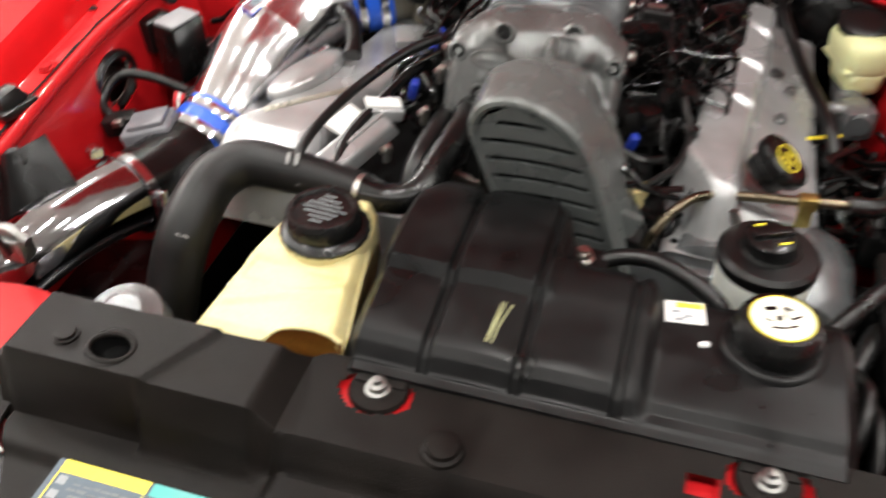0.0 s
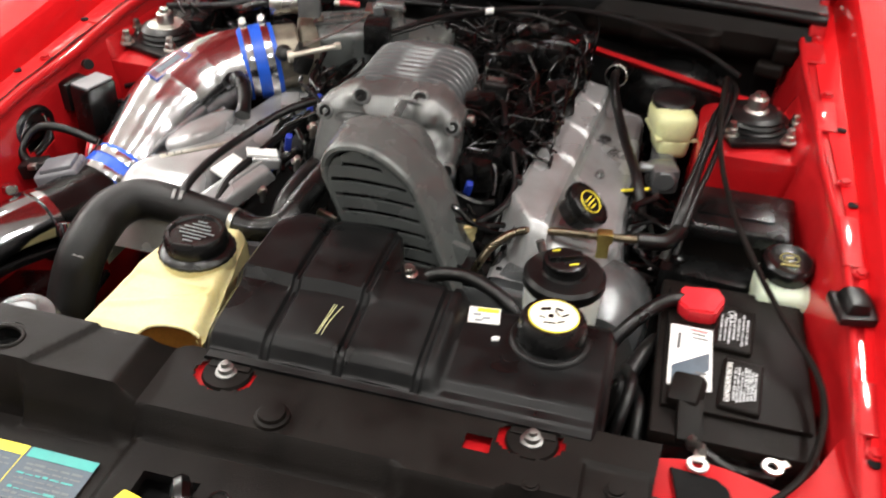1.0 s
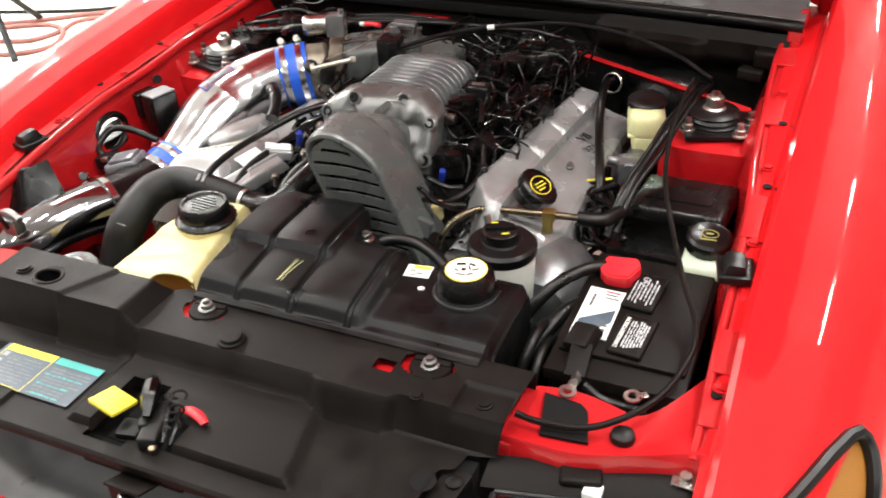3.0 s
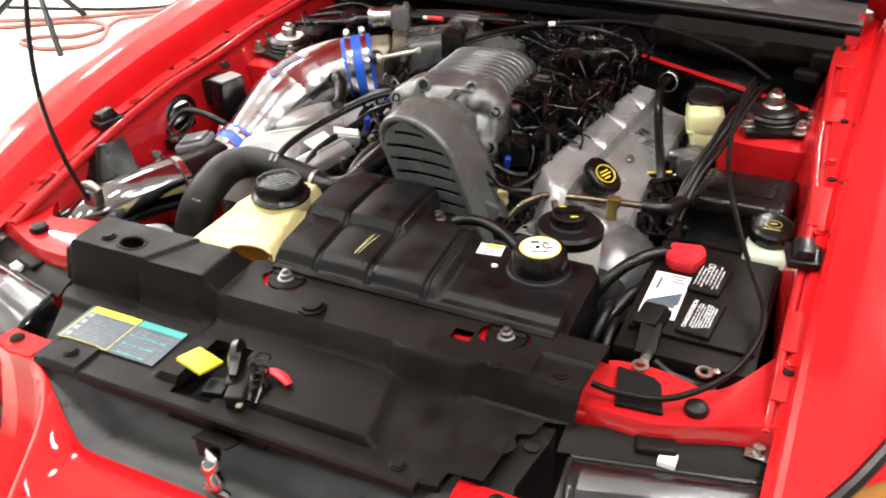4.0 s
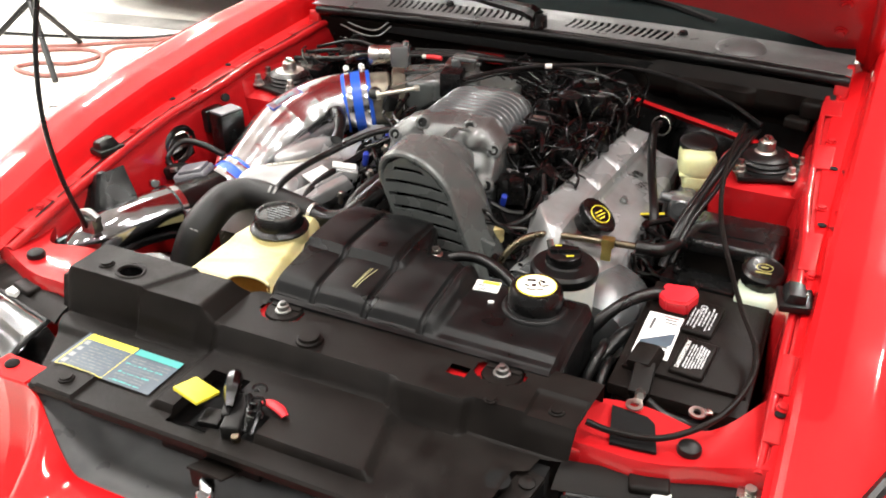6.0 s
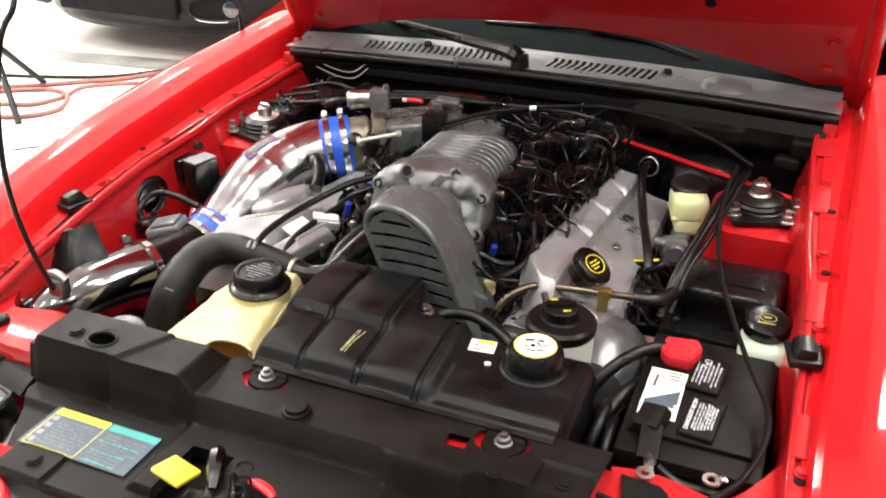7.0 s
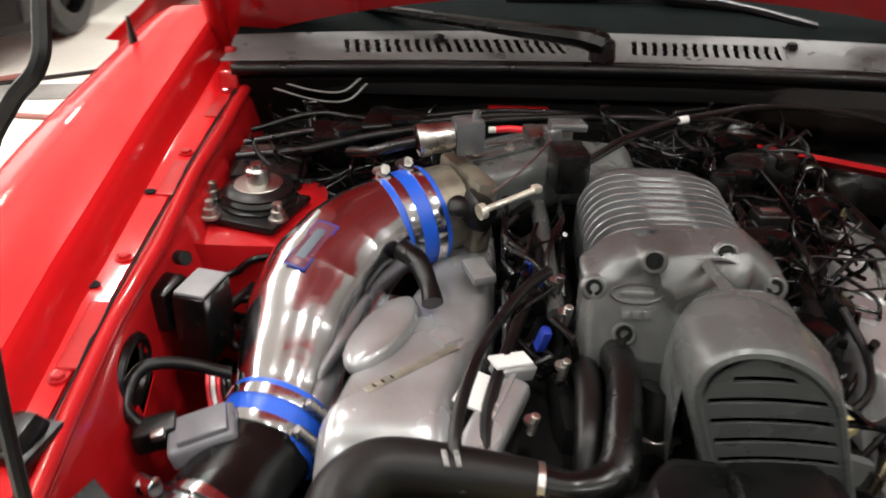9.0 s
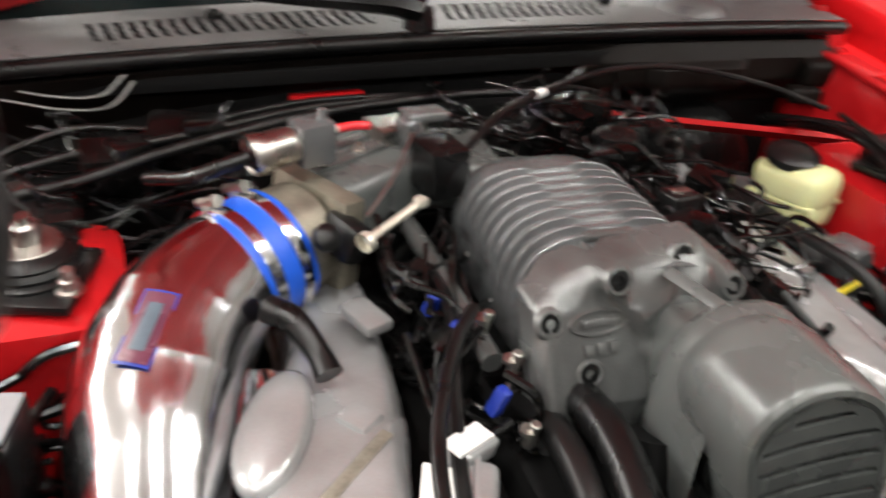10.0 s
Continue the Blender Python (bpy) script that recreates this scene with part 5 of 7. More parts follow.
def coupler(name, a, b, r, n_band, screw_dir):
    """A silicone sleeve from a to b with steel bands and their screws."""
    a, b = Vector(a), Vector(b)
    d = (b - a).normalized()
    L = (b - a).length
    t = thing(name, a, "bright blue silicone coupler with steel band clamps", "hose coupler", "blue couplers")
    m = fresh()
    lathe(m, [(r - 0.003, 0), (r + 0.004, 0.001), (r + 0.005, L * 0.5), (r + 0.004, L - 0.001), (r - 0.003, L)], a, d, 44)
    part("sleeve", m, M_blue, t)
    for i in range(n_band):
        h = L * (0.24 + 0.52 * i / max(1, n_band - 1))
        m = fresh()
        lathe(m, [(r + 0.004, -0.0065), (r + 0.0068, -0.0063), (r + 0.0072, 0), (r + 0.0068, 0.0063), (r + 0.004, 0.0065)], a + d * h, d, 44)
        band = part("band", m, M_chrome, t, "polished steel band")
        sd = Vector(screw_dir)
        sd = (sd - d * sd.dot(d)).normalized()
        p = a + d * h + sd * (r + 0.012)
        tn = d.cross(sd)
        m = fresh()
        cyl(m, p - tn * 0.014, p + tn * 0.016, 0.0055, n=12, edge=0.001)
        cyl(m, p + tn * 0.014, p + tn * 0.022, 0.007, n=6)
        box(m, p - sd * 0.005, (0.012, 0.012, 0.008), 0.002)
        part("screw", m, M_steel, band)
    return t


coupler("pipe_coupler", (-0.458, 0.838, 0.710), (-0.444, 0.895, 0.730), 0.053, 2, (0.75, -0.3, 0.55))
coupler("pipe_coupler", (-0.352, 1.147, 0.820), (-0.298, 1.180, 0.827), 0.060, 2, (-0.2, 0.4, 0.9))
# air meter
maf = thing("air_meter", (-0.47, 0.80, 0.65), "black air meter housing with a grey sensor box", "sensor")
bm = fresh()
cyl(bm, (-0.453, 0.85, 0.714), (-0.490, 0.722, 0.716), 0.0535, n=36, edge=0.003)
part("housing", bm, M_gloss, maf, "black tube housing")
bm = fresh()
box(bm, (-0.505, 0.815, 0.757), (0.070, 0.052, 0.026), 0.007, (0, -14, 16), seg=3)
box(bm, (-0.505, 0.813, 0.773), (0.052, 0.040, 0.008), 0.003, (0, -14, 16))
part("sensor", bm, mat("grey_sensor_plastic", (0.17, 0.17, 0.185), 0.28, vary=0.15, bump=0.06), maf, "dark grey sensor box")
bm = fresh()
box(bm, (-0.556, 0.822, 0.752), (0.045, 0.030, 0.026), 0.005, (0, -10, 14))
tube(bm, [(-0.57, 0.825, 0.755), (-0.592, 0.84, 0.77), (-0.585, 0.875, 0.79), (-0.55, 0.895, 0.785), (-0.50, 0.905, 0.765)], 0.007, 10, 6)
part("plug", bm, M_rubber, maf, "black plug and cable")
bm = fresh()
box(bm, (-0.548, 0.806, 0.764), (0.014, 0.012, 0.008), 0.002, (0, -10, 14))
part("clip", bm, M_steel, maf)
elbow = thing("intake_elbow", (-0.5, 0.65, 0.65), "polished aluminium intake elbow running to the wing", "pipe")
bm = fresh()
tube(bm, [(-0.488, 0.735, 0.718), (-0.503, 0.70, 0.722), (-0.519, 0.66, 0.723), (-0.536, 0.615, 0.720), (-0.556, 0.575, 0.708), (-0.580, 0.548, 0.684), (-0.60, 0.54, 0.65)], [0.052, 0.050, 0.048, 0.047, 0.046, 0.045, 0.044], 36, 8)
part("pipe", bm, M_elbow, elbow, "mirror polished aluminium tube", 60)
bm = fresh()
lathe(bm, [(0.052, -0.007), (0.0565, -0.006), (0.0565, 0.006), (0.052, 0.007)], (-0.490, 0.726, 0.718), (-0.3, -1, 0.06), 40)
cyl(bm, (-0.545, 0.742, 0.765), (-0.522, 0.722, 0.775), 0.008, n=10, edge=0.001)
cyl(bm, (-0.432, 0.712, 0.745), (-0.428, 0.706, 0.715), 0.006, n=10, edge=0.001)
box(bm, (-0.533, 0.732, 0.768), (0.02, 0.012, 0.014), 0.002)
part("band", bm, M_chrome, elbow, "bright band clamp with bolt")
shield = thing("heat_shield", (-0.58, 0.65, 0.7), "dark glossy folded heat shield behind the elbow", "heat shield")
bm = fresh()
tl, tr, br, bl = Vector((-0.601, 0.655, 0.806)), Vector((-0.556, 0.678, 0.822)), Vector((-0.505, 0.655, 0.760)), Vector((-0.604, 0.575, 0.705))
sheet(bm, span(0, 1, 10), span(0, 1, 12), lambda u, v: (tl * (1 - u) + tr * u) * (1 - v) + (bl * (1 - u) + br * u) * v + Vector((0, -0.016 * math.sin(math.pi * u) * (1 - 0.4 * v) + 0.008 * steps(u, 0.55, 0.62), 0)), 0.003)
part("plate", bm, M_gloss, shield)
bm = fresh()
box(bm, (-0.50, 0.64, 0.600), (0.19, 0.24, 0.012), 0.004, (0, -8, 8))
box(bm, (-0.585, 0.60, 0.68), (0.012, 0.16, 0.12), 0.004, (0, 8, 0))
part("base_plate", bm, M_gloss, shield, "dark tray below the elbow")
bm = fresh()
lathe(bm, [(0.016, -0.004), (0.016, 0.006), (0.011, 0.009), (0.006, 0.006), (0, 0.006)], (-0.580, 0.655, 0.800), (0.2, -0.8, 0.5), 18)
part("grommet", bm, M_rubber, shield)

# relay box on the wing
relay = thing("relay_box", (-0.545, 0.98, 0.75), "black plastic relay box with a grey lid on a bracket", "relay box")
bm = fresh()
box(bm, (-0.547, 0.985, 0.784), (0.042, 0.060, 0.085), 0.004, (0, 0, -14))
part("case", bm, M_gloss, relay)
bm = fresh()
box(bm, (-0.547, 0.985, 0.829), (0.037, 0.055, 0.004), 0.001, (0, 0, -14))
part("lid", bm, mat("matt_grey_label", (0.26, 0.26, 0.27), 0.5, vary=0.08), relay, "matt grey lid")
bm = fresh()
box(bm, (-0.59, 0.99, 0.80), (0.03, 0.05, 0.05), 0.006, (0, 0, -14))
cyl(bm, (-0.585, 1.03, 0.835), (-0.572, 1.02, 0.84), 0.009, n=12, edge=0.001)
part("bracket", bm, M_rubber, relay)
for i, (dx, mm) in enumerate(((0, M_redplastic), (0.006, M_label), (0.012, M_redplastic), (0.018, M_rubber), (0.024, M_rubber))):
    bm = fresh()
    tube(bm, [(-0.535 + dx, 0.935, 0.75), (-0.530 + dx, 0.912, 0.735), (-0.522 + dx, 0.895, 0.71)], 0.0028, 6, 4)
    part("lead", bm, mm, relay)

# ---- strut mounts ----
for s in (1, -1):
    sx = s * 0.525
    mount = thing("strut_mount", (sx, 1.195, 0.81), "black strut top mount with zinc nuts on the red tower", "strut mount", "strut mounts")
    bm = fresh()
    box(bm, (sx + s * 0.01, 1.185, 0.824), (0.125, 0.105, 0.010), 0.004, (0, 0, s * 18))
    part("plate", bm, M_rubber, mount)
    bm = fresh()
    lathe(bm, [(0.052, 0.0), (0.052, 0.006), (0.046, 0.009), (0.048, 0.013), (0.044, 0.018), (0.046, 0.022), (0.038, 0.028), (0, 0.028)], (sx, 1.195, 0.826), n=32)
    part("bearing", bm, M_rubber, mount)
    bm = fresh()
    wide = 0.022 if s > 0 else 0.034
    lathe(bm, [(wide, 0.0), (wide - 0.002, 0.003), (0.0155, 0.005), (0.0155, 0.022), (0.012, 0.025), (0.008, 0.025), (0.008, 0.031), (0, 0.031)], (sx, 1.197, 0.852), n=18)
    part("centre_nut", bm, M_steel, mount, "zinc centre nut")
    for bx, by in ((0.490, 1.145), (0.588, 1.200), (0.578, 1.147)):
        bm = fresh()
        lathe(bm, [(0.013, 0), (0.013, 0.003), (0.009, 0.004), (0.009, 0.013), (0.006, 0.014), (0.006, 0.024), (0, 0.025)], (s * bx, by, 0.828), n=12)
        part("stud_nut", bm, M_steel, mount)

# ---- engine ----
engine = thing("engine", (0, 1.1, 0.25), "aluminium twin-cam V8 engine with silver valve covers", "engine")
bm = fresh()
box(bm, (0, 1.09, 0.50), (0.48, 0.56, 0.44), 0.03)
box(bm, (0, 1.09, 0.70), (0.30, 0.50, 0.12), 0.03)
part("block", bm, M_dark, engine, "near-black engine block")
bm = fresh()
box(bm, (0.0, 0.805, 0.55), (0.56, 0.04, 0.32), 0.02)
lathe(bm, [(0.08, 0), (0.08, 0.03), (0.07, 0.035), (0, 0.035)], (0.235, 0.83, 0.655), (0, -1, 0.1), 32)
lathe(bm, [(0.095, 0), (0.095, 0.03), (0.085, 0.035), (0, 0.035)], (-0.235, 0.83, 0.64), (0, -1, 0.1), 32)
part("timing_cover", bm, M_cast, engine, "cast aluminium timing cover")


def vcover(s):
    b = fresh()
    # across the cover: share of the width and height
    prof = [(-0.06, 0.70), (-0.02, 0.745), (0.0, 0.788), (0.03, 0.798), (0.08, 0.801), (0.36, 0.794), (0.40, 0.789), (0.425, 0.770), (0.45, 0.765), (0.60, 0.755), (0.90, 0.745), (0.95, 0.739), (0.985, 0.724), (1.0, 0.70), (1.06, 0.66)]

    def f(y, v):
        k = v * 14
        i = min(13, int(k))
        q = k - i
        share = prof[i][0] + (prof[i + 1][0] - prof[i][0]) * q
        z = prof[i][1] + (prof[i + 1][1] - prof[i][1]) * q
        xi, xo = 0.176 + 0.14 * max(0, y - 0.9), 0.358
        yf = 0.822 + 0.055 * (1 - steps(share, 0.0, 0.30)) + 0.05 * steps(share, 0.75, 1.0)
        e = min(y - yf, 1.37 - y)
        z -= 0.075 * (1 - steps(e, -0.02, 0.040)) * max(0.0, (z - 0.66)) / 0.14
        for yn in (1.03, 1.13, 1.235, 1.33):
            d = y - yn + 0.11 * (share - 0.4)
            deep = min(1.0, max(0.0, (share - 0.06) / 0.30))
            wide = 0.003 + 0.015 * deep
            if share < 0.40 and 0 < d < wide:
                z -= 0.018 * deep * (1 - d / wide)
        return Vector((s * (xi + (xo - xi) * share), y, z))

    return sheet(b, span(0.80, 1.372, 300), [i / 112 for i in range(113)], f)


def left_cover():
    """A pillow-shaped cover with a stepped rear half."""
    b = fresh()

    def f(a, w):
        y = 0.735 + 0.63 * a
        cx = -0.322 + 0.068 * steps(y, 0.80, 1.15)
        half = 0.072 - 0.022 * steps(y, 0.95, 1.12)
        x = cx + half * math.copysign(min(1, abs(w)) ** 0.8, w)
        e = 1 - min(1, abs(w)) ** 6
        ends = 1 - (1 - min(1, a / 0.15)) ** 2.8 if a < 0.15 else 1 - (1 - min(1, (1 - a) / 0.08)) ** 2.6
        step = 1 - steps(y - 0.888 - 0.90 * (x + 0.306), -0.004, 0.004)
        z = 0.700 + (0.082 * e ** 0.5 + 0.018 * step * steps(1 - abs(w), 0.0, 0.10)) * ends
        return Vector((x, y, z if abs(w) <= 1 else 0.66))

    return sheet(b, span(0, 1, 150), [-1.2] + span(-1, 1, 56) + [1.2], f)


vc = {}
for s in (1, -1):
    vc[s] = part("valve_cover", vcover(s) if s > 0 else left_cover(), M_cover, engine, "silver satin valve cover", 42)
for bx, by, bz in ((0.253, 1.034, 0.779), (0.262, 1.134, 0.779), (0.270, 1.239, 0.779), (0.277, 1.334, 0.776), (0.300, 1.075, 0.757)):
    bm = fresh()
    lathe(bm, [(0.008, 0), (0.008, 0.003), (0.005, 0.005), (0.005, 0.009), (0, 0.009)], (bx, by, bz), (0.1, -0.2, 1), n=12)
    part("bolt", bm, M_castdark, vc[1])
words("lettering", "V8", 0.030, pose(0.294, 1.190, 0.7615, 0, 12, 0) @ pose(0, 0, 0, 0, 0, 72), M_rubber, vc[1])
words("lettering", "32V", 0.020, pose(0.315, 1.158, 0.7580, 0, 10, 0) @ pose(0, 0, 0, 0, 0, 72), M_rubber, vc[1])
# maker's plate and raised lid on the far-side cover
bm = fresh()
tmp = fresh()
bmesh.ops.create_uvsphere(tmp, u_segments=28, v_segments=14, radius=1.0)
for v in tmp.verts:
    v.co = Vector((v.co.x * 0.031, v.co.y * 0.070, max(-0.6, math.copysign(abs(v.co.z) ** 0.6, v.co.z)) * 0.016))
merge(bm, tmp, pose(-0.340, 0.962, 0.784, 4, -10, -24))
part("lid", bm, M_cover, vc[-1], "raised oval silver lid", 60)
bm = fresh()
box(bm, (-0.300, 0.881, 0.8002), (0.120, 0.011, 0.0014), 0.0004, (0, 0, 42))
part("plate", bm, mat("stained_foil", (0.33, 0.32, 0.26), 0.35, 0.5, vary=0.25, scale=60), vc[-1], "stained maker's plate")
for i, a in enumerate((-0.040, -0.029, -0.018)):
    bm = fresh()
    box(bm, (-0.307 + a * 0.75, 0.875 + a * 0.67, 0.8013), (0.0022, 0.005, 0.0008), 0, (0, 0, 42))
    part("print", bm, M_rubber, vc[-1])
bm = fresh()
box(bm, (-0.222, 0.815, 0.776), (0.046, 0.165, 0.030), 0.008, (7, 12, -20), taper=0.82, seg=3)
box(bm, (-0.196, 0.890, 0.796), (0.044, 0.028, 0.020), 0.005, (7, 12, 32), seg=3)
box(bm, (-0.208, 0.845, 0.794), (0.006, 0.070, 0.010), 0.003, (7, 12, -20))
part("coil_lug", bm, M_cover, engine, "bright machined coil lug")
# two white slabs stand in for ceiling light glaring off the lug's metal
bm = fresh()
box(bm, (-0.233, 0.848, 0.7985), (0.036, 0.048, 0.004), 0.001, (7, 12, -20))
part("tag", bm, M_label, engine, "white slab painting the highlight on the coil lug")
bm = fresh()
box(bm, (-0.199, 0.888, 0.8080), (0.046, 0.020, 0.004), 0.001, (7, 12, 32))
part("tag", bm, M_label, engine, "white slab painting the highlight on the coil lug")
bm = fresh()
box(bm, (-0.268, 0.962, 0.781), (0.032, 0.036, 0.012), 0.004, (0, 0, 38), taper=0.86)
part("pad", bm, M_cover, vc[-1], "bright raised pad")
bm = fresh()
box(bm, (-0.232, 1.075, 0.802), (0.03, 0.05, 0.012), 0.004, (0, 0, 20))
part("pad", bm, M_cover, vc[-1], "bright raised pad")
bm = fresh()
tube(bm, [(-0.225, 0.77, 0.775), (-0.222, 0.83, 0.795), (-0.195, 0.93, 0.81), (-0.165, 1.03, 0.825), (-0.155, 1.12, 0.82)], 0.007, 8, 6)
part("gasket_hose", bm, M_rubber, engine, "black line along the cover edge")
# oil filler
bm = fresh()
lathe(bm, [(0.026, -0.02), (0.027, -0.004), (0.034, 0.0), (0.0365, 0.006), (0.0365, 0.016), (0.034, 0.019), (0.030, 0.020), (0.029, 0.0185), (0, 0.0185)], (0.288, 0.905, 0.795), (0.62, 0.0, 0.78), 36, -0.03, 1)
oc = part("oil_cap", bm, M_gloss, vc[1], "black oil filler cap with yellow print")
ax = Vector((0.62, 0.0, 0.78)).normalized()
q = Matrix.Translation((0.288, 0.905, 0.795)) @ Vector((0, 0, 1)).rotation_difference(ax).to_matrix().to_4x4() @ pose(0, 0, 0, 0, 0, 75)
bm = fresh()
tube(bm, [q @ Vector((0.025 * math.cos(a), 0.017 * math.sin(a), 0.0190)) for a in span(0, 2 * math.pi, 24)], 0.0011, 6, 2)
part("ring_print", bm, M_yellow, oc)
for dx, dy, w in ((-0.008, 0.005, 0.010), (0.006, 0.005, 0.012), (0.0, -0.001, 0.030), (-0.003, -0.007, 0.018)):
    bm = fresh()
    box(bm, (dx, dy, 0.019), (w, 0.0024, 0.0008), 0)
    bmesh.ops.transform(bm, matrix=q, verts=bm.verts)
    part("print", bm, M_yellow, oc)
# dipstick
bm = fresh()
tube(bm, [(0.345, 1.04, 0.60), (0.348, 1.05, 0.68), (0.352, 1.06, 0.738)], 0.0045, 8)
dip = part("dipstick_tube", bm, M_steel, engine)
bm = fresh()
box(bm, (0.358, 1.062, 0.745), (0.055, 0.014, 0.006), 0.002, (0, -8, 12))
hd = part("handle", bm, M_rubber, dip, "black dipstick handle with yellow print")
bm = fresh()
box(bm, (0.358, 1.062, 0.7484), (0.046, 0.007, 0.0012), 0, (0, -8, 12))
part("print", bm, M_yellow, hd)

# ---- supercharger ----
sc = thing("supercharger", (-0.017, 1.08, 0.75), "ribbed grey cast supercharger", "supercharger")
SX = -0.017


def case(y, a):
    c, sn = math.cos(a), math.sin(a)
    p = 0.52
    hx, hz = 0.090, 0.112
    rib = 0.0
    if 1.004 < y < 1.160:
        ph = ((y - 1.004) / 0.01734) % 1.0
        crown = steps(sn, 0.15, 0.45)
        rib = 0.0072 * steps(ph, 0.26, 0.40) * (1 - steps(ph, 0.60, 0.74)) * crown
        # the ribs sink into a flat pad along the middle
        rib *= 1 - 0.5 * (1 - steps(abs(c), 0.04, 0.10))
    back = steps(y, 1.165, 1.255)
    k = 1 - 0.30 * back ** 1.5
    return Vector((SX + math.copysign(abs(c) ** p, c) * (hx * k + rib), y, 0.785 + (abs(sn) ** p * (hz + rib) * (1 - 0.34 * back ** 1.5) if sn > 0 else -0.06)))


bm = fresh()
ys = sorted(set(span(0.955, 1.004, 4) + span(1.004, 1.160, 144) + span(1.160, 1.262, 16)))
sheet(bm, ys, span(0.0, math.pi, 110), case)
sheet(bm, [1.262, 1.265], span(0, math.pi, 48), lambda y, a: case(1.262, a) if y < 1.263 else Vector((SX, 1.265, 0.81)))
part("case", bm, M_cast, sc, "ribbed cast aluminium case", 30)
bm = fresh()


def plate(r, a):
    c, sn = math.cos(a), math.sin(a)
    bumps = sum(0.007 * math.exp(-((a - b) / 0.14) ** 2) for b in (0.55, 1.30, 1.69, 2.51))
    return Vector((SX + r * math.copysign(abs(c) ** 0.42, c) * (0.110 + bumps), 0.0, 0.785 + r * math.copysign(abs(sn) ** 0.5, sn) * (0.119 + bumps * 0.5)))


def relief(x, z, r):
    """How far the casting stands proud of its face: a rim, a spine, pads and hollows."""
    h = 0.002 * math.exp(-((r - 0.90) / 0.05) ** 2)
    for px, pz, w, k in ((-0.001, 0.879, 0.013, 0.010), (0.040, 0.879, 0.014, 0.010), (0.046, 0.842, 0.014, 0.010), (0.070, 0.812, 0.013, 0.009)):
        h += k * math.exp(-(((x - px) ** 2 + (z - pz) ** 2) / w ** 2) ** 2)
    h += 0.020 * math.exp(-((x + 0.057 - 0.69 * (0.905 - z)) / 0.009) ** 2) * steps(z, 0.80, 0.85)
    # sunken panels either side of the spine
    for px, pz, w in ((-0.022, 0.900, 0.014), (0.020, 0.905, 0.012), (0.060, 0.852, 0.014), (-0.095, 0.892, 0.012)):
        h -= 0.005 * math.exp(-(((x - px) ** 2 + (z - pz) ** 2) / w ** 2) ** 2)
    h -= 0.006 * math.exp(-(((x + 0.066) / 0.030) ** 2 + ((z - 0.80) / 0.03) ** 2))
    return h


def plate_y(x, z, r=0.5):
    """The face leans back towards its crown."""
    return 0.945 + 0.55 * (max(z, 0.80) - 0.885) + 0.14 * max(0.0, x + 0.05) - relief(x, z, r)


def plate_at(r, a):
    q = plate(min(r, 1), a)
    return q + Vector((0, plate_y(q.x, q.z, r) + 0.012 * steps(r, 0.93, 1.0) ** 2 + (0.03 if r > 1 else 0), 0))


sheet(bm, span(0.0, 0.9, 44) + [0.92, 0.94, 0.96, 0.98, 1.0, 1.001], span(0, 2 * math.pi, 150), plate_at)
fp = part("front_plate", bm, M_castdark, sc, "grey cast front plate", 50)
for bx, bz in ((-0.113, 0.871), (-0.055, 0.905), (0.027, 0.899), (0.080, 0.867), (-0.080, 0.828), (0.082, 0.812)):
    bm = fresh()
    by = plate_y(bx, bz) - 0.0030
    lathe(bm, [(0.0150, -0.004), (0.0120, -0.0004), (0.0098, 0.0), (0.0090, -0.001), (0.0088, -0.004), (0, -0.004)], (bx, by, bz), (0, -1, 0.5), 20)
    boss = part("bolt_boss", bm, M_castdark, fp)
    bm = fresh()
    lathe(bm, [(0.0087, -0.003), (0.0083, -0.0008), (0.0045, -0.0008), (0.0045, -0.003), (0, -0.003)], (bx, by, bz), (0, -1, 0.5), 14)
    part("socket_bolt", bm, M_gloss, boss, "black socket bolt")
# plain oval badge cast into the plate
bm = fresh()
tube(bm, [Vector((-0.068 + 0.027 * math.cos(a), plate_y(-0.068, 0.866 + 0.009 * math.sin(a)) - 0.001, 0.866 + 0.009 * math.sin(a))) for a in span(0, 2 * math.pi, 20)], 0.0018, 6, 2)
box(bm, (-0.068, plate_y(-0.068, 0.866) - 0.001, 0.866), (0.034, 0.004, 0.006), 0.001, (-29, 0, 0))
for i in range(3):
    box(bm, (-0.080 + 0.012 * i, plate_y(-0.072, 0.846) - 0.001, 0.846), (0.009, 0.004, 0.010), 0.001, (-29, 0, 0))
part("cast_badge", bm, M_castdark, fp, "raised oval casting mark")
bm = fresh()
for x in (-0.052, 0.006):
    sheet(bm, span(0, 1, 8), span(-1, 1, 6), lambda u, v: Vector((x + 0.006 * v * (1 - 0.5 * u), 0.975 + 0.050 * u, 0.893 + 0.011 * (1 - 0.5 * u) * (1 - v * v))), 0.0)
box(bm, (-0.023, 1.013, 0.901), (0.050, 0.012, 0.006), 0.0025)
part("web", bm, M_castdark, sc)
for y in (1.02, 1.12, 1.17):
    bm = fresh()
    cyl(bm, (SX + 0.088, y, 0.845), (SX + 0.118, y, 0.848), 0.010, n=14, edge=0.002)
    part("port", bm, M_steel, sc)
# snout
bm = fresh()


def snout(u, a):
    c, sn = math.cos(a), math.sin(a)
    p = 0.7
    cx = 0.016 + 0.003 * u
    big = steps(u, 0.30, 0.55)
    return Vector((cx + math.copysign(abs(c) ** p, c) * (0.040 + 0.026 * big), 0.952 - 0.150 * u, 0.80 + math.copysign(abs(sn) ** p, sn) * (0.070 + 0.046 * big)))


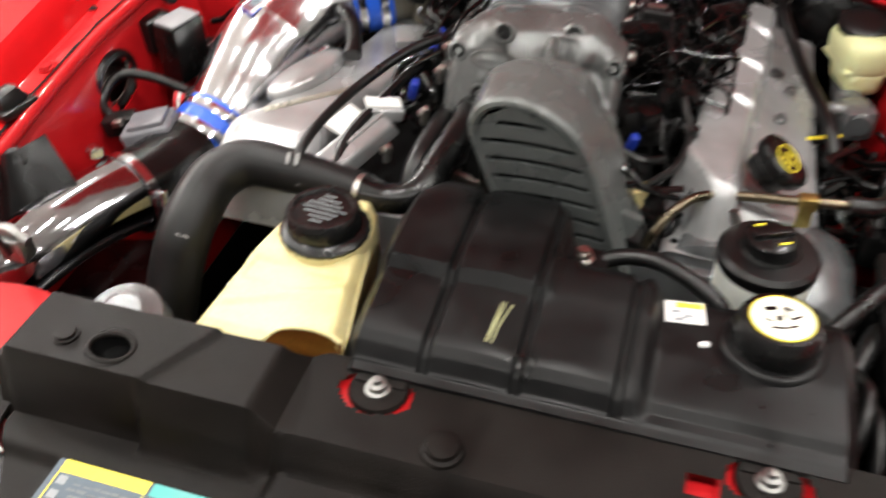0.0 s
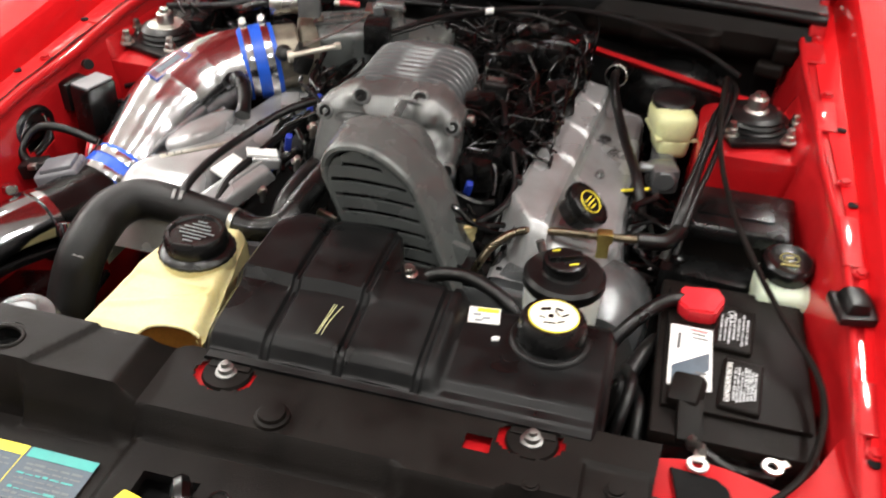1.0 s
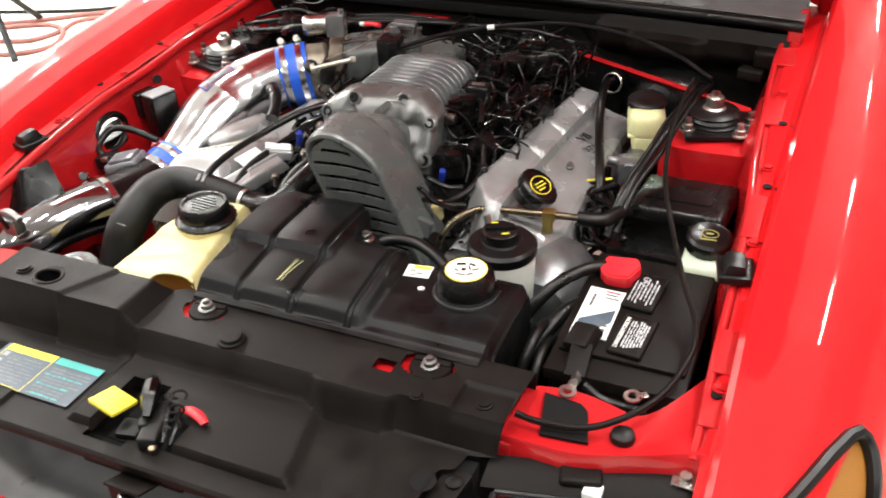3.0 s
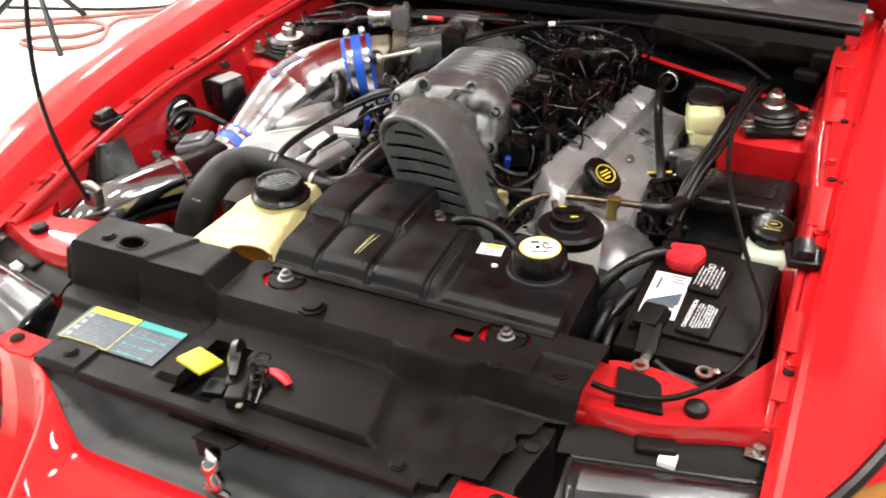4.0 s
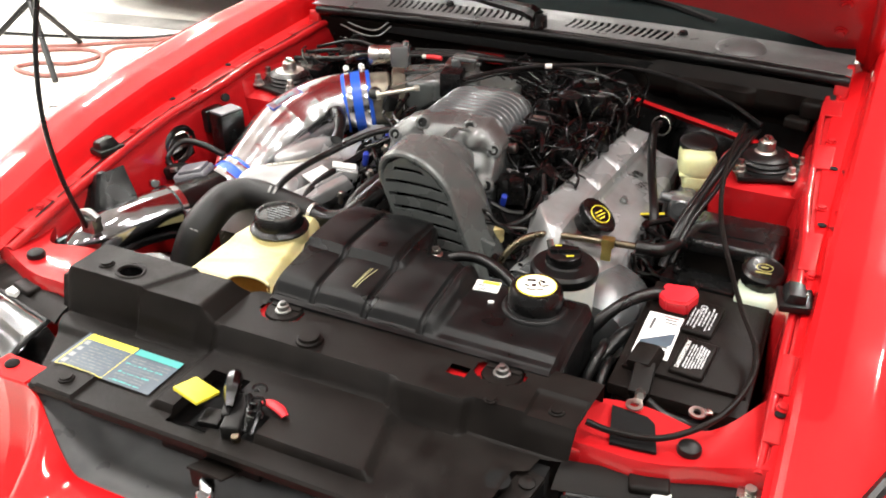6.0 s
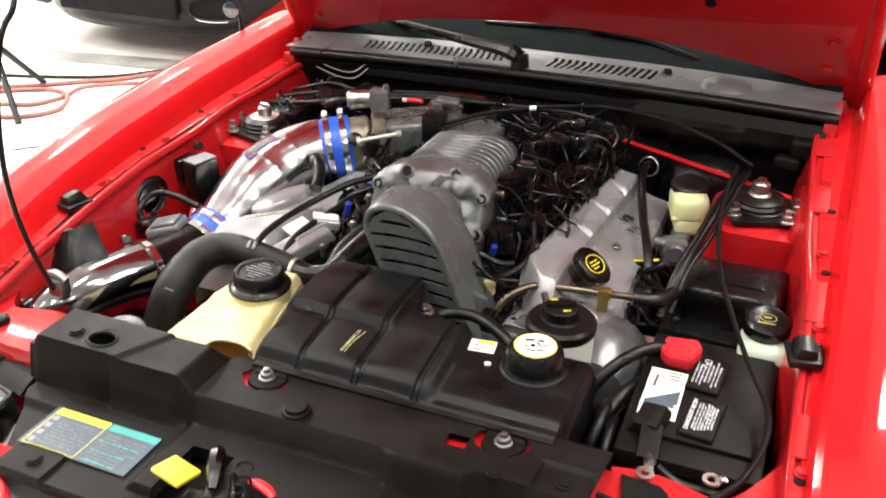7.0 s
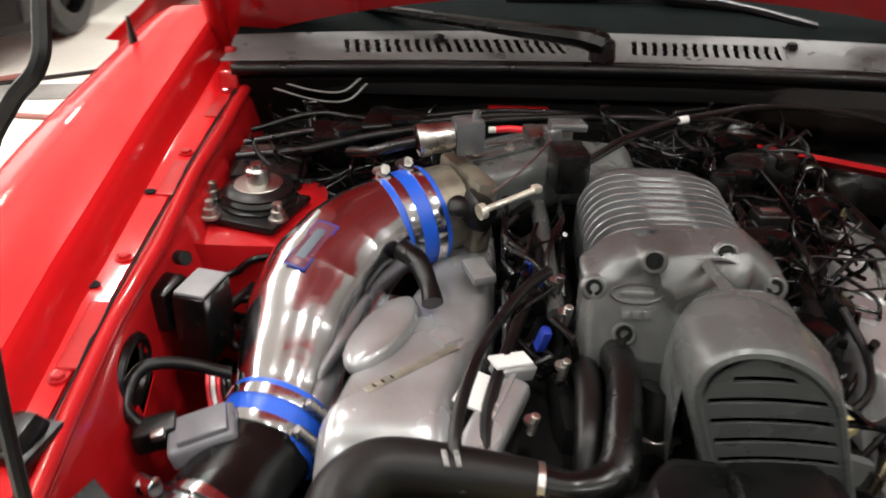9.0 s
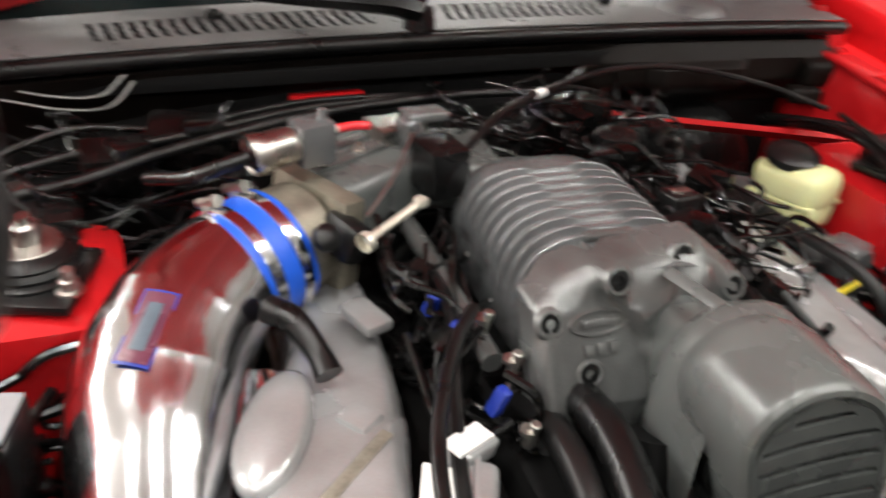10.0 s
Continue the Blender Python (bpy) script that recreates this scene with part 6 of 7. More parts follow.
sheet(bm, span(0, 1, 14), span(0, 2 * math.pi, 48), snout)
sheet(bm, span(0, 1, 8), span(-1, 1, 4), lambda u, v: Vector((0.004 + 0.007 * v + 0.01 * u, 0.95 - 0.10 * u, 0.893 + 0.008 * (1 - v * v) + 0.012 * u)))
part("snout", bm, M_guard, sc, "grey snout housing", 45)

# belt guard
guard = thing("belt_guard", (0.02, 0.78, 0.68), "grey slotted guard over the supercharger pulley", "guard")


def g_c(z):
    return 0.017 + (0.87 - z) * 0.34


def g_half(z):
    r = 0.067
    return r if z < 0.86 else math.sqrt(max(1e-6, r * r - (z - 0.86) ** 2))


ZT = 0.86 + 0.0669


def g_y(z):
    return 0.760 + 0.07 * (0.90 - z)


levels = [0.895 - 0.0238 * i for i in range(9)]


def g_slot(u, z):
    zz = z
    for i, lv in enumerate(levels):
        lim = 0.62 if i == 0 else 0.93
        if abs(zz - lv) < 0.0034 and abs(u) < lim:
            return True
    return False


bm = fresh()
zs = sorted(set(span(0.675, 0.916, 20) + [lv + d for lv in levels for d in (-0.0034, 0.0034)]))
sheet(bm, [-1, -0.93, -0.62] + span(-0.5, 0.5, 6) + [0.62, 0.93, 1], zs, lambda u, z: Vector((g_c(z) + u * max(0.004, g_half(min(z + 0.008, ZT)) - 0.008), g_y(z) - 0.003, z + 0.004 * (0.5 - u * u))), 0.003, skip=g_slot)
part("grille", bm, M_guard, guard, "slotted grey face", 30)


def outline(k):
    """Round the guard's edge: up one side, over the arch and down the other."""
    if k < 1:
        z = 0.66 + 0.20 * k
        return Vector((g_c(z) - 0.067, g_y(z), z))
    if k < 2:
        a = math.pi * (1 - (k - 1))
        z = 0.86 + 0.067 * math.sin(a)
        return Vector((g_c(z) + 0.067 * math.cos(a), g_y(z), z))
    z = 0.86 - 0.20 * (k - 2)
    return Vector((g_c(z) + 0.067, g_y(z), z))


bm = fresh()


def shellpt(k, v):
    p = outline(k)
    cz = min(p.z, 0.86)
    cen = Vector((g_c(cz), p.y, cz))
    out = (p - cen)
    out.y = 0
    out = out.normalized() if out.length > 1e-6 else Vector((1, 0, 0))
    prof = [(-0.014, 0.003), (-0.012, -0.003), (-0.007, -0.007), (-0.002, -0.006), (0.001, -0.001), (0.003, 0.02), (0.004, 0.070), (-0.002, 0.085)]
    i = min(6, int(v * 7))
    f = v * 7 - i
    o = prof[i][0] + (prof[i + 1][0] - prof[i][0]) * f
    d = prof[i][1] + (prof[i + 1][1] - prof[i][1]) * f
    flare = 0.014 * steps(d, 0.0, 0.07) * (out.x > 0.1) * steps(0.90 - p.z, 0.0, 0.06)
    return p + out * (o + flare) + Vector((0, d, 0))


sheet(bm, span(0, 3, 72), span(0, 1, 28), shellpt)
part("shell", bm, M_guard, guard, "rounded grey shell", 40)
bm = fresh()
sheet(bm, span(-1, 1, 10), span(0.67, 0.905, 10), lambda u, z: Vector((g_c(z) + 0.9 * u * g_half(z), g_y(z) + 0.045, z)))
part("back", bm, M_dark, guard)
bm = fresh()
lathe(bm, [(0.055, 0), (0.055, 0.03), (0.05, 0.03), (0, 0.025)], (0.015, 0.83, 0.82), (0, -1, 0), 30)
lathe(bm, [(0.04, 0), (0.04, 0.03), (0, 0.03)], (0.13, 0.82, 0.70), (0, -1, 0), 30)
part("pulley", bm, M_gloss, guard, "dark belt pulley")
bm = fresh()
box(bm, (0.125, 0.80, 0.735), (0.03, 0.012, 0.075), 0.004, (0, 18, 0))
part("guard_tab", bm, M_guard, guard)

# throttle body and plenum
tb = thing("inlet_plenum", (-0.2, 1.2, 0.78), "grey cast throttle body and inlet plenum", "throttle body")
bm = fresh()
cyl(bm, (-0.305, 1.176, 0.826), (-0.262, 1.20, 0.832), 0.058, 0.055, 32, 0.004)
box(bm, (-0.252, 1.205, 0.832), (0.03, 0.115, 0.10), 0.008, (0, 6, 28))
part("bore", bm, mat("tarnished_casting", (0.30, 0.27, 0.21), 0.42, 0.6, vary=0.3, scale=40, bump=0.2, grain=500), tb, "tarnished cast throttle bore")
bm = fresh()
box(bm, (-0.175, 1.275, 0.845), (0.17, 0.12, 0.075), 0.02, (0, -4, 24), seg=3)
box(bm, (-0.095, 1.30, 0.835), (0.16, 0.12, 0.06), 0.02, (0, 4, 0), seg=3)
part("plenum", bm, M_guard, tb, "grey cast plenum", 45)
bm = fresh()
box(bm, (-0.188, 1.262, 0.884), (0.135, 0.020, 0.006), 0.0025, (0, -4, 24))
box(bm, (-0.170, 1.302, 0.885), (0.140, 0.014, 0.005), 0.002, (0, -4, 24))
part("flange", bm, M_castdark, tb, "machined plenum flange")
for bx, by in ((-0.236, 1.236), (-0.192, 1.258), (-0.146, 1.280)):
    bm = fresh()
    lathe(bm, [(0.007, 0), (0.007, 0.003), (0.0045, 0.004), (0.0045, 0.009), (0, 0.009)], (bx, by, 0.886), n=6)
    part("bolt", bm, M_steel, tb)
bm = fresh()
box(bm, (-0.133, 1.262, 0.893), (0.020, 0.026, 0.055), 0.005, (0, -10, 20), seg=3)
box(bm, (-0.116, 1.268, 0.919), (0.050, 0.028, 0.011), 0.004, (0, 4, 12), seg=3)
part("cable_bracket", bm, M_cast, tb, "cast cable bracket")
bm = fresh()
tube(bm, [(-0.221, 1.118, 0.886), (-0.178, 1.172, 0.897), (-0.138, 1.238, 0.912)], 0.0016, 6, 4)
part("cable", bm, M_steel, tb, "thin throttle cable")
bm = fresh()
lathe(bm, [(0.016, 0.012), (0.017, 0.002), (0.020, 0.0), (0.0215, 0.003), (0.0215, 0.012), (0.0200, 0.015), (0.0195, 0.040), (0.0170, 0.048)], (-0.315, 1.205, 0.917), (0.047, 0.013, 0.004), 28)
valve = part("air_valve", bm, M_steel, tb, "bright cup-shaped idle valve")
bm = fresh()
lathe(bm, [(0.0, -0.004), (0.010, -0.003), (0.0165, 0.002), (0.0165, 0.014)], (-0.315, 1.205, 0.917), (0.047, 0.013, 0.004), 24)
tube(bm, [(-0.314, 1.205, 0.917), (-0.340, 1.200, 0.912), (-0.375, 1.215, 0.895), (-0.41, 1.26, 0.875)], 0.008, 10, 5)
part("plug", bm, M_gloss, valve, "black plug and lead")
bm = fresh()
box(bm, (-0.250, 1.222, 0.920), (0.040, 0.034, 0.046), 0.006, (0, 0, 16))
cyl(bm, (-0.240, 1.225, 0.94), (-0.238, 1.226, 0.952), 0.006, n=10)
part("valve_block", bm, M_cast, tb, "cast valve block")
bm = fresh()
tube(bm, [(-0.230, 1.085, 0.880), (-0.163, 1.128, 0.890)], 0.0043, 10)
lathe(bm, [(0.010, 0), (0.010, 0.008), (0, 0.008)], (-0.234, 1.082, 0.879), (0.8, 0.5, 0.1), 12)
box(bm, (-0.164, 1.128, 0.890), (0.012, 0.012, 0.010), 0.003, (0, 0, 32))
part("linkage_rod", bm, mat("pale_zinc", (0.66, 0.63, 0.54), 0.35, 0.6, vary=0.1, bump=0.05), tb, "pale zinc linkage rod")
bm = fresh()
lathe(bm, [(0.010, 0), (0.014, 0.004), (0.014, 0.010), (0.008, 0.014), (0, 0.014)], (-0.262, 1.125, 0.862), (0.4, -0.6, 0.6), 18)
box(bm, (-0.235, 1.145, 0.85), (0.03, 0.05, 0.04), 0.010, (10, 20, 30))
part("lever", bm, M_rubber, tb)
bm = fresh()
tube(bm, [(-0.212, 1.272, 0.908), (-0.196, 1.274, 0.909), (-0.176, 1.272, 0.909)], 0.0050, 10, 4)
sleeve = part("sleeve", bm, M_redplastic, tb, "red plastic cable sleeve")
bm = fresh()
cyl(bm, (-0.222, 1.271, 0.908), (-0.212, 1.272, 0.908), 0.0048, n=10, edge=0.001)
part("end_piece", bm, M_white, sleeve, "white end piece")
bm = fresh()
box(bm, (-0.135, 1.298, 0.893), (0.055, 0.035, 0.020), 0.004, (0, 0, 12))
box(bm, (-0.160, 1.29, 0.885), (0.02, 0.05, 0.035), 0.004, (0, 0, 12))
part("cable_bracket", bm, M_steel, tb, "bright cable bracket")
bm = fresh()
box(bm, (-0.118, 1.205, 0.886), (0.045, 0.055, 0.055), 0.006, (0, 0, 10))
part("connector", bm, M_gloss, tb, "black connector block")
bm = fresh()
tube(bm, [(-0.10, 1.20, 0.895), (-0.03, 1.27, 0.905), (0.06, 1.33, 0.91), (0.18, 1.37, 0.915), (0.30, 1.38, 0.905), (0.42, 1.36, 0.88), (0.50, 1.32, 0.855)], 0.0040, 8, 6)
tube(bm, [(-0.10, 1.21, 0.885), (-0.02, 1.285, 0.898), (0.05, 1.335, 0.90), (0.12, 1.38, 0.89), (0.20, 1.42, 0.86)], 0.0040, 8, 6)
single("throttle_cable", bm, M_rubber, "black throttle and cruise cables sweeping across the bay", "cable")
bm = fresh()
cyl(bm, (0.045, 1.322, 0.9085), (0.058, 1.328, 0.9095), 0.0055, n=12)
single("cable_tag", bm, M_label, "small white tag on a cable", "tag")

# ---- wiring and fuel rails ----
random.seed(11)


def loom(name, label, region, count, r, seed, mat_, sag=0.02):
    random.seed(seed)
    (x0, x1), (y0, y1), (z0, z1) = region
    b = fresh()
    for _ in range(count):
        p = Vector((random.uniform(x0, x1), random.uniform(y0, y1), random.uniform(z0, z1)))
        pts = [p]
        d = Vector((random.uniform(-1, 1), random.uniform(-1, 1), random.uniform(-0.5, 0.5)))
        for _k in range(4):
            d = (d + Vector((random.uniform(-0.6, 0.6), random.uniform(-0.6, 0.6), random.uniform(-0.4, 0.4)))).normalized()
            q = pts[-1] + d * random.uniform(0.025, 0.055)
            q.x, q.y, q.z = min(x1, max(x0, q.x)), min(y1, max(y0, q.y)), min(z1 + sag, max(z0, q.z))
            pts.append(q)
        tube(b, pts, random.uniform(r * 0.45, r * 1.1), 7, 4)
    return single(name, b, mat_, label, "wiring", kind="stuff")


loom("wiring_loom", "tangle of black taped wires over the intake", ((0.085, 0.225), (1.0, 1.40), (0.77, 0.855)), 150, 0.0030, 3, M_loom)
loom("wiring_loom", "thin black wires behind the supercharger", ((-0.05, 0.24), (1.28, 1.46), (0.78, 0.865)), 90, 0.0028, 4, M_loom)
loom("wiring_loom", "black wires and vacuum lines by the firewall", ((-0.56, -0.30), (1.28, 1.46), (0.78, 0.85)), 90, 0.0032, 8, M_loom)
loom("wiring_loom", "black wires beside the supercharger", ((-0.20, -0.13), (0.90, 1.16), (0.74, 0.84)), 44, 0.0042, 9, M_loom)
loom("wiring_loom", "black wires below the belt guard", ((0.10, 0.19), (0.82, 0.98), (0.66, 0.80)), 30, 0.006, 10, M_loom)
loom("wiring_loom", "black hoses behind the battery", ((0.36, 0.46), (0.92, 1.12), (0.62, 0.74)), 26, 0.007, 12, M_loom)
loom("wiring_loom", "black hoses under the relay box", ((-0.57, -0.48), (1.02, 1.10), (0.62, 0.78)), 16, 0.006, 13, M_loom)
random.seed(21)
for s in (1, -1):
    bm = fresh()
    tube(bm, [(s * 0.145 + 0.0, 0.97, 0.81), (s * 0.15, 1.15, 0.82), (s * 0.155, 1.36, 0.815)], 0.011, 10, 6)
    rail = single("fuel_rail", bm, M_gloss if s > 0 else M_castdark, "fuel rail beside the supercharger", "fuel rail", "fuel rails")
    for i in range(4):
        y = 1.0 + 0.105 * i
        bm = fresh()
        cyl(bm, (s * 0.148, y, 0.80), (s * 0.165, y, 0.745), 0.010, 0.012, 14, 0.002)
        inj = thing("injector", (s * 0.15, y, 0.75), "fuel injector with a plug below the rail", "injector", "injectors")
        part("body", bm, M_rubber, inj)
        bm = fresh()
        box(bm, (s * 0.170, y, 0.812), (0.034, 0.030, 0.034), 0.005, (0, s * 30, random.uniform(-20, 20)))
        part("plug", bm, M_gloss, inj)
for i, (x, y, z, w, d, h, a) in enumerate(((0.10, 1.06, 0.85, 0.05, 0.04, 0.05, 10), (0.17, 1.28, 0.86, 0.06, 0.05, 0.04, -12), (0.13, 1.36, 0.855, 0.06, 0.07, 0.05, 20), (0.21, 1.18, 0.83, 0.04, 0.05, 0.05, 30), (0.10, 1.22, 0.855, 0.045, 0.05, 0.05, -25), (-0.44, 1.36, 0.845, 0.08, 0.05, 0.05, 8), (-0.36, 1.40, 0.85, 0.09, 0.06, 0.05, -15), (0.12, 0.95, 0.80, 0.05, 0.06, 0.05, 18))):
    bm = fresh()
    box(bm, (x, y, z), (w, d, h), 0.008, (random.uniform(-12, 12), random.uniform(-12, 12), a))
    box(bm, (x + 0.2 * w, y - 0.3 * d, z + 0.4 * h), (w * 0.5, d * 0.5, h * 0.5), 0.005, (0, 0, a + 20))
    single("connector", bm, M_loom, "black electrical connector in the loom", "connector", "loom connectors")
plug = thing("coil_plug", (0.113, 1.10, 0.85), "black plug block with a steel sliver added for a glint", "connector")
bm = fresh()
box(bm, (0.113, 1.10, 0.866), (0.040, 0.032, 0.036), 0.005, (0, 6, 14), seg=3)
tube(bm, [(0.118, 1.085, 0.860), (0.135, 1.06, 0.862), (0.150, 1.02, 0.845)], 0.006, 8, 5)
part("block", bm, M_gloss, plug)
# small steel sliver added only to give the plug its sparkle
bm = fresh()
box(bm, (0.114, 1.10, 0.8850), (0.024, 0.009, 0.002), 0.0006, (0, 6, 14))
part("clip", bm, M_steel, plug, "steel sliver added for a glint")
bm = fresh()
lathe(bm, [(0.022, 0), (0.026, 0.01), (0.026, 0.02), (0.012, 0.028), (0, 0.028)], (0.125, 1.255, 0.86), n=20)
single("regulator", bm, M_gloss, "round black pressure regulator", "regulator")
for x, y, z, h in ((0.118, 0.912, 0.79, 0.03), (-0.173, 1.055, 0.82, 0.026), (-0.169, 1.005, 0.82, 0.03), (-0.165, 0.911, 0.82, 0.03)):
    bm = fresh()
    box(bm, (x, y, z), (0.011, 0.013, h), 0.004, (15, 10, 20))
    single("blue_connector", bm, M_bluedark, "small bright blue wire connector", "connector", "blue connectors")
for x, y, z in ((-0.145, 1.0, 0.835), (-0.140, 0.945, 0.83), (-0.145, 0.89, 0.80), (-0.178, 0.835, 0.772)):
    bm = fresh()
    cyl(bm, (x, y, z - 0.015), (x + 0.004, y - 0.004, z + 0.012), 0.005, n=8, edge=0.001)
    lathe(bm, [(0.008, 0), (0.008, 0.004), (0, 0.004)], (x, y, z), n=8)
    single("zinc_fitting", bm, M_steel, "small pale zinc fitting", "fitting", "fittings")
bm = fresh()
cyl(bm, (0.137, 0.850, 0.745), (0.133, 0.843, 0.772), 0.010, 0.012, 10, 0.002)
box(bm, (0.135, 0.842, 0.772), (0.026, 0.018, 0.014), 0.003, (10, 0, 25))
tube(bm, [(0.134, 0.84, 0.76), (0.128, 0.825, 0.74), (0.126, 0.82, 0.72)], 0.003, 6)
single("sensor", bm, M_tan, "cream plastic sensor with a wire", "sensor")
bm = fresh()
tube(bm, [(0.145, 0.86, 0.77), (0.175, 0.885, 0.785), (0.185, 0.93, 0.80), (0.17, 0.98, 0.825)], 0.005, 8, 5)
tube(bm, [(0.165, 0.845, 0.73), (0.20, 0.87, 0.765), (0.195, 0.92, 0.79)], 0.004, 8, 5)
single("sensor_lead", bm, M_rubber, "thin black sensor leads by the timing cover", "wiring")

# steel pipe with clip
hp = thing("coolant_pipe", (0.25, 0.86, 0.72), "stained steel pipe bending across the front of the engine", "pipe")
bm = fresh()
tube(bm, [(0.148, 0.80, 0.70), (0.160, 0.80, 0.735), (0.178, 0.818, 0.765), (0.206, 0.846, 0.776), (0.25, 0.856, 0.780), (0.328, 0.864, 0.782), (0.385, 0.875, 0.780)], 0.0060, 12, 6)
part("pipe", bm, M_pipe, hp)
bm = fresh()
box(bm, (0.328, 0.863, 0.783), (0.022, 0.017, 0.016), 0.003, (0, 0, 8))
box(bm, (0.328, 0.856, 0.766), (0.017, 0.004, 0.03), 0.002, (0, 0, 8))
part("clip", bm, M_brass, hp, "gold zinc clip")
bm = fresh()
tube(bm, [(0.372, 0.872, 0.780), (0.41, 0.885, 0.776), (0.43, 0.93, 0.77), (0.435, 0.97, 0.74)], 0.012, 10, 5)
part("rubber_end", bm, M_rubber, hp)

# power steering reservoir
ps = thing("steering_reservoir", (0.30, 0.745, 0.62), "grey-white steering fluid reservoir with a wide black lid", "reservoir")
bm = fresh()
lathe(bm, [(0.043, 0), (0.048, 0.02), (0.051, 0.12), (0.052, 0.15), (0.050, 0.155), (0, 0.155)], (0.287, 0.757, 0.625), n=36)
part("body", bm, M_white, ps, "grey-white translucent body")
bm = fresh()
lathe(bm, [(0.052, 0.0), (0.0545, 0.004), (0.0545, 0.016), (0.050, 0.021), (0.032, 0.023), (0.030, 0.026), (0, 0.026)], (0.287, 0.757, 0.768), n=40)
lid = part("lid", bm, M_rubber, ps, "wide black rubber lid")
bm = fresh()
lathe(bm, [(0.027, 0), (0.029, 0.004), (0.028, 0.018), (0.022, 0.021), (0, 0.021)], (0.285, 0.755, 0.791), n=36, wobble=-0.04, teeth=1)
box(bm, (0.285, 0.755, 0.813), (0.046, 0.012, 0.010), 0.003, (0, 0, 25))
cp2 = part("cap", bm, M_gloss, lid, "black screw cap with yellow print")
for dx, dy, w, h in ((-0.014, 0.012, 0.011, 0.0025), (0.013, -0.012, 0.012, 0.0025), (0.014, 0.012, 0.004, 0.004), (-0.012, -0.010, 0.006, 0.002)):
    bm = fresh()
    box(bm, (0.285 + dx, 0.755 + dy, 0.8125), (w, h, 0.0010), 0, (0, 0, 25))
    part("print", bm, M_yellow, cp2)

# brake master cylinder
mc = thing("brake_cylinder", (0.40, 1.2, 0.72), "brake master cylinder with a yellowed reservoir", "brake cylinder")
bm = fresh()
box(bm, (0.400, 1.235, 0.792), (0.066, 0.098, 0.060), 0.026, (-6, 0, 14), taper=1.10, seg=5)
box(bm, (0.402, 1.225, 0.760), (0.048, 0.074, 0.036), 0.012, (-6, 0, 14), taper=1.15, seg=3)
box(bm, (0.400, 1.235, 0.776), (0.068, 0.098, 0.005), 0.002, (-6, 0, 14))
part("reservoir", bm, M_straw, mc, "yellowed plastic reservoir")
bm = fresh()
lathe(bm, [(0.033, 0), (0.0365, 0.003), (0.0365, 0.012), (0.030, 0.017), (0.012, 0.020), (0, 0.020)], (0.396, 1.250, 0.818), (0, -0.1, 1), 32, -0.04, 1)
part("cap", bm, M_rubber, mc, "black screw cap")
bm = fresh()
cyl(bm, (0.398, 1.13, 0.735), (0.398, 1.34, 0.735), 0.022, n=24, edge=0.003)
box(bm, (0.398, 1.12, 0.748), (0.045, 0.045, 0.045), 0.008, (0, 0, 20))
cyl(bm, (0.36, 1.11, 0.765), (0.385, 1.115, 0.762), 0.009, n=12, edge=0.001)
cyl(bm, (0.404, 1.095, 0.752), (0.402, 1.115, 0.752), 0.018, n=18, edge=0.003)
part("valve_body", bm, M_cast, mc, "cast aluminium valve body")
bm = fresh()
lathe(bm, [(0.02, -0.03), (0.08, -0.02), (0.10, 0.0), (0.11, 0.05), (0.10, 0.06), (0, 0.06)], (0.40, 1.45, 0.70), (0, 1, 0), 36)
part("booster", bm, M_gloss, mc, "black brake servo drum")
bm = fresh()
tube(bm, [(0.289, 1.415, 0.782), (0.294, 1.455, 0.780), (0.300, 1.492, 0.770)], 0.0195, 20, 5, hollow=True)
duct = single("vacuum_duct", bm, M_gloss, "short black duct with a bright rim", "duct")
bm = fresh()
lathe(bm, [(0.0192, -0.006), (0.0218, -0.005), (0.0218, 0.004), (0.0192, 0.005)], (0.289, 1.415, 0.782), (0.1, 0.9, -0.3), 28)
single("duct_ring", bm, M_steel, "bright steel ring on a duct", "ring")

# harness by the strut tower
random.seed(31)
for dx, dz, r in ((0.0, 0.0, 0.0080), (0.011, 0.004, 0.0045), (-0.009, 0.003, 0.0035)):
    bm = fresh()
    run = [(0.420, 0.90, 0.74), (0.435, 0.96, 0.80), (0.450, 1.05, 0.822), (0.468, 1.14, 0.840), (0.482, 1.23, 0.850), (0.486, 1.32, 0.835), (0.48, 1.42, 0.80)]
    tube(bm, [(x + dx + random.uniform(-0.004, 0.004), y, z + dz + random.uniform(-0.004, 0.004)) for x, y, z in run], r, 10, 6)
    single("harness", bm, M_rubber, "black taped harness running up to the firewall", "wiring", "harness runs")
bm = fresh()
tube(bm, [(0.475, 1.27, 0.87), (0.470, 1.18, 0.862), (0.473, 1.07, 0.838), (0.492, 0.96, 0.815), (0.530, 0.85, 0.79), (0.565, 0.75, 0.782), (0.598, 0.66, 0.780), (0.600, 0.585, 0.778), (0.575, 0.505, 0.772), (0.52, 0.447, 0.765), (0.46, 0.432, 0.765), (0.425, 0.432, 0.768)], 0.0042, 8, 6)
single("bonnet_cable", bm, M_plastic, "thin black bonnet release cable draped over the battery", "cable")
bm = fresh()
tube(bm, [(0.330, 0.68, 0.62), (0.345, 0.69, 0.70), (0.385, 0.73, 0.75), (0.425, 0.778, 0.757), (0.455, 0.788, 0.757)], 0.0095, 12, 6, ribs=0.06)
tube(bm, [(0.36, 0.62, 0.60), (0.375, 0.64, 0.68), (0.40, 0.70, 0.715), (0.42, 0.75, 0.71)], 0.0105, 12, 12, ribs=0.10)
single("battery_cable", bm, M_rubber, "ribbed black conduit running to the battery", "cable")
bm = fresh()
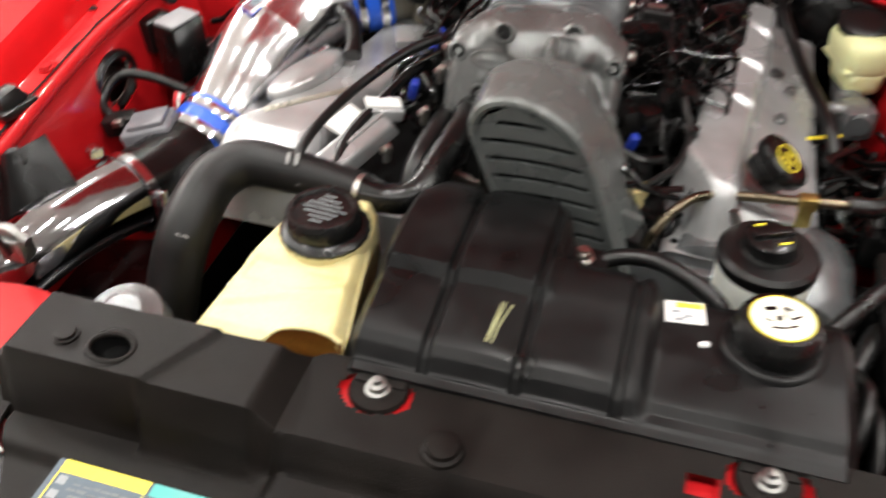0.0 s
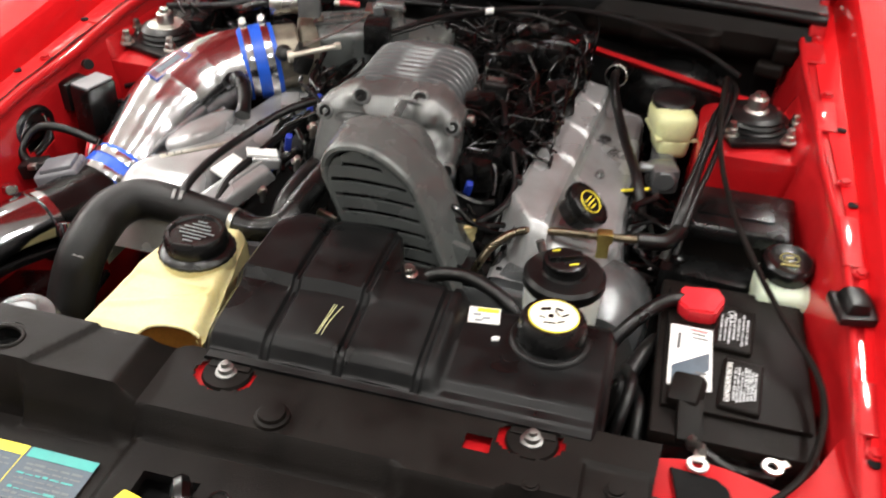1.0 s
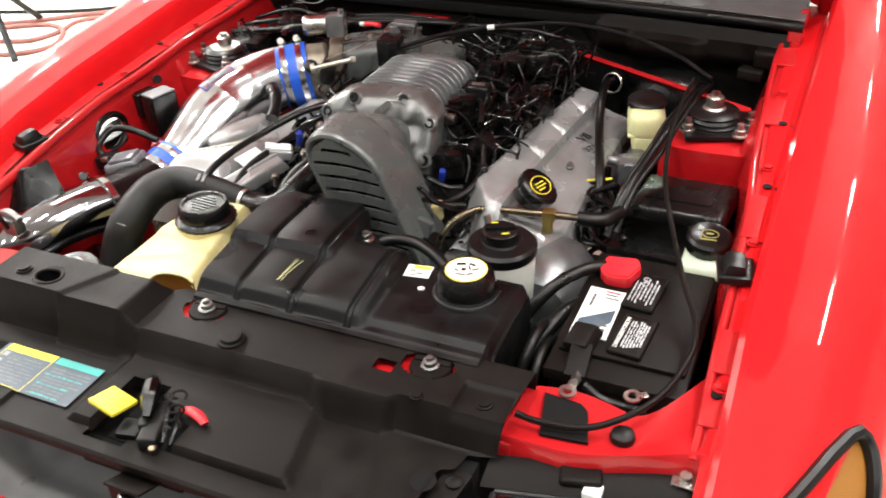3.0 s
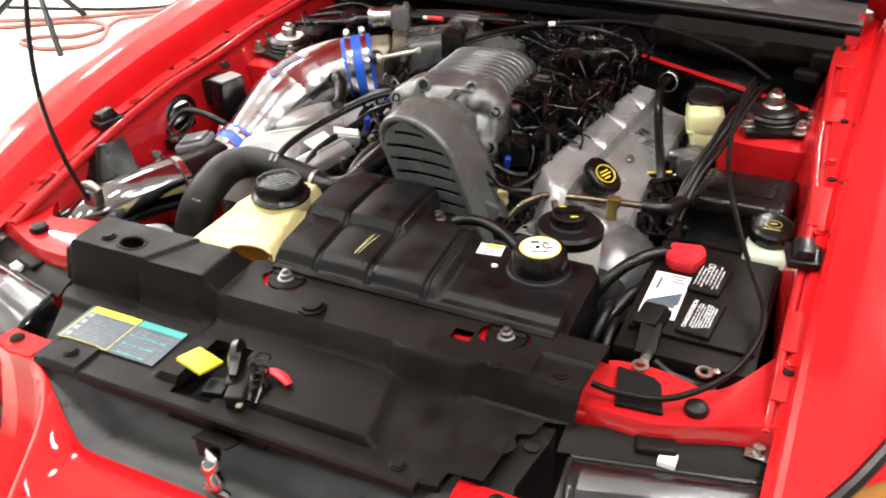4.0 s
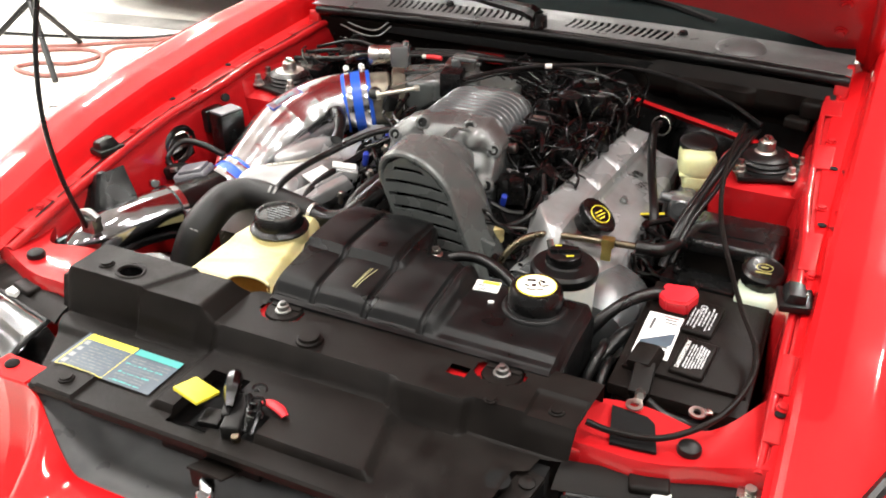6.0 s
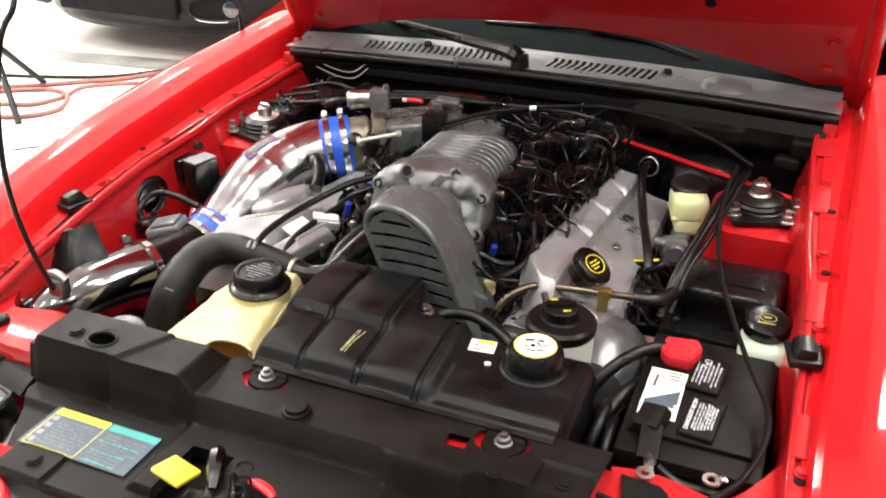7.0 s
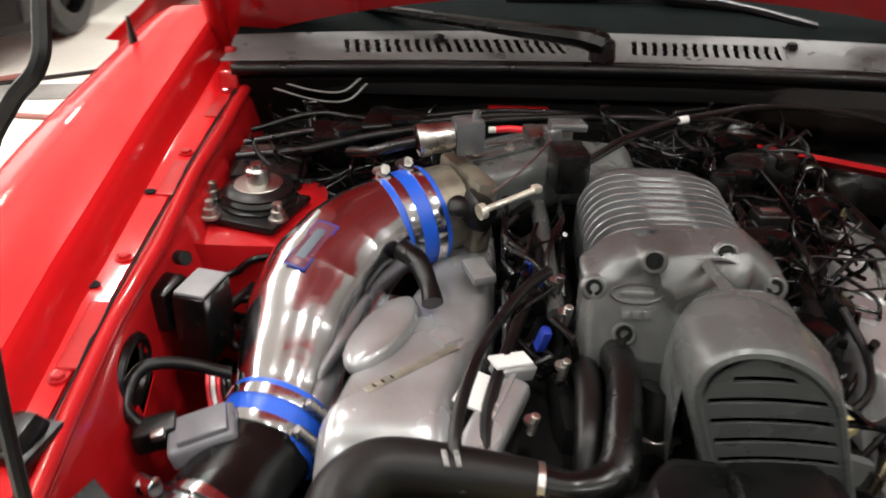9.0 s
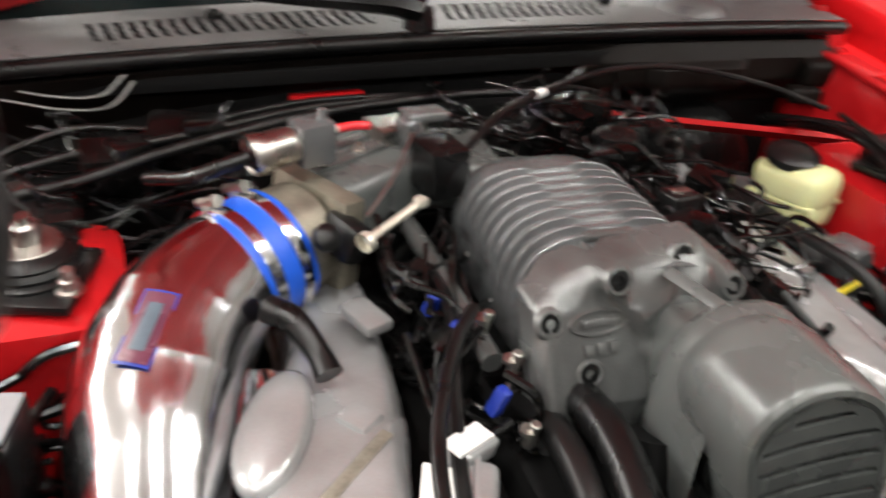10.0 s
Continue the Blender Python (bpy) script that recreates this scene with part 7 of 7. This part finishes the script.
tube(bm, [(0.372, 0.56, 0.64), (0.385, 0.575, 0.72), (0.392, 0.62, 0.745), (0.385, 0.67, 0.72)], 0.0075, 10, 6)
tube(bm, [(0.398, 0.53, 0.62), (0.405, 0.55, 0.70), (0.405, 0.60, 0.73), (0.40, 0.66, 0.70)], 0.007, 10, 6)
single("coolant_line", bm, M_rubber, "black hose between tank and battery", "hose")

bm = fresh()
tube(bm, [(0.290, 1.425, 0.785), (0.288, 1.36, 0.800), (0.300, 1.28, 0.792), (0.330, 1.16, 0.780), (0.356, 1.07, 0.772), (0.372, 1.02, 0.745), (0.380, 0.99, 0.68)], 0.0085, 12, 6)
single("breather_hose", bm, M_rubber, "black rubber hose crossing the valve cover", "hose")

# ---- battery ----
bat = thing("battery", (0.52, 0.705, 0.53), "black car battery with white labels", "battery")
bm = fresh()
box(bm, (0.512, 0.706, 0.635), (0.176, 0.285, 0.20), 0.006)
part("case", bm, M_gloss, bat, "black plastic case")
bm = fresh()
box(bm, (0.512, 0.706, 0.728), (0.188, 0.297, 0.020), 0.005)
part("lid", bm, M_plastic, bat, "black plastic lid")
bm = fresh()
box(bm, (0.514, 0.715, 0.741), (0.172, 0.235, 0.008), 0.003)
part("top_step", bm, M_plastic, bat)
bm = fresh()
lathe(bm, [(0, 0), (1.0, 0), (1.0, 0.0012), (0.0, 0.0012)], (0, 0, 0), n=64)
for v in bm.verts:
    a = math.atan2(v.co.y, v.co.x)
    k = min(1.0, v.co.xy.length)
    v.co = Vector((0.459 + 0.0262 * k * math.copysign(min(1, 1.35 * abs(math.cos(a)) ** 0.35), math.cos(a)), 0.688 + 0.0575 * k * math.copysign(min(1, 1.35 * abs(math.sin(a)) ** 0.35), math.sin(a)), 0.7456 + v.co.z))
blab = part("label", bm, M_label, bat, "white paper label with blue wedge")
bm = fresh()
tmp = fresh()
v3 = [tmp.verts.new(p) for p in ((0.437, 0.665, 0.7472), (0.482, 0.70, 0.7472), (0.482, 0.668, 0.7472), (0.455, 0.636, 0.7472), (0.437, 0.636, 0.7472))]
tmp.faces.new(v3)
merge(bm, tmp)
part("wedge", bm, M_navy, blab, "slate blue wedge print")
for dx, dy, w, h in ((-0.016, 0.020, 0.004, 0.03), (0.008, 0.045, 0.022, 0.003), (0.008, 0.038, 0.018, 0.003), (0.010, 0.030, 0.02, 0.003), (0.012, -0.045, 0.012, 0.006), (0.012, -0.035, 0.014, 0.004)):
    bm = fresh()
    box(bm, (0.46 + dx, 0.694 + dy, 0.7472), (w, h, 0.0006), 0, (0, 0, -2))
    part("print", bm, M_redplastic if dy > 0.04 else M_mark, blab)
for cx, cy, txt in ((0.512, 0.753, ""), (0.519, 0.648, "DANGER/POISON")):
    bm = fresh()
    box(bm, (cx, cy, 0.748), (0.048, 0.088, 0.010), 0.0046, (0, 0, -5), seg=3)
    vent = part("vent_cap", bm, M_plastic, bat, "black vent cap with white warnings")
    if txt:
        words("warning_text", txt, 0.0088, pose(cx - 0.0155, cy, 0.7534, 0, 0, 86), M_label, vent)
    random.seed(int(cy * 100))
    for i in range(7):
        bm = fresh()
        lx = cx - (0.008 if txt else 0.017) + (0.0040 if txt else 0.0054) * i
        at = cy - 0.036 + random.uniform(0, 0.012)
        while at < cy + random.uniform(0.018, 0.034):
            w = random.uniform(0.003, 0.0095)
            box(bm, (lx + 0.07 * (at - cy), at + w / 2, 0.7532), (random.choice((0.0016, 0.0024, 0.0024)), w, 0.0007), 0)
            at += w + random.uniform(0.0010, 0.0030)
        part("print", bm, M_print, vent)
    bm = fresh()
    for a in (0.0, 0.012):
        tube(bm, [Vector((cx + (0.009 if txt else -0.004) + 0.0045 * math.cos(b), cy + (0.012 if txt else 0.027) - a + 0.0045 * math.sin(b), 0.7536)) for b in span(0, 2 * math.pi, 12)], 0.0007, 5, 1)
    part("symbol", bm, M_print, vent, "white ring symbols")
bm = fresh()
tmp = fresh()
pts = [(-0.034, -0.012), (-0.02, -0.030), (0.02, -0.034), (0.038, -0.002), (0.030, 0.022), (-0.026, 0.024)]
v3 = [tmp.verts.new((x, y, 0)) for x, y in pts]
f3 = tmp.faces.new(v3)
ex = bmesh.ops.extrude_face_region(tmp, geom=[f3])
bmesh.ops.translate(tmp, vec=(0, 0, 0.026), verts=[g for g in ex["geom"] if isinstance(g, bmesh.types.BMVert)])
bmesh.ops.bevel(tmp, geom=list(tmp.edges), offset=0.003, segments=2, affect="EDGES")
bmesh.ops.scale(tmp, vec=(0.84, 0.88, 0.92), verts=tmp.verts)
merge(bm, tmp, pose(0.466, 0.787, 0.744, 4, -4, 6))
part("terminal_cover", bm, M_redplastic, bat, "red rubber terminal cover")
bm = fresh()
box(bm, (0.455, 0.617, 0.752), (0.044, 0.052, 0.022), 0.006, (14, -10, -12), taper=0.8)
box(bm, (0.462, 0.580, 0.742), (0.030, 0.055, 0.016), 0.005, (20, 0, 4))
part("terminal_boot", bm, M_plastic, bat, "black rubber terminal boot")
bm = fresh()
tube(bm, [(0.465, 0.565, 0.735), (0.468, 0.545, 0.74), (0.473, 0.528, 0.757), (0.474, 0.515, 0.764)], [0.007, 0.007, 0.006, 0.005], 8, 4)
lathe(bm, [(0.006, 0), (0.0115, 0.001), (0.0115, 0.004), (0.006, 0.004)], (0.470, 0.500, 0.757), n=20)
box(bm, (0.472, 0.512, 0.759), (0.012, 0.018, 0.003), 0.001)
eye1 = part("ring_terminal", bm, M_steel, bat, "bright ring terminal on its earth lead")
bm = fresh()
lathe(bm, [(0.006, 0), (0.0115, 0.001), (0.0115, 0.004), (0.006, 0.004)], (0.548, 0.520, 0.757), n=20)
box(bm, (0.558, 0.526, 0.759), (0.016, 0.010, 0.003), 0.001, (0, 0, 30))
part("ring_terminal", bm, M_steel, bat)
bm = fresh()
tube(bm, [(0.480, 0.545, 0.735), (0.505, 0.535, 0.728), (0.53, 0.54, 0.72), (0.56, 0.55, 0.71)], 0.006, 8, 4)
part("earth_lead", bm, M_rubber, bat)
bm = fresh()
box(bm, (0.522, 0.706, 0.535), (0.225, 0.31, 0.02), 0.004)
box(bm, (0.522, 0.706, 0.385), (0.18, 0.26, 0.29), 0.004)
part("tray", bm, M_dark, bat)
bm = fresh()
patch = [bm.verts.new((x, y, z)) for z in (0.7515, 0.7555) for x, y in ((0.443, 0.493), (0.491, 0.489), (0.503, 0.479), (0.517, 0.428), (0.459, 0.422))]
bm.faces.new(patch[5:])
bm.faces.new(patch[:5][::-1])
for i in range(5):
    bm.faces.new((patch[i], patch[(i + 1) % 5], patch[5 + (i + 1) % 5], patch[5 + i]))
single("foam_patch", bm, M_dark, "black foam patch with cut corners on the red panel", "patch")

# fuse box and washer bottle
fb = thing("fuse_box", (0.52, 1.0, 0.65), "black plastic fuse box with a moulded lid", "fuse box")
bm = fresh()
box(bm, (0.517, 1.012, 0.705), (0.150, 0.115, 0.09), 0.006, (0, 0, -5))
part("base", bm, M_plastic, fb)
bm = fresh()
box(bm, (0.517, 1.012, 0.761), (0.164, 0.128, 0.026), 0.008, (0, -3, -5), taper=0.93, seg=3)
box(bm, (0.512, 1.02, 0.774), (0.11, 0.07, 0.005), 0.002, (0, -3, -5))
box(bm, (0.432, 0.965, 0.750), (0.02, 0.03, 0.03), 0.004)
part("lid", bm, M_gloss, fb, "black moulded lid")
bm = fresh()
box(bm, (0.50, 0.93, 0.69), (0.17, 0.06, 0.05), 0.008, (0, 0, -5))
part("relay_base", bm, M_gloss, fb)
wb = thing("washer_bottle", (0.585, 0.885, 0.65), "pale green fluid bottle with a black cap", "bottle")
bm = fresh()
box(bm, (0.583, 0.880, 0.708), (0.082, 0.094, 0.10), 0.022, seg=4)
lathe(bm, [(0.032, 0), (0.030, 0.014), (0, 0.014)], (0.577, 0.887, 0.752), n=28)
part("body", bm, M_green, wb, "pale green translucent body")
bm = fresh()
lathe(bm, [(0.035, 0.0), (0.036, 0.004), (0.035, 0.020), (0.030, 0.024), (0.028, 0.0225), (0, 0.0225)], (0.577, 0.886, 0.763), (0.05, -0.15, 1), 40, -0.03, 1)
cp3 = part("cap", bm, M_gloss, wb, "black screw cap with yellow print")
bm = fresh()
tube(bm, [(0.578 + 0.0125 * math.cos(a), 0.885 + 0.009 * math.sin(a), 0.7863 + 0.0013 * math.sin(a)) for a in span(0, 2 * math.pi, 20)], 0.0008, 6, 2)
part("ring_print", bm, M_faded_yellow, cp3)
bm = fresh()
box(bm, (0.578, 0.885, 0.7866), (0.011, 0.004, 0.0008), 0, (9, 0, 10))
part("print", bm, M_faded_yellow, cp3)
bm = fresh()
box(bm, (0.578, 0.871, 0.7845), (0.024, 0.0028, 0.0008), 0, (9, 0, 4))
part("print", bm, M_faded_yellow, cp3)

# alternator and front accessories
alt = thing("alternator", (0.33, 0.80, 0.60), "cast aluminium alternator beside the steering reservoir", "alternator")
bm = fresh()
lathe(bm, [(0.0, -0.075), (0.06, -0.07), (0.075, -0.05), (0.078, 0.05), (0.066, 0.07), (0.0, 0.075)], (0.335, 0.835, 0.655), (0, 1, 0), 36)
part("housing", bm, M_cast, alt)
bm = fresh()
tube(bm, [(0.245, 0.80, 0.80), (0.262, 0.79, 0.75), (0.258, 0.785, 0.68)], 0.006, 8)
part("brace", bm, M_steel, alt)
pump = thing("water_pump", (0.0, 0.78, 0.5), "dark water pump and belt drive under the guard", "pump")
bm = fresh()
lathe(bm, [(0.07, 0), (0.07, 0.04), (0.05, 0.045), (0, 0.045)], (-0.08, 0.79, 0.62), (0, -1, 0), 30)
lathe(bm, [(0.06, 0), (0.06, 0.04), (0, 0.04)], (0.06, 0.79, 0.58), (0, -1, 0), 30)
part("pulleys", bm, M_gloss, pump)
bm = fresh()
tube(bm, [(-0.15, 0.77, 0.62), (-0.08, 0.77, 0.695), (0.04, 0.77, 0.66), (0.12, 0.77, 0.58), (0.06, 0.77, 0.515), (-0.08, 0.77, 0.548), (-0.15, 0.77, 0.62)], 0.010, 6, 6)
part("belt", bm, M_rubber, pump)
comp = thing("turned_housing", (-0.36, 0.51, 0.6), "bright cast housing low behind the radiator cover", "housing")
bm = fresh()
lathe(bm, [(0.0, 0.035), (0.02, 0.034), (0.026, 0.028), (0.04, 0.024), (0.046, 0.0), (0.046, -0.1), (0, -0.1)], (-0.362, 0.515, 0.72), (0.1, -0.2, 1), 30)
part("housing", bm, M_cast, comp)
bm = fresh()
tube(bm, [(-0.285, 0.57, 0.70), (-0.275, 0.59, 0.735), (-0.285, 0.60, 0.70), (-0.30, 0.60, 0.66)], 0.006, 8)
single("white_lead", bm, M_label, "white plastic lead beside the reservoir", "lead")
# lines by the firewall
bm = fresh()
tube(bm, [(-0.56, 1.49, 0.895), (-0.50, 1.475, 0.885), (-0.45, 1.47, 0.885), (-0.42, 1.48, 0.905)], 0.0020, 8, 5)
single("brake_line", bm, M_dullzinc, "thin bright steel brake line by the firewall", "pipe")
bm = fresh()
tube(bm, [(-0.56, 1.485, 0.882), (-0.49, 1.465, 0.872), (-0.44, 1.462, 0.874), (-0.41, 1.475, 0.898)], 0.0020, 8, 5)
single("brake_line", bm, M_dullzinc, "thin bright steel brake line by the firewall", "pipe")
for k in range(3):
    bm = fresh()
    tube(bm, [(-0.58, 1.30 + 0.05 * k, 0.845), (-0.48, 1.31 + 0.05 * k, 0.855 + 0.008 * k), (-0.38, 1.34 + 0.03 * k, 0.868), (-0.20, 1.40 + 0.02 * k, 0.872), (0.0, 1.43, 0.87), (0.15, 1.44, 0.86)], 0.0062 - 0.001 * k, 10, 6)
    single("vacuum_hose", bm, M_rubber, "black vacuum hose along the firewall", "hose", "vacuum hoses")
bm = fresh()
box(bm, (-0.555, 1.325, 0.842), (0.05, 0.03, 0.012), 0.003, (0, 0, 8))
single("terminal_plate", bm, M_steel, "bright metal terminal plate", "bracket")
bm = fresh()
box(bm, (-0.535, 1.30, 0.80), (0.10, 0.11, 0.09), 0.012, (0, 0, 6))
single("solenoid_box", bm, M_gloss, "black plastic solenoid box behind the strut tower", "box")
bm = fresh()
tube(bm, [(-0.325, 1.07, 0.832), (-0.305, 1.05, 0.828), (-0.29, 1.02, 0.812), (-0.285, 1.0, 0.802)], [0.014, 0.013, 0.011, 0.013], 12, 5)
single("breather_elbow", bm, M_rubber, "black rubber breather elbow under the intake pipe", "hose")
